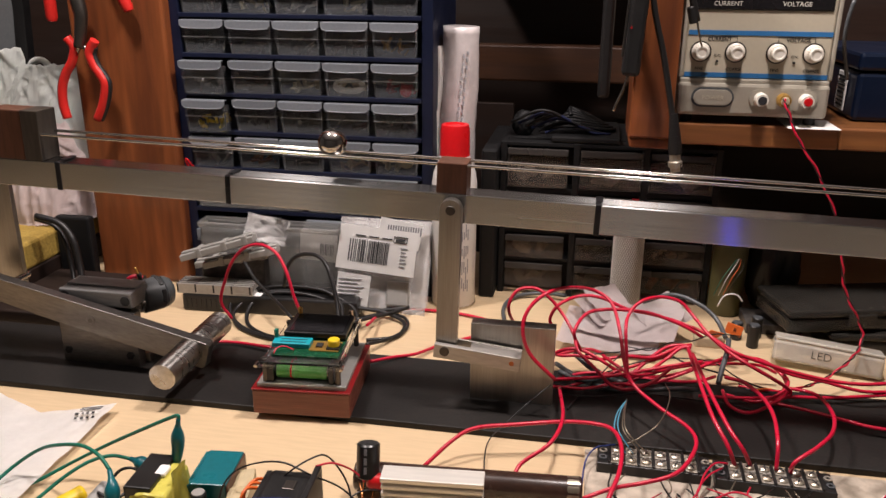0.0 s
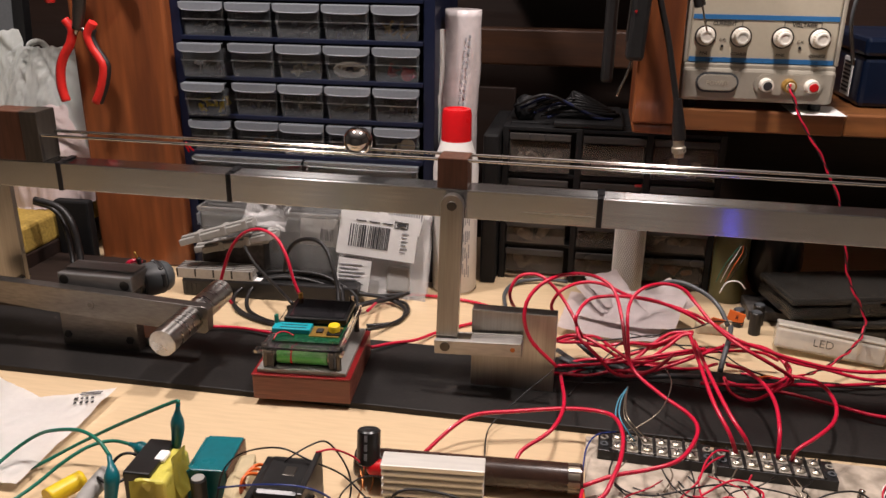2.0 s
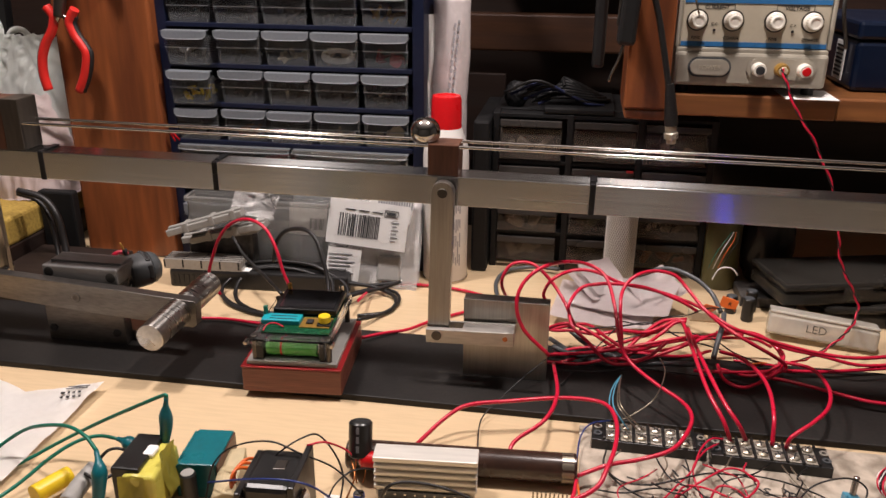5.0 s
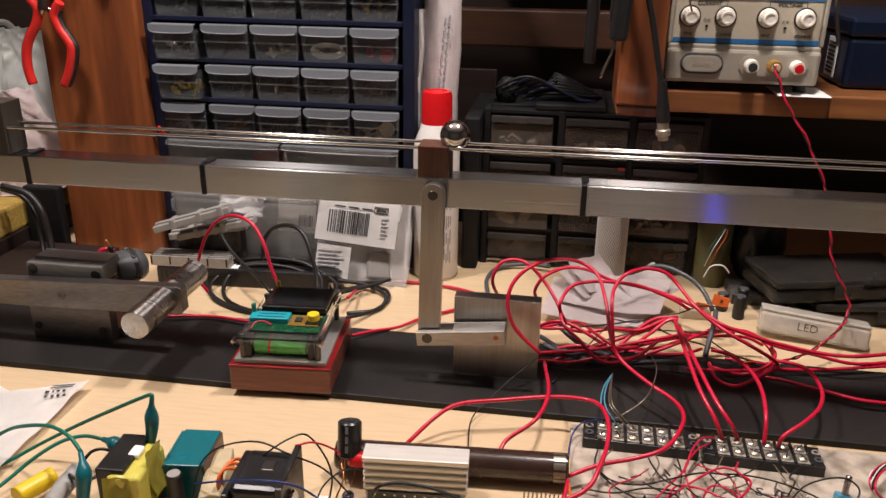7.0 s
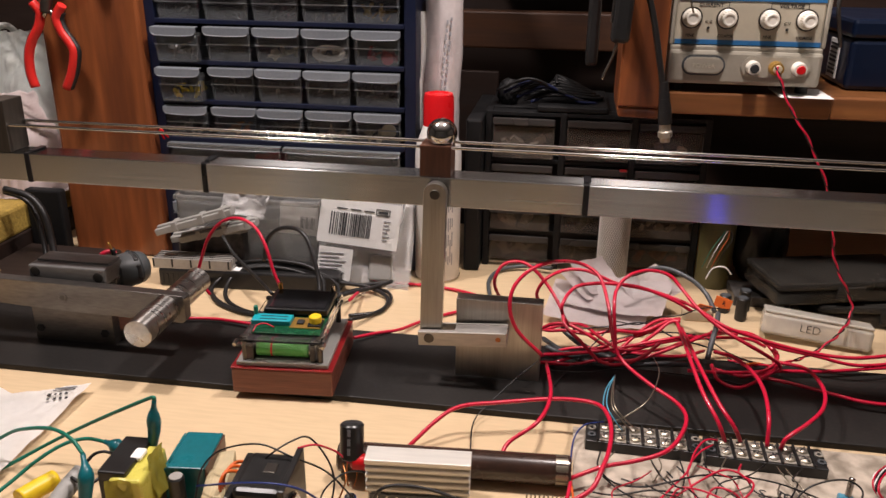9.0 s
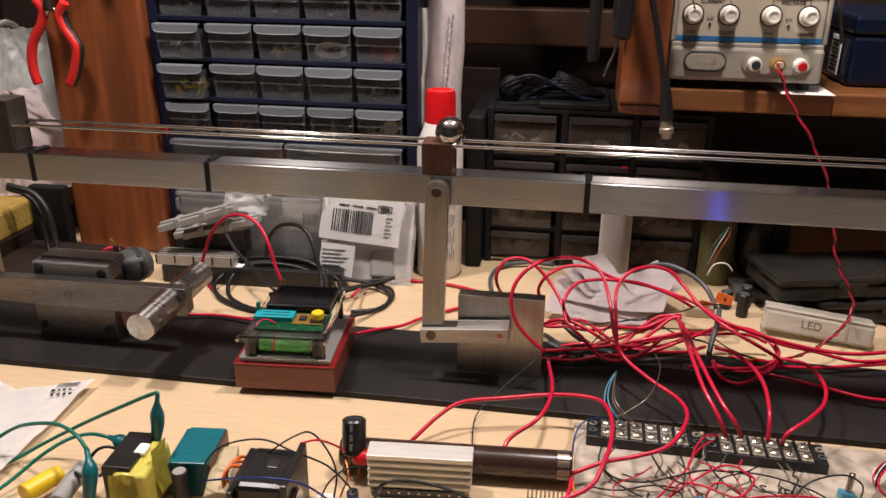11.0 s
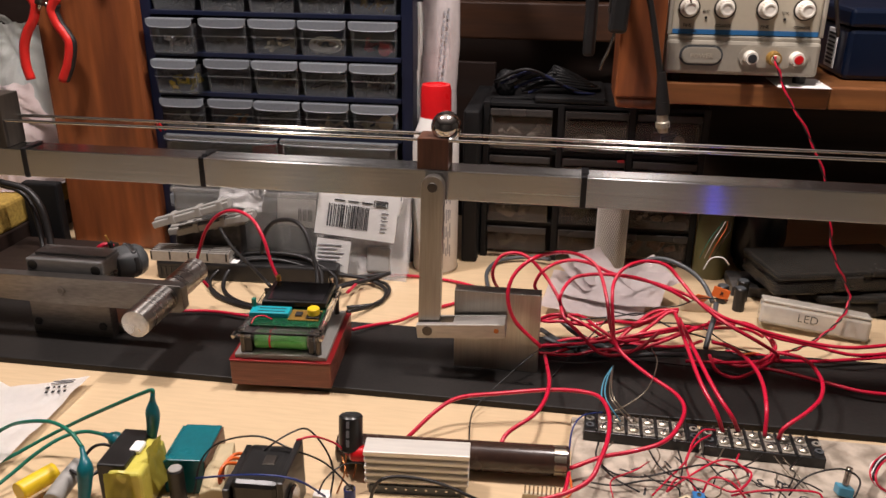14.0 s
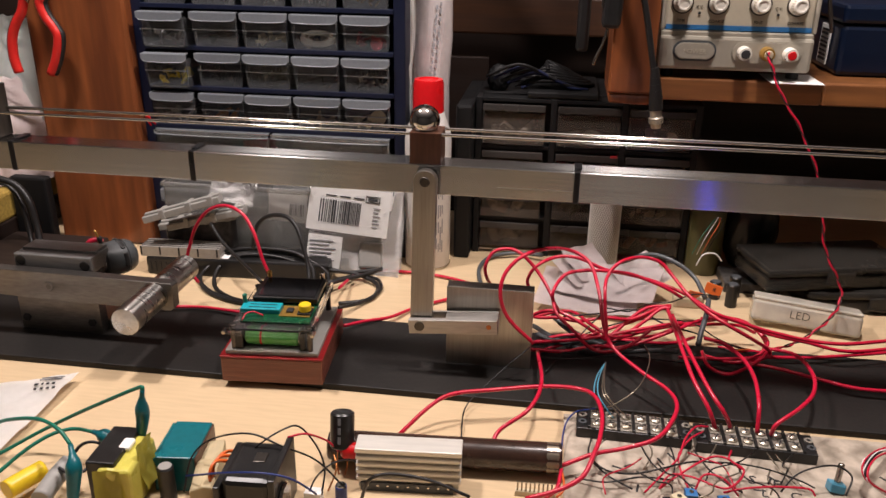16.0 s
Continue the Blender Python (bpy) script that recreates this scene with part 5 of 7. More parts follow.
part("tube", rodbm(0.0112, 0, 0.172, "x", 0.0012, 32), "coil", cl)
b = bmesh.new()
for k in range(44):
    lathe([(0.0110, 0), (0.01130, 0.0008), (0.0110, 0.0016)], 24, bm=b, axis="x", m=pose(0.098 + k * 0.0016, 0, 0))
tagged(part("winding", b, "coil", cl, "fine brown winding"), kind="stuff")
part("end_band", rodbm(0.0116, 0.160, 0.1705, "x", 0.0010, 11), "barewire", cl, "crumpled tinned end band")
part("red_sleeve", rodbm(0.0060, 0.012, 0.030, "x", 0.002, 20, m=pose(0, -0.014, 0.006)), "redcap", cl, "red terminal sleeve")
bcap = thing("large_capacitor", "large black electrolytic capacitor standing on its leads", "capacitor", m=pose(-0.0345, -0.160, 0.0, -16, -2, 0))
part("body", rodbm(0.0088, 0.021, 0.0475, "z", 0.0012, 28), "black", bcap)
part("top_vent", bx(-0.004, 0.004, -0.0004, 0.0004, 0.0475, 0.0478), "greycable", bcap)
for k in range(3):
    part("print_bar", bx(-0.0010, 0.0012, -0.0091, -0.0086, 0.026 + k * 0.007, 0.0310 + k * 0.007), "greyink", bcap)
for x in (-0.003, 0.003):
    part("lead", tube([(x, 0, 0.022), (x * 1.3, 0.001, 0.009), (x * 0.8, -0.001, 0.0005)], 0.0005, n=3), "copper", bcap)
bf = thing("bobbin_coil", "black plastic coil bobbin with a metal core", "coil", m=pose(-0.0765, -0.206, 0, 0, 0, 3))
part("bobbin", bx(-0.020, 0.012, -0.024, 0.020, 0.006, 0.043, 0.004), "black", bf)
part("flange", bx(0.012, 0.0165, -0.026, 0.024, 0.0, 0.046, 0.001), "black", bf)
part("flange", bx(-0.0245, -0.020, -0.026, 0.024, 0.0, 0.038, 0.001), "black", bf)
part("core_disc", rodbm(0.013, 0.0165, 0.0195, "x", 0.0015, 32, m=pose(0, -0.012, 0.020)), "steel", bf, "bright round metal core")
part("clip_bar", bx(-0.020, 0.011, -0.0265, -0.024, 0.020, 0.026, 0.001), "black", bf)
part("metal_tab", bx(-0.004, 0.004, -0.004, 0.006, 0.0428, 0.0438, 0.0003), "screw", bf)
tf = thing("taped_transformer", "black transformer wrapped in creased yellow tape", "transformer", m=pose(-0.1825, -0.203, 0, 0, 0, 3))
part("core", bx(-0.0105, 0.0095, -0.021, 0.021, 0.0, 0.0405, 0.0012), "black", tf)
b = bx(-0.0025, 0.0215, -0.0245, 0.017, 0.003, 0.037, 0.003, seg=3)
bmesh.ops.subdivide_edges(b, edges=b.edges[:], cuts=3, use_grid_fill=True)
for v in b.verts:
    v.co += 0.0007 * Vector((noise.noise(v.co * 120), noise.noise(v.co * 120 + Vector((5, 0, 0))), noise.noise(v.co * 120 + Vector((0, 7, 0)))))
part("tape_wrap", b, "yellowtape", tf, "creased yellow tape")
part("tape_flap", bent_sheet(0.018, 0.030, 0.002, pose(0.006, -0.0252, 0.022, 82, 0, 6), crumple=0.0012, seed=3), "yellowtape", tf)
part("tape_flap", bent_sheet(0.034, 0.018, 0.002, pose(0.0222, -0.002, 0.030, 4, 82, 0), crumple=0.0012, seed=5), "yellowtape", tf)
part("white_pad", bx(0.004, 0.012, -0.004, 0.008, 0.037, 0.041, 0.0015), "paper", tf)
for k in range(3):
    part("pin", rodbm(0.001, -0.006, 0.0, "x", 0, 8, m=pose(-0.0105, -0.010 + 0.01 * k, 0.022)), "barewire", tf)
tl = thing("teal_module", "dark teal plastic encapsulated module", "module", m=pose(-0.1475, -0.1745, 0, 0, 0, 6))
part("case", prism([(-0.0150, 0.0), (0.0150, 0.0), (0.0150, 0.0285), (-0.0118, 0.0285), (-0.0124, 0.0272), (-0.0150, 0.0272)], -0.022, 0.022, bevel=0.0008), "teal", tl)
part("side_plate", bx(0.0150, 0.0162, -0.0215, 0.0215, 0.001, 0.0275, 0.0004), "blockwood", tl, "brown side plate")
sc = thing("small_capacitor", "small black capacitor with a silver top", "capacitor", m=pose(-0.1455, -0.2065, 0))
part("body", rodbm(0.0056, 0.0, 0.029, "z", 0.0009, 24), "black", sc)
part("top", rodbm(0.0046, 0.029, 0.0296, "z", 0.0002, 20), "greyplastic", sc)
b = bx(-0.0080, 0.0080, -0.028, 0.028, 0.0, 0.022, 0.0012, seg=2)
bmesh.ops.subdivide_edges(b, edges=b.edges[:], cuts=5, use_grid_fill=True)
for v in b.verts:
    v.co.z = max(0, v.co.z + (0.005 * noise.noise(v.co * 70) if v.co.z > 0.002 else 0))
solo("glue_mould", b, "glue", "cream block of hardened glue with an uneven top", "glue block", m=pose(-0.1225, -0.190, 0, 0, 0, 14))
tt = thing("small_capacitor", "small silver-topped capacitor lying among the wires", "capacitor", m=pose(-0.028, -0.186, 0))
part("body", rodbm(0.0042, 0.0, 0.012, "z", 0.0006, 20), "bluewire", tt)
part("top", rodbm(0.0036, 0.012, 0.0124, "z", 0, 16), "rod", tt)
solo("white_block_connector", bx(-0.052, -0.040, -0.196, -0.188, 0.0, 0.010, 0.0006), "paper", "white and blue block connector", "connector")
for k, (x, y, mt) in enumerate(((0.214, -0.152, "blue"), (0.236, -0.156, "blue"), (0.222, -0.162, "yellow"), (0.205, -0.158, "ivory"))):
    tp = thing("trimmer", "small square trimmer on the backing board", "trimmer", "trimmers", m=pose(x, y, 0.0026, 0, 0, 12 * k))
    part("case", bx(-0.0042, 0.0042, -0.0042, 0.0042, 0, 0.0075, 0.0004), mt, tp)
    part("slot", rodbm(0.0016, 0.0075, 0.0082, "z", 0, 12), "rod", tp)
pt = thing("potentiometer", "blue potentiometer with a steel shaft", "potentiometer", m=pose(0.318, -0.125, 0.0026, -14, 8, 0))
part("case", bx(-0.0054, 0.0054, -0.005, 0.005, 0, 0.007, 0.001), "tealwire", pt)
part("shaft", rodbm(0.0022, 0.007, 0.021, "z", 0.0004, 16), "steel", pt)
pd = thing("pin_header", "row of cream connector pins on the bench", "pin header", m=pose(0.092, -0.163, 0))
part("base", bx(0, 0.028, 0, 0.004, 0, 0.004), "ivory", pd)
for k in range(9):
    part("pin", bx(0.001 + k * 0.003, 0.0022 + k * 0.003, 0.001, 0.0022, 0.004, 0.011), "barewire", pd)
led2 = thing("blue_indicator", "small bright blue indicator lamp on the backing board", "indicator", m=pose(0.277, -0.215, 0.0026))
part("lens", lathe([(0, 0), (0.0016, 0), (0.0016, 0.005), (0.0012, 0.0072), (0, 0.008)], 16, m=pose(0, 0, 0.004)), "blueglow", led2)
part("socket", rodbm(0.003, 0.0, 0.004, "z", 0, 14), "black", led2)
# added out of view: shroud and side walls block low blue light
part("shroud", bx(-0.012, 0.012, 0.0048, 0.0062, 0.0, 0.0122, 0.0003), "black", led2, "black shroud added to keep blue light off the cabinets")
for x in (-0.0128, 0.0114):
    part("side_wall", bx(x, x + 0.0014, -0.006, 0.0062, 0.0, 0.0122, 0.0003), "black", led2)

# folded paper bag with printing
hp = thing("printed_envelope", "creased white paper envelope with black upside-down printing", "envelope", m=pose(0, 0, 0))
env = bent_sheet(0.120, 0.140, 0.0015, pose(-0.351, -0.143, 0.006, 0, 0, 1), crumple=0.0030, seed=15, n=30)
for v in env.verts:
    v.co.y -= 0.42 * max(0.0, -0.292 - v.co.x) * min(1.0, max(0.0, (v.co.y + 0.213) / 0.14))
part("sheet", env, "paper", hp)
part("under_sheet", bent_sheet(0.125, 0.125, 0.001, pose(-0.404, -0.140, 0.0030, 0, 0, -22), crumple=0.0024, seed=19, n=26), "paper", hp)
for k, (u, v, wv) in enumerate(((0.0, 0.0, 0.0038), (0.0056, 0.0, 0.002), (0.0094, 0.0, 0.0028), (0.0140, 0.0, 0.0028), (0.001, -0.0075, 0.0028), (0.006, -0.0075, 0.003), (0.0108, -0.0075, 0.0028), (0.0155, -0.0075, 0.0028))):
    part("print_bar", bx(0, wv * 0.8, 0, 0.0030, 0, 0.0003, m=pose(-0.318, -0.098, 0.0088, 0, 0, 20) @ pose(u, v, 0)), "ink", hp)
for k in range(2):
    part("print_bar", bx(0, 0.018, 0, 0.0014, 0, 0.0003, m=pose(-0.318, -0.087 - k * 0.003, 0.0088, 0, 0, 20)), "greyink", hp)


def red_wire(pts, r, mat):
    return solo("red_wire", tube(pts, r), mat, "thick red silicone hook-up wire looping over the bench", "wire", "red wires")


def black_cable(pts, r, mat):
    return solo("black_cable", tube(pts, r), mat, "black rubber cable lying in loose loops", "cable", "black cables")


def grey_cable(pts, r, mat):
    return solo("grey_cable", tube(pts, r), mat, "dark grey cable among the red wires", "cable", "grey cables")


def thin_lead(pts, r, mat):
    kinds = {"red": "thin red", "rubber": "thin black", "barewire": "bare metal", "bluewire": "thin blue", "tealwire": "thin pale blue", "orangewire": "thin orange", "whiteplastic": "thin white", "copper": "bare copper", "greenrubber": "thin green"}
    return solo("thin_lead", tube(pts, r, n=5, seg=6), mat, kinds[mat] + " lead curling between the components", "wire", "thin leads")


def clip_lead(pts, r, mat):
    return solo("clip_lead", tube(pts, r), mat, "green test lead with crocodile clips", "test lead", "clip leads")


def twisted_pair(pts):
    """Two wires, red and black, wound round each other along a line."""
    tp = thing("twisted_pair", "red and black twisted wire pair hanging from the power supply", "wire")
    line = smooth_line(pts, 10)
    for s, mat in ((0.0, "red"), (math.pi, "rubber")):
        q = [p + 0.0010 * Vector((math.cos(k * 0.62 + s), math.sin(k * 0.62 + s) * 0.7, math.sin(k * 0.62 + s) * 0.7)) for k, p in enumerate(line)]
        part("strand", tube(q, 0.0010 if s == 0.0 else 0.0007, n=1, seg=6), mat, tp)



# ---------------------------------------------------------------- cables and leads
red_wire([(0.097, -0.018, 0.0440), (0.074, -0.020, 0.0680), (0.067, -0.018, 0.0910), (0.073, -0.010, 0.1090), (0.092, 0.005, 0.1190), (0.121, 0.075, 0.0950), (0.143, 0.072, 0.0850), (0.152, 0.042, 0.0700), (0.157, 0.015, 0.0500), (0.166, 0.002, 0.0350), (0.187, -0.025, 0.0300), (0.207, -0.048, 0.0280), (0.212, -0.070, 0.0280), (0.204, -0.097, 0.0280), (0.191, -0.116, 0.0260), (0.169, -0.125, 0.0220), (0.147, -0.130, 0.0180), (0.124, -0.142, 0.0140)], 0.0017, "red")
red_wire([(0.062, 0.121, 0.0200), (0.050, 0.086, 0.0500), (0.046, 0.076, 0.0700), (0.053, 0.080, 0.0850), (0.067, 0.084, 0.0880), (0.080, 0.080, 0.0850), (0.096, 0.076, 0.0700), (0.110, 0.059, 0.0550), (0.116, 0.040, 0.0450), (0.130, 0.032, 0.0350), (0.148, 0.026, 0.0200), (0.165, 0.022, 0.0200), (0.184, 0.021, 0.0300), (0.201, 0.034, 0.0400)], 0.0017, "red")
red_wire([(0.089, 0.079, 0.0500), (0.087, 0.079, 0.0600), (0.095, 0.078, 0.0750), (0.113, 0.091, 0.0800), (0.134, 0.092, 0.0800), (0.160, 0.092, 0.0700), (0.186, 0.094, 0.0650), (0.211, 0.092, 0.0600), (0.235, 0.081, 0.0550), (0.259, 0.055, 0.0500), (0.288, 0.057, 0.0400), (0.312, 0.055, 0.0350), (0.342, 0.055, 0.0300), (0.374, 0.053, 0.0300), (0.420, 0.068, 0.0300)], 0.0017, "red")
red_wire([(0.162, 0.032, 0.0300), (0.158, 0.046, 0.0650), (0.161, 0.067, 0.0750), (0.172, 0.077, 0.0850), (0.191, 0.092, 0.0850), (0.210, 0.096, 0.0800), (0.222, 0.089, 0.0700), (0.236, 0.066, 0.0600), (0.253, 0.054, 0.0500), (0.268, 0.043, 0.0450), (0.291, 0.037, 0.0350), (0.309, 0.046, 0.0200), (0.302, 0.042, 0.0140), (0.284, 0.035, 0.0130)], 0.0017, "red")
red_wire([(0.118, 0.065, 0.0350), (0.111, 0.049, 0.0600), (0.121, 0.071, 0.0700), (0.138, 0.074, 0.0750), (0.159, 0.077, 0.0750), (0.185, 0.084, 0.0700), (0.214, 0.084, 0.0600), (0.233, 0.083, 0.0500)], 0.0017, "red")
red_wire([(-0.002, -0.111, 0.0040), (0.019, -0.092, 0.0200), (0.036, -0.080, 0.0260), (0.067, -0.072, 0.0280), (0.107, -0.063, 0.0300), (0.134, -0.065, 0.0320), (0.147, -0.076, 0.0340), (0.152, -0.102, 0.0360), (0.150, -0.132, 0.0360), (0.144, -0.156, 0.0340), (0.137, -0.171, 0.0280), (0.122, -0.177, 0.0200), (0.100, -0.180, 0.0120)], 0.0017, "red")
red_wire([(0.101, 0.011, 0.0200), (0.106, -0.063, 0.0340), (0.098, -0.103, 0.0340), (0.077, -0.117, 0.0220), (0.072, -0.131, 0.0160)], 0.0017, "red")
red_wire([(0.218, 0.070, 0.0450), (0.219, -0.003, 0.0500), (0.225, -0.051, 0.0420), (0.235, -0.074, 0.0300), (0.242, -0.076, 0.0140)], 0.0017, "red")
red_wire([(0.222, 0.061, 0.0420), (0.226, -0.018, 0.0480), (0.236, -0.063, 0.0400), (0.246, -0.078, 0.0300), (0.254, -0.074, 0.0140)], 0.0017, "red")
red_wire([(0.250, 0.043, 0.0300), (0.264, 0.027, 0.0340), (0.274, -0.001, 0.0360), (0.277, -0.032, 0.0360), (0.274, -0.066, 0.0320), (0.273, -0.077, 0.0140)], 0.0017, "red")
red_wire([(0.304, 0.053, 0.0200), (0.328, 0.036, 0.0240), (0.330, -0.007, 0.0300), (0.321, -0.041, 0.0320), (0.304, -0.066, 0.0320), (0.285, -0.081, 0.0260), (0.283, -0.078, 0.0140)], 0.0017, "red")
red_wire([(0.228, 0.036, 0.0120), (0.269, 0.040, 0.0120), (0.311, 0.050, 0.0120), (0.353, 0.057, 0.0120), (0.427, 0.079, 0.0120)], 0.0017, "red")
red_wire([(0.285, 0.037, 0.0120), (0.313, 0.030, 0.0120), (0.341, 0.015, 0.0140), (0.369, 0.004, 0.0140), (0.400, 0.003, 0.0140)], 0.0017, "red")
red_wire([(0.250, 0.072, 0.0350), (0.270, 0.069, 0.0400), (0.285, 0.060, 0.0400), (0.310, 0.061, 0.0300), (0.342, 0.063, 0.0240), (0.381, 0.066, 0.0160), (0.429, 0.083, 0.0140)], 0.0017, "red")
red_wire([(0.077, 0.042, 0.0080), (0.097, 0.043, 0.0120), (0.128, 0.037, 0.0200), (0.159, 0.039, 0.0260), (0.186, 0.047, 0.0300), (0.210, 0.051, 0.0350), (0.232, 0.061, 0.0350)], 0.0017, "red")
red_wire([(0.079, 0.105, 0.0120), (0.098, 0.079, 0.0200), (0.117, 0.074, 0.0240), (0.138, 0.066, 0.0260), (0.163, 0.070, 0.0300), (0.186, 0.059, 0.0360), (0.211, 0.071, 0.0440), (0.222, 0.077, 0.0440)], 0.0017, "red")
red_wire([(0.078, 0.029, 0.0080), (0.097, 0.032, 0.0100), (0.125, 0.030, 0.0120), (0.153, 0.038, 0.0160), (0.176, 0.035, 0.0180), (0.200, 0.042, 0.0240), (0.228, 0.054, 0.0320), (0.254, 0.072, 0.0350), (0.275, 0.074, 0.0340)], 0.0017, "red")
red_wire([(0.251, 0.051, 0.0120), (0.253, 0.024, 0.0120), (0.267, 0.013, 0.0120), (0.286, 0.026, 0.0130), (0.306, 0.046, 0.0180), (0.305, 0.064, 0.0260), (0.289, 0.076, 0.0340), (0.265, 0.076, 0.0360)], 0.0017, "red")
red_wire([(0.167, 0.051, 0.0200), (0.187, 0.067, 0.0340), (0.201, 0.073, 0.0420), (0.214, 0.070, 0.0460), (0.220, 0.066, 0.0420)], 0.0017, "red")
red_wire([(0.164, 0.055, 0.0140), (0.142, 0.059, 0.0260), (0.127, 0.064, 0.0320), (0.113, 0.068, 0.0340), (0.098, 0.072, 0.0280), (0.079, 0.079, 0.0100)], 0.0017, "red")
red_wire([(0.153, 0.042, 0.0080), (0.173, 0.045, 0.0200), (0.197, 0.056, 0.0360), (0.211, 0.067, 0.0440), (0.221, 0.068, 0.0460)], 0.0017, "red")
red_wire([(-0.251, 0.085, 0.0270), (-0.262, 0.085, 0.0460), (-0.254, 0.085, 0.0740), (-0.244, 0.083, 0.0940), (-0.229, 0.080, 0.1100), (-0.207, 0.070, 0.1190), (-0.186, 0.060, 0.1150), (-0.172, 0.050, 0.0990), (-0.164, 0.045, 0.0760), (-0.154, 0.040, 0.0570)], 0.0017, "red")
red_wire([(-0.298, 0.049, 0.0120), (-0.245, 0.064, 0.0100), (-0.193, 0.056, 0.0120)], 0.0017, "red")
red_wire([(-0.087, 0.045, 0.0120), (-0.068, 0.064, 0.0095), (-0.049, 0.082, 0.0060), (-0.029, 0.113, 0.0030), (0.006, 0.143, 0.0030), (0.030, 0.149, 0.0060)], 0.0017, "red")
red_wire([(-0.109, 0.112, 0.0200), (-0.110, 0.173, 0.0060), (-0.090, 0.199, 0.0030), (-0.048, 0.203, 0.0030), (-0.007, 0.196, 0.0030), (0.033, 0.176, 0.0040)], 0.0017, "red")
black_cable([(-0.147, 0.155, 0.0040), (-0.154, 0.115, 0.0030), (-0.198, 0.098, 0.0030), (-0.238, 0.105, 0.0030), (-0.274, 0.135, 0.0030), (-0.287, 0.160, 0.0120), (-0.273, 0.175, 0.0220), (-0.226, 0.178, 0.0300), (-0.178, 0.174, 0.0300), (-0.155, 0.164, 0.0200), (-0.146, 0.142, 0.0100)], 0.0023, "rubber")
black_cable([(-0.183, 0.091, 0.0040), (-0.225, 0.103, 0.0030), (-0.256, 0.131, 0.0030), (-0.260, 0.160, 0.0140), (-0.237, 0.170, 0.0240), (-0.197, 0.172, 0.0240), (-0.152, 0.171, 0.0140), (-0.108, 0.176, 0.0080), (-0.079, 0.159, 0.0040), (-0.080, 0.125, 0.0030), (-0.109, 0.107, 0.0040)], 0.0023, "rubber")
black_cable([(-0.212, 0.140, 0.0460), (-0.207, 0.140, 0.0690), (-0.194, 0.138, 0.0840), (-0.172, 0.130, 0.0900), (-0.156, 0.120, 0.0850), (-0.146, 0.110, 0.0690), (-0.138, 0.100, 0.0490), (-0.134, 0.090, 0.0360)], 0.0023, "rubber")
black_cable([(-0.262, 0.150, 0.0680), (-0.241, 0.130, 0.0550), (-0.208, 0.100, 0.0470), (-0.173, 0.060, 0.0450)], 0.0018, "rubber")
black_cable([(-0.154, 0.179, 0.0140), (-0.121, 0.179, 0.0080), (-0.098, 0.191, 0.0060), (-0.081, 0.199, 0.0080)], 0.0023, "rubber")
black_cable([(-0.147, 0.113, 0.0100), (-0.124, 0.141, 0.0120), (-0.099, 0.169, 0.0100), (-0.081, 0.191, 0.0100)], 0.0023, "rubber")
black_cable([(-0.135, 0.113, 0.0040), (-0.167, 0.096, 0.0030), (-0.215, 0.095, 0.0030), (-0.259, 0.116, 0.0030), (-0.277, 0.147, 0.0080), (-0.258, 0.171, 0.0200), (-0.213, 0.178, 0.0260), (-0.165, 0.173, 0.0240), (-0.135, 0.158, 0.0140), (-0.133, 0.131, 0.0060), (-0.147, 0.111, 0.0040)], 0.0019, "rubber")
black_cable([(-0.103, 0.086, 0.0100), (-0.086, 0.115, 0.0040), (-0.074, 0.148, 0.0030), (-0.082, 0.174, 0.0040), (-0.108, 0.176, 0.0060), (-0.130, 0.140, 0.0120)], 0.0019, "rubber")
grey_cable([(0.226, 0.022, 0.0260), (0.201, 0.037, 0.0160), (0.153, 0.037, 0.0100), (0.122, 0.055, 0.0080), (0.095, 0.088, 0.0060)], 0.0024, "greycable")
grey_cable([(0.033, 0.181, 0.0030), (0.027, 0.228, 0.0030), (0.037, 0.262, 0.0040), (0.068, 0.275, 0.0060), (0.099, 0.268, 0.0080)], 0.0024, "greycable")
grey_cable([(0.179, 0.138, 0.0600), (0.209, 0.151, 0.0650), (0.235, 0.143, 0.0600), (0.252, 0.130, 0.0500), (0.259, 0.108, 0.0400)], 0.0024, "greycable")
grey_cable([(0.113, 0.086, 0.0200), (0.128, 0.072, 0.0140), (0.147, 0.059, 0.0100), (0.157, 0.053, 0.0080)], 0.003, "greycable")
grey_cable([(0.257, 0.083, 0.0500), (0.253, 0.064, 0.0450), (0.247, 0.046, 0.0360), (0.243, 0.033, 0.0280)], 0.0025, "greycable")
thin_lead([(0.164, 0.091, 0.0300), (0.186, 0.087, 0.0300), (0.201, 0.075, 0.0450), (0.221, 0.072, 0.0500), (0.245, 0.093, 0.0500), (0.272, 0.104, 0.0450)], 0.00065, "rubber")
thin_lead([(0.109, -0.004, 0.0080), (0.122, 0.026, 0.0100), (0.152, 0.061, 0.0300), (0.164, 0.087, 0.0300)], 0.00065, "rubber")
thin_lead([(0.094, 0.000, 0.0300), (0.073, -0.024, 0.0200), (0.058, -0.044, 0.0120), (0.045, -0.069, 0.0060), (0.047, -0.109, 0.0030)], 0.0006, "rubber")
thin_lead([(0.197, 0.042, 0.0200), (0.197, -0.004, 0.0300), (0.185, -0.049, 0.0300), (0.167, -0.062, 0.0200), (0.156, -0.063, 0.0140)], 0.0005, "barewire")
thin_lead([(0.162, 0.013, 0.0140), (0.151, -0.040, 0.0300), (0.148, -0.067, 0.0300), (0.153, -0.076, 0.0220), (0.158, -0.076, 0.0140)], 0.0006, "tealwire")
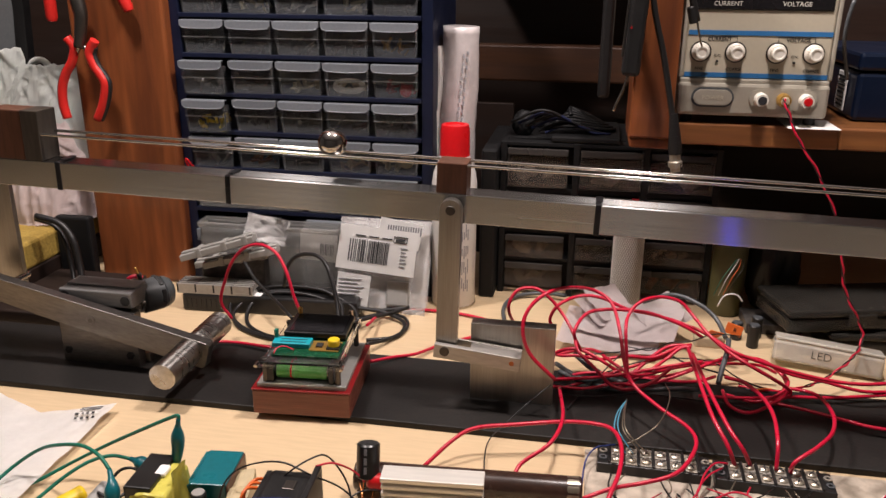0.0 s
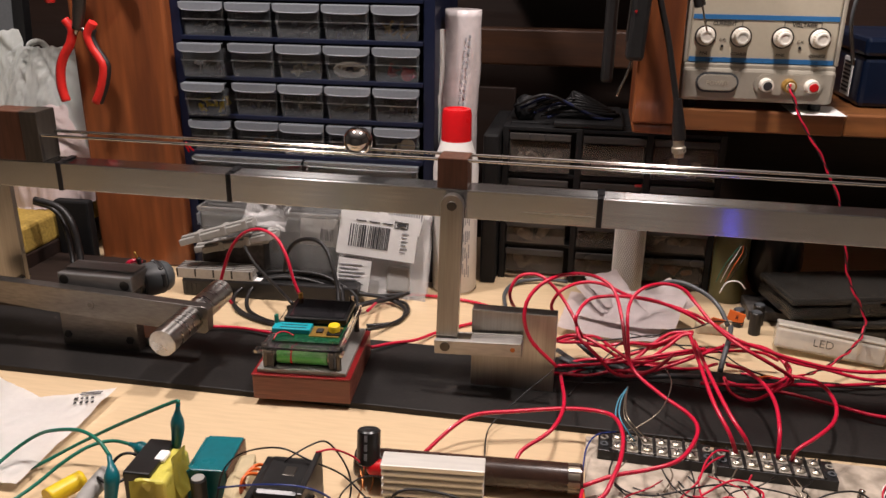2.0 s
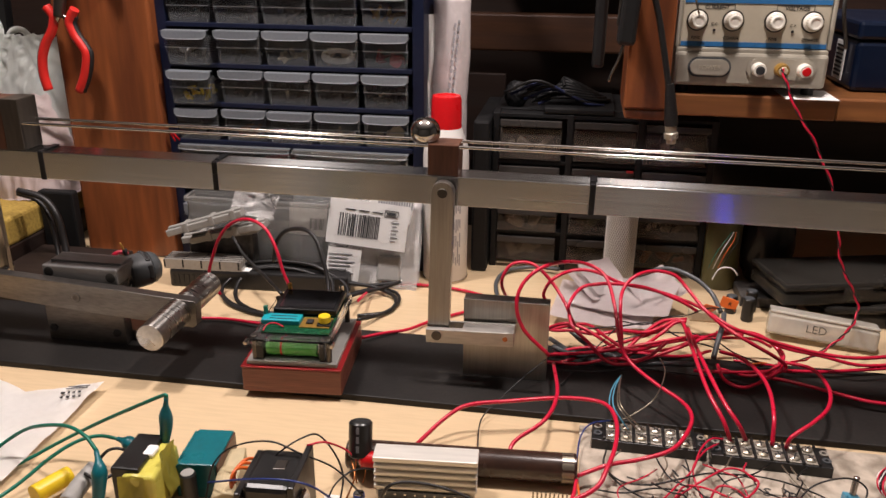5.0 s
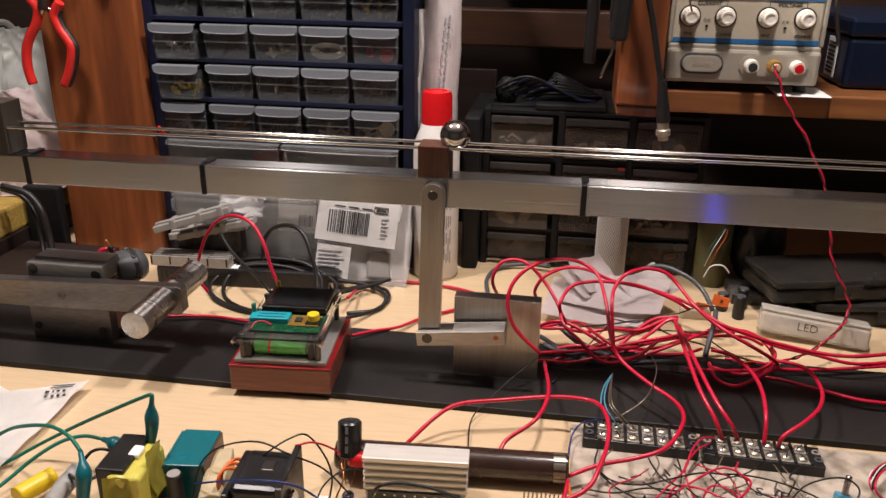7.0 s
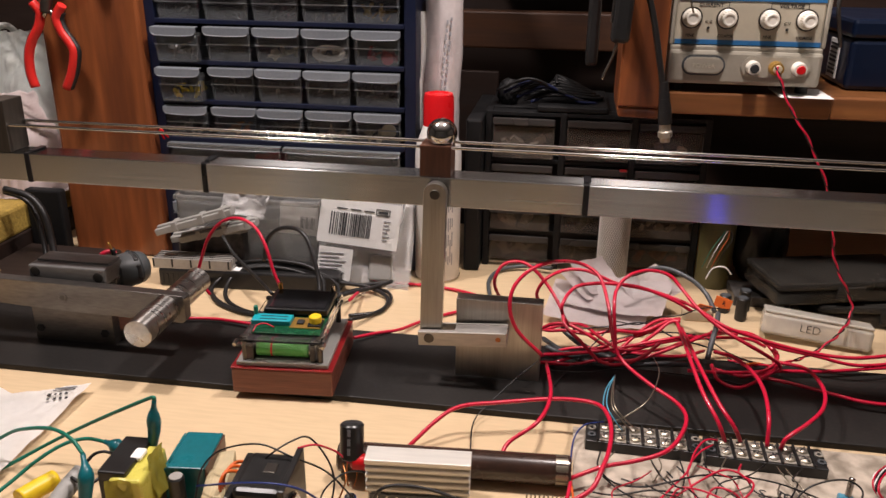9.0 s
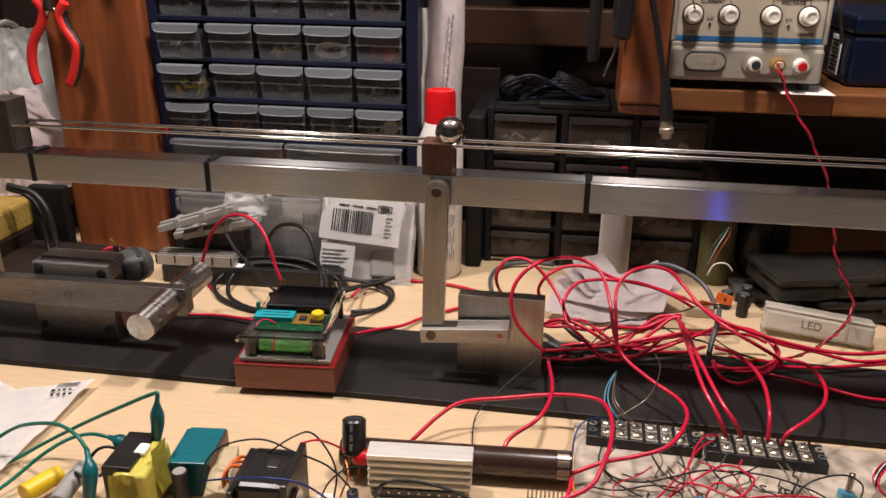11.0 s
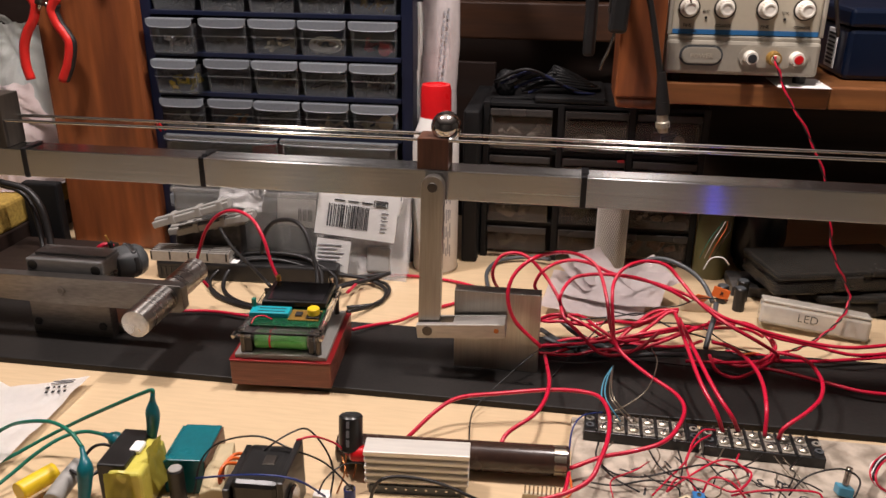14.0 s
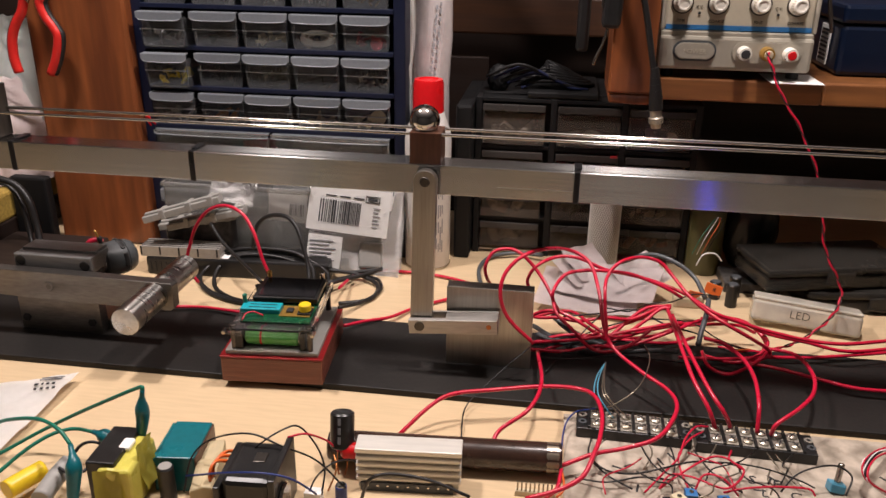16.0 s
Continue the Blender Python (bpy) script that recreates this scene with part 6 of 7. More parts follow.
thin_lead([(0.162, 0.013, 0.0140), (0.153, -0.040, 0.0300), (0.151, -0.066, 0.0300), (0.158, -0.075, 0.0220), (0.164, -0.075, 0.0140)], 0.0006, "tealwire")
thin_lead([(0.162, 0.013, 0.0140), (0.156, -0.039, 0.0300), (0.155, -0.066, 0.0300), (0.164, -0.074, 0.0220), (0.171, -0.074, 0.0140)], 0.0006, "barewire")
thin_lead([(0.162, 0.013, 0.0140), (0.157, -0.039, 0.0300), (0.157, -0.065, 0.0300), (0.167, -0.073, 0.0220), (0.176, -0.073, 0.0140)], 0.0006, "barewire")
thin_lead([(0.150, -0.064, 0.0140), (0.134, -0.072, 0.0140), (0.126, -0.088, 0.0100), (0.124, -0.118, 0.0060), (0.123, -0.134, 0.0040)], 0.0007, "bluewire")
clip_lead([(-0.168, -0.183, 0.0720), (-0.168, -0.183, 0.0750), (-0.174, -0.181, 0.0720), (-0.195, -0.178, 0.0600), (-0.234, -0.170, 0.0360), (-0.268, -0.171, 0.0160), (-0.295, -0.189, 0.0040), (-0.321, -0.224, 0.0040)], 0.0014, "greenrubber")
clip_lead([(-0.320, -0.220, 0.0060), (-0.310, -0.189, 0.0160), (-0.290, -0.182, 0.0300), (-0.267, -0.189, 0.0420), (-0.240, -0.197, 0.0500), (-0.220, -0.206, 0.0500), (-0.208, -0.213, 0.0440)], 0.0014, "greenrubber")
clip_lead([(-0.289, -0.248, 0.0040), (-0.273, -0.218, 0.0100), (-0.259, -0.196, 0.0200), (-0.246, -0.182, 0.0260), (-0.232, -0.175, 0.0280), (-0.216, -0.176, 0.0280)], 0.0014, "greenrubber")
thin_lead([(-0.213, -0.207, 0.0300), (-0.208, -0.202, 0.0360), (-0.200, -0.200, 0.0380), (-0.193, -0.196, 0.0320)], 0.0012, "rubber")
thin_lead([(-0.218, -0.216, 0.0260), (-0.209, -0.218, 0.0240), (-0.201, -0.214, 0.0240), (-0.199, -0.203, 0.0260)], 0.0012, "rubber")
thin_lead([(-0.132, -0.210, 0.0120), (-0.131, -0.196, 0.0300), (-0.118, -0.189, 0.0420), (-0.089, -0.192, 0.0520), (-0.066, -0.193, 0.0450), (-0.045, -0.185, 0.0300), (-0.024, -0.189, 0.0120)], 0.0007, "rubber")
thin_lead([(-0.096, -0.196, 0.0300), (-0.081, -0.194, 0.0460), (-0.068, -0.184, 0.0520), (-0.059, -0.176, 0.0500), (-0.047, -0.177, 0.0360), (-0.041, -0.180, 0.0200), (-0.040, -0.193, 0.0080)], 0.0007, "rubber")
thin_lead([(-0.130, -0.208, 0.0240), (-0.089, -0.232, 0.0500), (-0.061, -0.236, 0.0560), (-0.045, -0.232, 0.0500), (-0.035, -0.219, 0.0300)], 0.0008, "bluewire")
thin_lead([(-0.065, -0.184, 0.0460), (-0.054, -0.178, 0.0460), (-0.044, -0.162, 0.0300), (-0.036, -0.160, 0.0200)], 0.0008, "red")
thin_lead([(-0.100, -0.184, 0.0300), (-0.107, -0.194, 0.0360), (-0.112, -0.203, 0.0300), (-0.113, -0.200, 0.0100)], 0.0012, "orangewire")
thin_lead([(-0.101, -0.190, 0.0300), (-0.108, -0.199, 0.0360), (-0.112, -0.208, 0.0300), (-0.114, -0.200, 0.0100)], 0.0012, "orangewire")
thin_lead([(-0.101, -0.195, 0.0300), (-0.109, -0.205, 0.0360), (-0.111, -0.212, 0.0300), (-0.115, -0.201, 0.0100)], 0.0012, "orangewire")
thin_lead([(-0.049, -0.194, 0.0080), (-0.044, -0.190, 0.0200), (-0.035, -0.178, 0.0240), (-0.024, -0.168, 0.0200), (-0.018, -0.166, 0.0120)], 0.00065, "rubber")
thin_lead([(-0.040, -0.161, 0.0200), (-0.035, -0.172, 0.0140), (-0.038, -0.184, 0.0040)], 0.0007, "copper")
thin_lead([(-0.008, -0.208, 0.0200), (-0.001, -0.212, 0.0400), (0.012, -0.209, 0.0440), (0.037, -0.206, 0.0400), (0.064, -0.206, 0.0300)], 0.0012, "rubber")
thin_lead([(0.236, -0.078, 0.0160), (0.225, -0.086, 0.0200), (0.215, -0.103, 0.0200), (0.208, -0.122, 0.0160), (0.196, -0.137, 0.0120), (0.182, -0.155, 0.0080)], 0.0008, "red")
thin_lead([(0.232, -0.082, 0.0140), (0.219, -0.100, 0.0180), (0.209, -0.118, 0.0160), (0.209, -0.130, 0.0120), (0.213, -0.146, 0.0080)], 0.0008, "red")
thin_lead([(0.249, -0.104, 0.0140), (0.244, -0.121, 0.0180), (0.251, -0.134, 0.0200), (0.245, -0.148, 0.0200), (0.234, -0.155, 0.0180), (0.215, -0.146, 0.0180), (0.200, -0.143, 0.0160), (0.192, -0.152, 0.0100)], 0.0008, "red")
thin_lead([(0.193, -0.149, 0.0080), (0.205, -0.143, 0.0160), (0.229, -0.124, 0.0200), (0.242, -0.123, 0.0200), (0.251, -0.129, 0.0160)], 0.0008, "red")
thin_lead([(0.236, -0.149, 0.0100), (0.251, -0.147, 0.0140), (0.273, -0.142, 0.0140), (0.295, -0.138, 0.0120), (0.300, -0.140, 0.0080)], 0.0008, "red")
thin_lead([(0.216, -0.150, 0.0080), (0.223, -0.142, 0.0180), (0.235, -0.147, 0.0200), (0.246, -0.151, 0.0100)], 0.0008, "red")
thin_lead([(0.146, -0.103, 0.0120), (0.144, -0.123, 0.0120), (0.156, -0.134, 0.0080), (0.175, -0.138, 0.0100), (0.193, -0.135, 0.0140), (0.219, -0.122, 0.0140), (0.241, -0.118, 0.0120)], 0.0007, "rubber")
thin_lead([(0.148, -0.125, 0.0060), (0.159, -0.139, 0.0060), (0.174, -0.150, 0.0060)], 0.0007, "rubber")
thin_lead([(0.183, -0.105, 0.0120), (0.187, -0.120, 0.0120), (0.194, -0.130, 0.0100), (0.207, -0.134, 0.0080)], 0.00065, "rubber")
thin_lead([(0.205, -0.103, 0.0120), (0.206, -0.122, 0.0120), (0.203, -0.139, 0.0080)], 0.00065, "rubber")
thin_lead([(0.222, -0.105, 0.0120), (0.229, -0.130, 0.0140), (0.240, -0.142, 0.0120), (0.250, -0.144, 0.0080)], 0.00065, "rubber")
thin_lead([(0.236, -0.120, 0.0140), (0.251, -0.122, 0.0160), (0.272, -0.123, 0.0140), (0.293, -0.127, 0.0100), (0.302, -0.131, 0.0080)], 0.00065, "rubber")
thin_lead([(0.276, -0.142, 0.0100), (0.286, -0.135, 0.0200), (0.300, -0.129, 0.0240), (0.316, -0.125, 0.0240), (0.326, -0.128, 0.0180), (0.320, -0.139, 0.0100)], 0.0007, "rubber")
thin_lead([(0.275, -0.101, 0.0130), (0.281, -0.119, 0.0120), (0.290, -0.129, 0.0080)], 0.0006, "barewire")
thin_lead([(0.281, -0.102, 0.0130), (0.285, -0.113, 0.0120), (0.294, -0.133, 0.0080)], 0.0006, "barewire")
thin_lead([(0.157, -0.101, 0.0120), (0.148, -0.115, 0.0100), (0.143, -0.119, 0.0060)], 0.0006, "barewire")
thin_lead([(0.189, -0.101, 0.0120), (0.191, -0.112, 0.0100), (0.184, -0.126, 0.0060)], 0.0006, "barewire")
thin_lead([(0.240, -0.095, 0.0120), (0.232, -0.110, 0.0100), (0.220, -0.119, 0.0080)], 0.0006, "barewire")
thin_lead([(0.134, -0.144, 0.0060), (0.156, -0.148, 0.0080), (0.180, -0.141, 0.0100), (0.202, -0.138, 0.0080)], 0.00065, "rubber")
thin_lead([(0.124, -0.144, 0.0120), (0.121, -0.163, 0.0100), (0.113, -0.170, 0.0060)], 0.0015, "red")
thin_lead([(0.124, -0.144, 0.0120), (0.126, -0.162, 0.0100), (0.121, -0.168, 0.0060)], 0.0009, "orangewire")
thin_lead([(0.376, -0.069, 0.0080), (0.351, -0.097, 0.0200), (0.335, -0.119, 0.0240), (0.335, -0.128, 0.0180), (0.350, -0.130, 0.0080)], 0.0008, "red")
thin_lead([(0.375, -0.073, 0.0100), (0.351, -0.097, 0.0200), (0.336, -0.120, 0.0240), (0.336, -0.128, 0.0180), (0.351, -0.130, 0.0080)], 0.0008, "rubber")
thin_lead([(0.372, -0.078, 0.0120), (0.349, -0.100, 0.0200), (0.335, -0.118, 0.0240), (0.336, -0.130, 0.0180), (0.349, -0.130, 0.0080)], 0.0008, "whiteplastic")
thin_lead([(0.373, -0.083, 0.0140), (0.352, -0.102, 0.0200), (0.337, -0.124, 0.0240), (0.337, -0.132, 0.0180), (0.353, -0.130, 0.0080)], 0.0008, "red")
thin_lead([(0.372, -0.082, 0.0160), (0.353, -0.098, 0.0200), (0.336, -0.123, 0.0240), (0.336, -0.129, 0.0180), (0.352, -0.130, 0.0080)], 0.0008, "rubber")
thin_lead([(0.370, -0.086, 0.0180), (0.352, -0.098, 0.0200), (0.336, -0.121, 0.0240), (0.336, -0.129, 0.0180), (0.351, -0.130, 0.0080)], 0.0008, "whiteplastic")
thin_lead([(0.367, -0.087, 0.0200), (0.351, -0.097, 0.0200), (0.335, -0.119, 0.0240), (0.335, -0.128, 0.0180), (0.350, -0.130, 0.0080)], 0.0008, "red")
thin_lead([(0.178, -0.135, 0.0100), (0.188, -0.157, 0.0200), (0.200, -0.149, 0.0120), (0.201, -0.157, 0.0060)], 0.0006, "rubber")
thin_lead([(0.252, -0.121, 0.0100), (0.253, -0.139, 0.0160), (0.270, -0.142, 0.0120), (0.276, -0.146, 0.0060)], 0.0006, "rubber")
thin_lead([(0.218, -0.106, 0.0100), (0.231, -0.128, 0.0200), (0.241, -0.123, 0.0120), (0.247, -0.139, 0.0060)], 0.0006, "red")
thin_lead([(0.274, -0.118, 0.0100), (0.267, -0.139, 0.0170), (0.271, -0.139, 0.0120), (0.270, -0.141, 0.0060)], 0.0006, "barewire")
thin_lead([(0.268, -0.096, 0.0100), (0.251, -0.121, 0.0170), (0.232, -0.126, 0.0120), (0.227, -0.133, 0.0060)], 0.0006, "rubber")
thin_lead([(0.295, -0.096, 0.0100), (0.279, -0.126, 0.0210), (0.286, -0.118, 0.0120), (0.281, -0.126, 0.0060)], 0.0006, "rubber")
thin_lead([(0.194, -0.123, 0.0100), (0.197, -0.147, 0.0200), (0.208, -0.139, 0.0120), (0.222, -0.152, 0.0060)], 0.0006, "rubber")
thin_lead([(0.183, -0.118, 0.0100), (0.169, -0.150, 0.0240), (0.154, -0.148, 0.0120), (0.155, -0.159, 0.0060)], 0.0006, "red")
thin_lead([(0.252, -0.124, 0.0100), (0.228, -0.156, 0.0230), (0.227, -0.153, 0.0120), (0.211, -0.158, 0.0060)], 0.0006, "barewire")
thin_lead([(0.123, 0.065, 0.0300), (0.163, 0.072, 0.0340), (0.191, 0.079, 0.0360), (0.216, 0.057, 0.0340), (0.244, 0.060, 0.0260), (0.278, 0.060, 0.0160), (0.309, 0.066, 0.0080)], 0.0008, "rubber")
thin_lead([(0.098, 0.042, 0.0100), (0.130, 0.028, 0.0120), (0.163, 0.042, 0.0180), (0.187, 0.043, 0.0200), (0.202, 0.040, 0.0120)], 0.0007, "rubber")
red_wire([(0.096, 0.081, 0.0200), (0.129, 0.082, 0.0280), (0.150, 0.051, 0.0300), (0.171, 0.039, 0.0260), (0.205, 0.060, 0.0260), (0.256, 0.082, 0.0280), (0.287, 0.087, 0.0300), (0.308, 0.059, 0.0260), (0.300, 0.044, 0.0180), (0.277, 0.035, 0.0120), (0.254, 0.051, 0.0080)], 0.0016, "red")
red_wire([(0.101, 0.032, 0.0080), (0.130, 0.045, 0.0140), (0.163, 0.060, 0.0220), (0.194, 0.072, 0.0300), (0.213, 0.086, 0.0360)], 0.0016, "red")
red_wire([(0.164, 0.056, 0.0140), (0.207, 0.066, 0.0160), (0.238, 0.081, 0.0220), (0.286, 0.091, 0.0220), (0.307, 0.093, 0.0140)], 0.0016, "red")
thin_lead([(0.140, 0.063, 0.0120), (0.173, 0.074, 0.0220), (0.207, 0.082, 0.0260), (0.245, 0.084, 0.0240), (0.268, 0.071, 0.0160), (0.297, 0.064, 0.0080)], 0.0007, "rubber")
red_wire([(0.094, 0.048, 0.0080), (0.124, 0.054, 0.0160), (0.155, 0.057, 0.0160), (0.188, 0.057, 0.0140), (0.225, 0.063, 0.0120), (0.249, 0.082, 0.0100)], 0.0016, "red")
thin_lead([(0.104, 0.021, 0.0090), (0.136, 0.021, 0.0100), (0.175, 0.031, 0.0120), (0.210, 0.029, 0.0120), (0.250, 0.029, 0.0100), (0.275, 0.025, 0.0080)], 0.0008, "rubber")
grey_cable([(0.099, 0.052, 0.0160), (0.121, 0.042, 0.0140), (0.145, 0.051, 0.0140), (0.164, 0.048, 0.0100)], 0.0026, "greycable")
thin_lead([(0.264, 0.200, 0.0360), (0.270, 0.200, 0.0490), (0.282, 0.200, 0.0510), (0.290, 0.200, 0.0430)], 0.0008, "whiteplastic")
thin_lead([(0.262, 0.220, 0.0410), (0.268, 0.215, 0.0630), (0.277, 0.225, 0.0730), (0.284, 0.230, 0.0820)], 0.00045, "greenrubber")
thin_lead([(0.267, 0.220, 0.0410), (0.273, 0.215, 0.0640), (0.281, 0.225, 0.0740), (0.286, 0.230, 0.0820)], 0.00045, "whiteplastic")
thin_lead([(0.272, 0.220, 0.0420), (0.278, 0.215, 0.0640), (0.286, 0.225, 0.0740), (0.288, 0.230, 0.0820)], 0.00045, "orangewire")
thin_lead([(0.276, 0.220, 0.0420), (0.283, 0.215, 0.0650), (0.291, 0.225, 0.0740), (0.289, 0.230, 0.0820)], 0.00045, "rubber")
twisted_pair([(0.296, 0.175, 0.2670), (0.301, 0.170, 0.2540), (0.313, 0.165, 0.2290), (0.329, 0.160, 0.2060), (0.349, 0.155, 0.1700), (0.361, 0.150, 0.1390), (0.367, 0.147, 0.1080), (0.372, 0.145, 0.0860), (0.383, 0.140, 0.0650), (0.393, 0.138, 0.0450), (0.388, 0.125, 0.0320), (0.368, 0.093, 0.0300), (0.350, 0.079, 0.0220), (0.330, 0.065, 0.0180), (0.305, 0.053, 0.0160), (0.279, 0.049, 0.0160), (0.265, 0.054, 0.0180)])
black_cable([(-0.534, 0.170, 0.1000), (-0.504, 0.170, 0.0930), (-0.486, 0.165, 0.0760), (-0.478, 0.160, 0.0470), (-0.470, 0.150, 0.0200)], 0.004, "rubber")
black_cable([(-0.543, 0.180, 0.0930), (-0.519, 0.180, 0.0860), (-0.503, 0.175, 0.0680), (-0.492, 0.165, 0.0370), (-0.481, 0.150, 0.0160)], 0.003, "rubber")
black_cable([(0.349, 0.190, 0.3580), (0.346, 0.190, 0.3380), (0.348, 0.195, 0.3170), (0.360, 0.210, 0.2830)], 0.002, "greycable")
# strands build up the black bags; navy ones paint their blue highlights
black_cable([(0.022, 0.300, 0.2130), (0.058, 0.290, 0.2290), (0.091, 0.300, 0.2160), (0.119, 0.310, 0.1990)], 0.0018, "darkcloth")
black_cable([(0.030, 0.300, 0.2110), (0.065, 0.294, 0.2260), (0.097, 0.300, 0.2130), (0.123, 0.310, 0.2000)], 0.0018, "navyglint")
black_cable([(0.038, 0.300, 0.2080), (0.071, 0.298, 0.2220), (0.102, 0.300, 0.2110), (0.126, 0.310, 0.2000)], 0.0018, "darkcloth")
black_cable([(0.046, 0.300, 0.2060), (0.078, 0.302, 0.2180), (0.108, 0.300, 0.2080), (0.130, 0.310, 0.2000)], 0.0018, "navyglint")
black_cable([(0.054, 0.300, 0.2030), (0.085, 0.306, 0.2140), (0.113, 0.300, 0.2060), (0.134, 0.310, 0.2000)], 0.0018, "darkcloth")
black_cable([(0.062, 0.300, 0.2010), (0.091, 0.310, 0.2110), (0.118, 0.300, 0.2030), (0.138, 0.310, 0.2000)], 0.0018, "navyglint")
PLIER_L = [(-0.486, 0.215, 0.3050), (-0.480, 0.215, 0.2970), (-0.479, 0.215, 0.2910), (-0.484, 0.215, 0.2780), (-0.494, 0.215, 0.2640), (-0.501, 0.215, 0.2480), (-0.503, 0.215, 0.2280), (-0.500, 0.215, 0.2110)]
PLIER_R = [(-0.451, 0.215, 0.3030), (-0.457, 0.215, 0.2950), (-0.460, 0.215, 0.2870), (-0.456, 0.215, 0.2740), (-0.449, 0.215, 0.2630), (-0.445, 0.215, 0.2520), (-0.451, 0.215, 0.2300), (-0.461, 0.215, 0.2110)]
HEAD = [(-0.466, 0.213, 0.3500), (-0.463, 0.213, 0.3320), (-0.466, 0.213, 0.3140), (-0.471, 0.213, 0.2950)]
YELLOW_PLUG = [(-0.250, -0.230, 0.0140), (-0.245, -0.218, 0.0140), (-0.239, -0.205, 0.0140)]
GREY_PLUG = [(-0.220, -0.237, 0.0160), (-0.221, -0.219, 0.0180), (-0.218, -0.204, 0.0220)]
BOOT = [(-0.168, -0.183, 0.0730), (-0.170, -0.183, 0.0610), (-0.171, -0.183, 0.0490), (-0.174, -0.183, 0.0350)]
BOOT2 = [(-0.206, -0.216, 0.0460), (-0.200, -0.224, 0.0400), (-0.199, -0.228, 0.0300), (-0.200, -0.232, 0.0140)]
BOOT3 = [(-0.216, -0.176, 0.0280), (-0.207, -0.177, 0.0260), (-0.201, -0.180, 0.0240)]
TAGS = [(0.268, 0.120, 0.0440), (0.247, 0.108, 0.0430), (0.286, 0.052, 0.0160)]

pl = thing("pliers", "long-nose pliers with red and black grips hanging from the post", "pliers", m=pose(-0.004, 0, 0))
part("grip", tube(PLIER_L, 0.0052, seg=12), "grip", pl, "red rubber grip")
part("grip", tube(PLIER_R, 0.0052, seg=12), "grip", pl, "red rubber grip")
part("grip_edge", tube([(x - 0.0034, y + 0.002, z) for x, y, z in PLIER_L[1:]], 0.0040, seg=10), "rubber", pl, "black outer grip edge")
part("grip_edge", tube([(x + 0.0034, y + 0.002, z) for x, y, z in PLIER_R[1:]], 0.0040, seg=10), "rubber", pl, "black outer grip edge")
part("jaw", tube(HEAD, 0.0085, seg=10, taper=0.7), "screw", pl, "dark steel jaws")
part("handle_steel", tube([(-0.468, 0.214, 0.300), (-0.474, 0.215, 0.293), (-0.480, 0.216, 0.285)], 0.003, n=3), "steel", pl)
part("handle_steel", tube([(-0.470, 0.214, 0.300), (-0.464, 0.215, 0.293), (-0.459, 0.216, 0.285)], 0.003, n=3), "steel", pl)
for x, z, a in ((-0.5105, 0.322, 0), (-0.411, 0.335, 24)):
    t2 = thing("hanging_cutters", "red grips of cutters hanging from the post", "cutters", "hanging tools", m=pose(x, 0.222, z, 0, -a, 0))
    part("grip", lathe([(0, 0), (0.005, 0.001), (0.0068, 0.006), (0.0068, 0.06), (0, 0.06)], 16), "grip", t2)
    part("steel", rodbm(0.004, 0.06, 0.12, "z", 0, 12), "steel", t2)
solo("tool_rail", bx(-0.56, -0.39, 0.2145, 0.2345, 0.435, 0.45, 0.002), "steel", "steel tool rail fixed to the post", "tool rail")


def boot(pts, mat, label, r=0.0046):
    line = smooth_line(pts, 5)
    bo = tube(line, r, n=1, seg=14)
    n = len(line)
    bo.verts.ensure_lookup_table()
    for k, v in enumerate(bo.verts):
        c = line[min(k // 14, n - 1)]
        u = min(k // 14, n - 1) / (n - 1)
        s = min(1.0, max(0.0, (u - 0.10) / 0.38))
        v.co = c + (v.co - c) * (0.34 + 0.66 * s * s * (3 - 2 * s) - 0.30 * max(0.0, u - 0.55) / 0.45)
    return solo("clip_boot", bo, mat, label, "clip boot", "clip boots")


boot(BOOT, "teal", "teal rubber boot of a crocodile clip", 0.0050)
boot(BOOT2, "teal", "teal rubber boot of a crocodile clip", 0.0053)
boot(BOOT3, "teal", "teal rubber boot of a crocodile clip", 0.0055)
solo("yellow_plug", tube(YELLOW_PLUG, 0.0068, seg=16), "yellow", "yellow plastic banana plug lying on the bench", "plug")
solo("grey_plug", tube(GREY_PLUG, 0.0065, seg=16), "greyplastic", "translucent grey plug lying on the bench", "plug")
for k, (x, y, z) in enumerate(TAGS):
    tag = solo("orange_tag", bx(-0.008, 0.008, -0.0006, 0.0006, -0.005, 0.006, 0.0004), "orange", "small orange flag tag on a wire", "tag", "orange tags", m=pose(x, y, z, (-8, 40, 60)[k], (12, 20, 20)[k], (-14, 25, 50)[k]))
    if k == 0:
        words("R", 0.0055, "ink", tag, pose(0.001, -0.0009, 0.0005, 90, 0, 0))
solo("red_hook", tube([(-0.368, 0.244, 0.150), (-0.369, 0.238, 0.160), (-0.366, 0.236, 0.163), (-0.363, 0.238, 0.157), (-0.362, 0.244, 0.152)], 0.0013, n=4), "redcap", "small red plastic hook hanging on the cabinet", "hook")


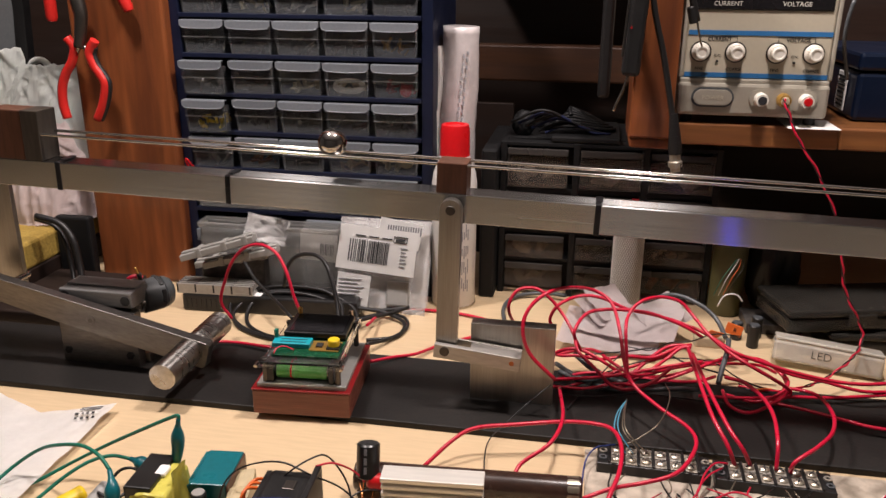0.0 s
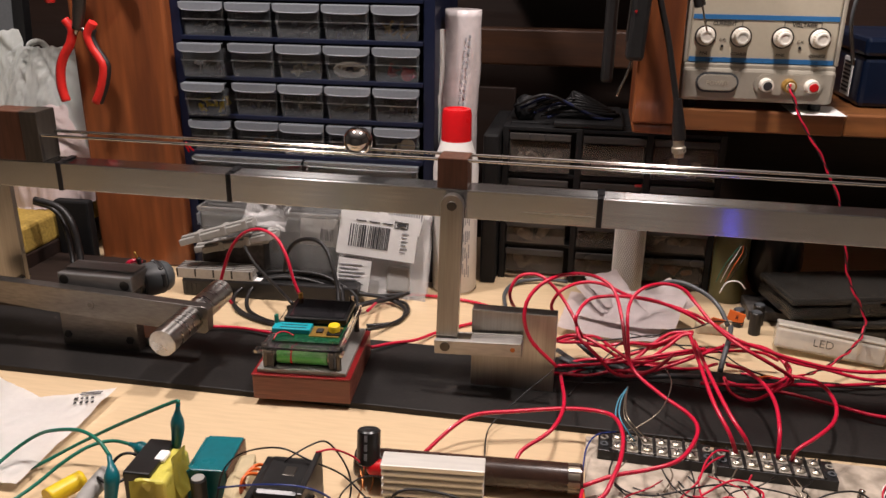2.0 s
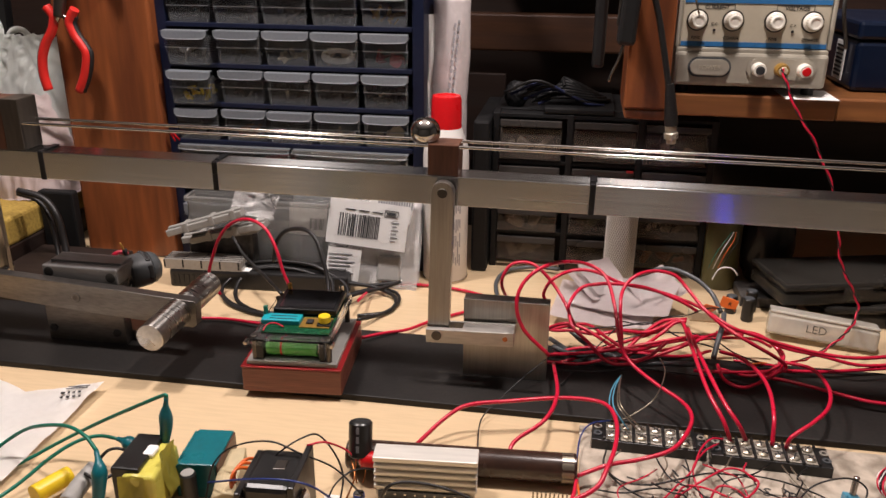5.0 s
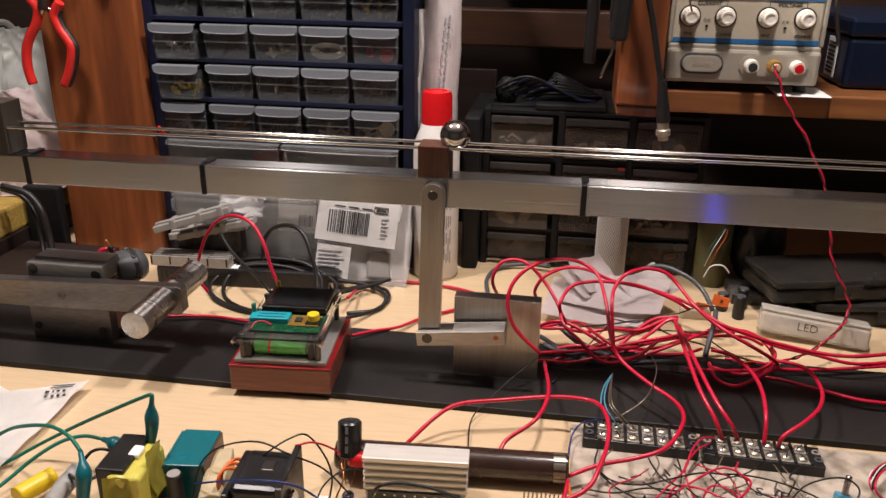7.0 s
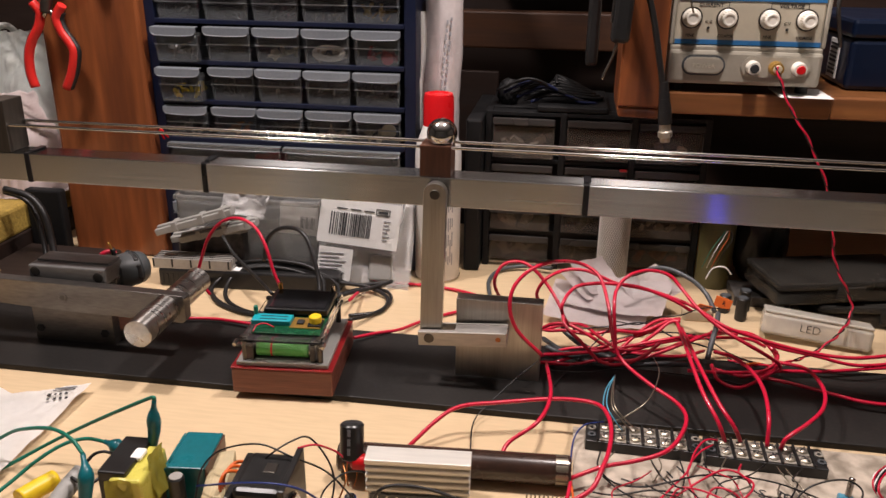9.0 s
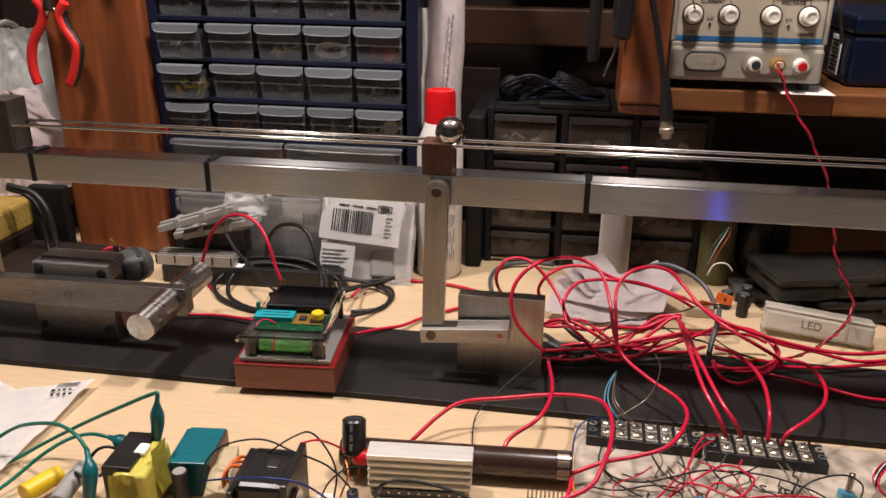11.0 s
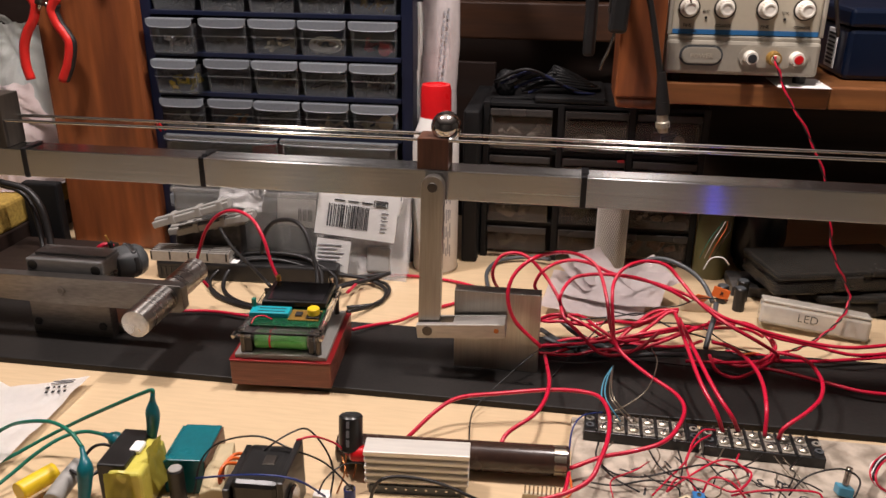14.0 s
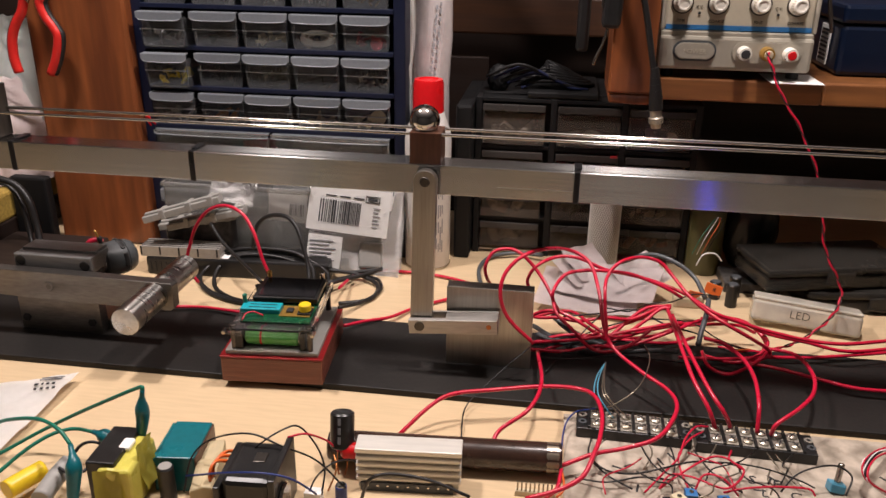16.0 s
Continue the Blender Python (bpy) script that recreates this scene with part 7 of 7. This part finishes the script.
# ---------------------------------------------------------------- what moves
def motions():
    tilt_t = np.array([0, 0.5, 1.0, 1.5, 2.0, 2.5, 3.0, 3.5, 4.0, 4.6, 5.3, 5.9, 6.5, 7.0, 7.5, 8.0, 8.5, 9.0, 9.8, 10.6, 11.5, 12.0, 12.5, 13.5, 14.5, 15.0, 16.0])
    tilt_v = np.array([1.48, 2.24, 2.21, 1.80, 0.32, -1.18, -1.92, -1.28, -0.25, 0.30, 0.42, 0.08, -0.15, -0.17, -0.22, -0.05, 0.10, 0.17, 0.10, -0.02, 0.04, 0.06, -0.02, -0.02, 0.05, 0.07, 0.12])
    ball_t = np.array([0, 0.2, 0.4, 0.6, 0.8, 1.0, 1.2, 1.4, 1.6, 1.8, 2.0, 2.2, 2.4, 2.6, 2.8, 3.0, 3.2, 3.4, 3.6, 3.8, 4.0, 4.2, 4.7, 5.3, 5.8, 6.3, 6.5, 7.0, 7.5, 8.0, 8.5, 9.0, 9.6, 10.4, 11.5, 12.0, 12.5, 13.0, 13.5, 14.0, 14.5, 15.0, 15.5, 16.0])
    ball_v = np.array([-109, -139, -164, -178, -185, -185, -180, -167, -143, -115, -86, -53, -25, 1, 19, 34, 39, 40, 36, 29, 20, 8, -12, -19, -10, 5, 10, 16, 17, 14, 7, 3, 1, 4, 13, 16, 17, 15.5, 13, 9, 5, 1, -2, -3]) / 1000

    def spline(ts, vs, t):
        """A smooth line through the values."""
        k = int(np.clip(np.searchsorted(ts, t, side="right") - 1, 0, len(ts) - 2))
        slope = np.gradient(vs, ts)
        h = ts[k + 1] - ts[k]
        u = (t - ts[k]) / h
        return ((2 * u ** 3 - 3 * u ** 2 + 1) * vs[k] + (u ** 3 - 2 * u ** 2 + u) * h * slope[k]
                + (-2 * u ** 3 + 3 * u ** 2) * vs[k + 1] + (u ** 3 - u ** 2) * h * slope[k + 1])

    rows = {k: [] for k in ("beam", "ball", "link", "arm", "lever", "drop")}
    for step in range(0, 161):
        t = step / 10
        th = spline(tilt_t, tilt_v, t)
        turn = pose(XR, YB, ZB, 0, th, 0)
        bpos = spline(ball_t, ball_v, t)
        at = turn @ Vector((bl(bpos), 0.0, 0.0375 + 0.0092))
        pin = turn @ Vector((bl(0.0015), 0, 0.0015))
        # the crank's end lies on its circle and at the link's length below the beam's pin
        dx, dz = pin.x - AX, pin.z - AZ
        d = math.hypot(dx, dz)
        a = (ARM ** 2 - LINK ** 2 + d ** 2) / (2 * d)
        h = math.sqrt(max(0.0, ARM ** 2 - a ** 2))
        ex, ez = AX + a * dx / d - h * dz / d, AZ + a * dz / d + h * dx / d
        link_turn = math.degrees(math.atan2(pin.x - ex, pin.z - ez))
        arm_turn = math.degrees(math.atan2(ez - AZ, AX - ex))
        phi = 0.3 - 9.3 * th
        left = turn @ Vector((bl(-0.443), 0, 0))
        rows["beam"].append((t, turn))
        rows["ball"].append((t, Matrix.Translation(at) @ Matrix.Rotation(bpos / 0.0113, 4, "Y")))
        rows["link"].append((t, pose(pin.x, -0.0075, pin.z, 0, link_turn, 0)))
        rows["arm"].append((t, pose(AX, -0.012, AZ, 0, arm_turn, 0)))
        rows["lever"].append((t, pose(LX, 0.0, LZ, 0, -phi, 0)))
        rows["drop"].append((t, pose(-0.443, 0.029, left.z, 0, 0, 0)))
    for ob, key in ((beam, "beam"), (ball, "ball"), (link, "link"), (arm, "arm"), (lever, "lever"), (drop, "drop")):
        walk(ob, rows[key])


motions()
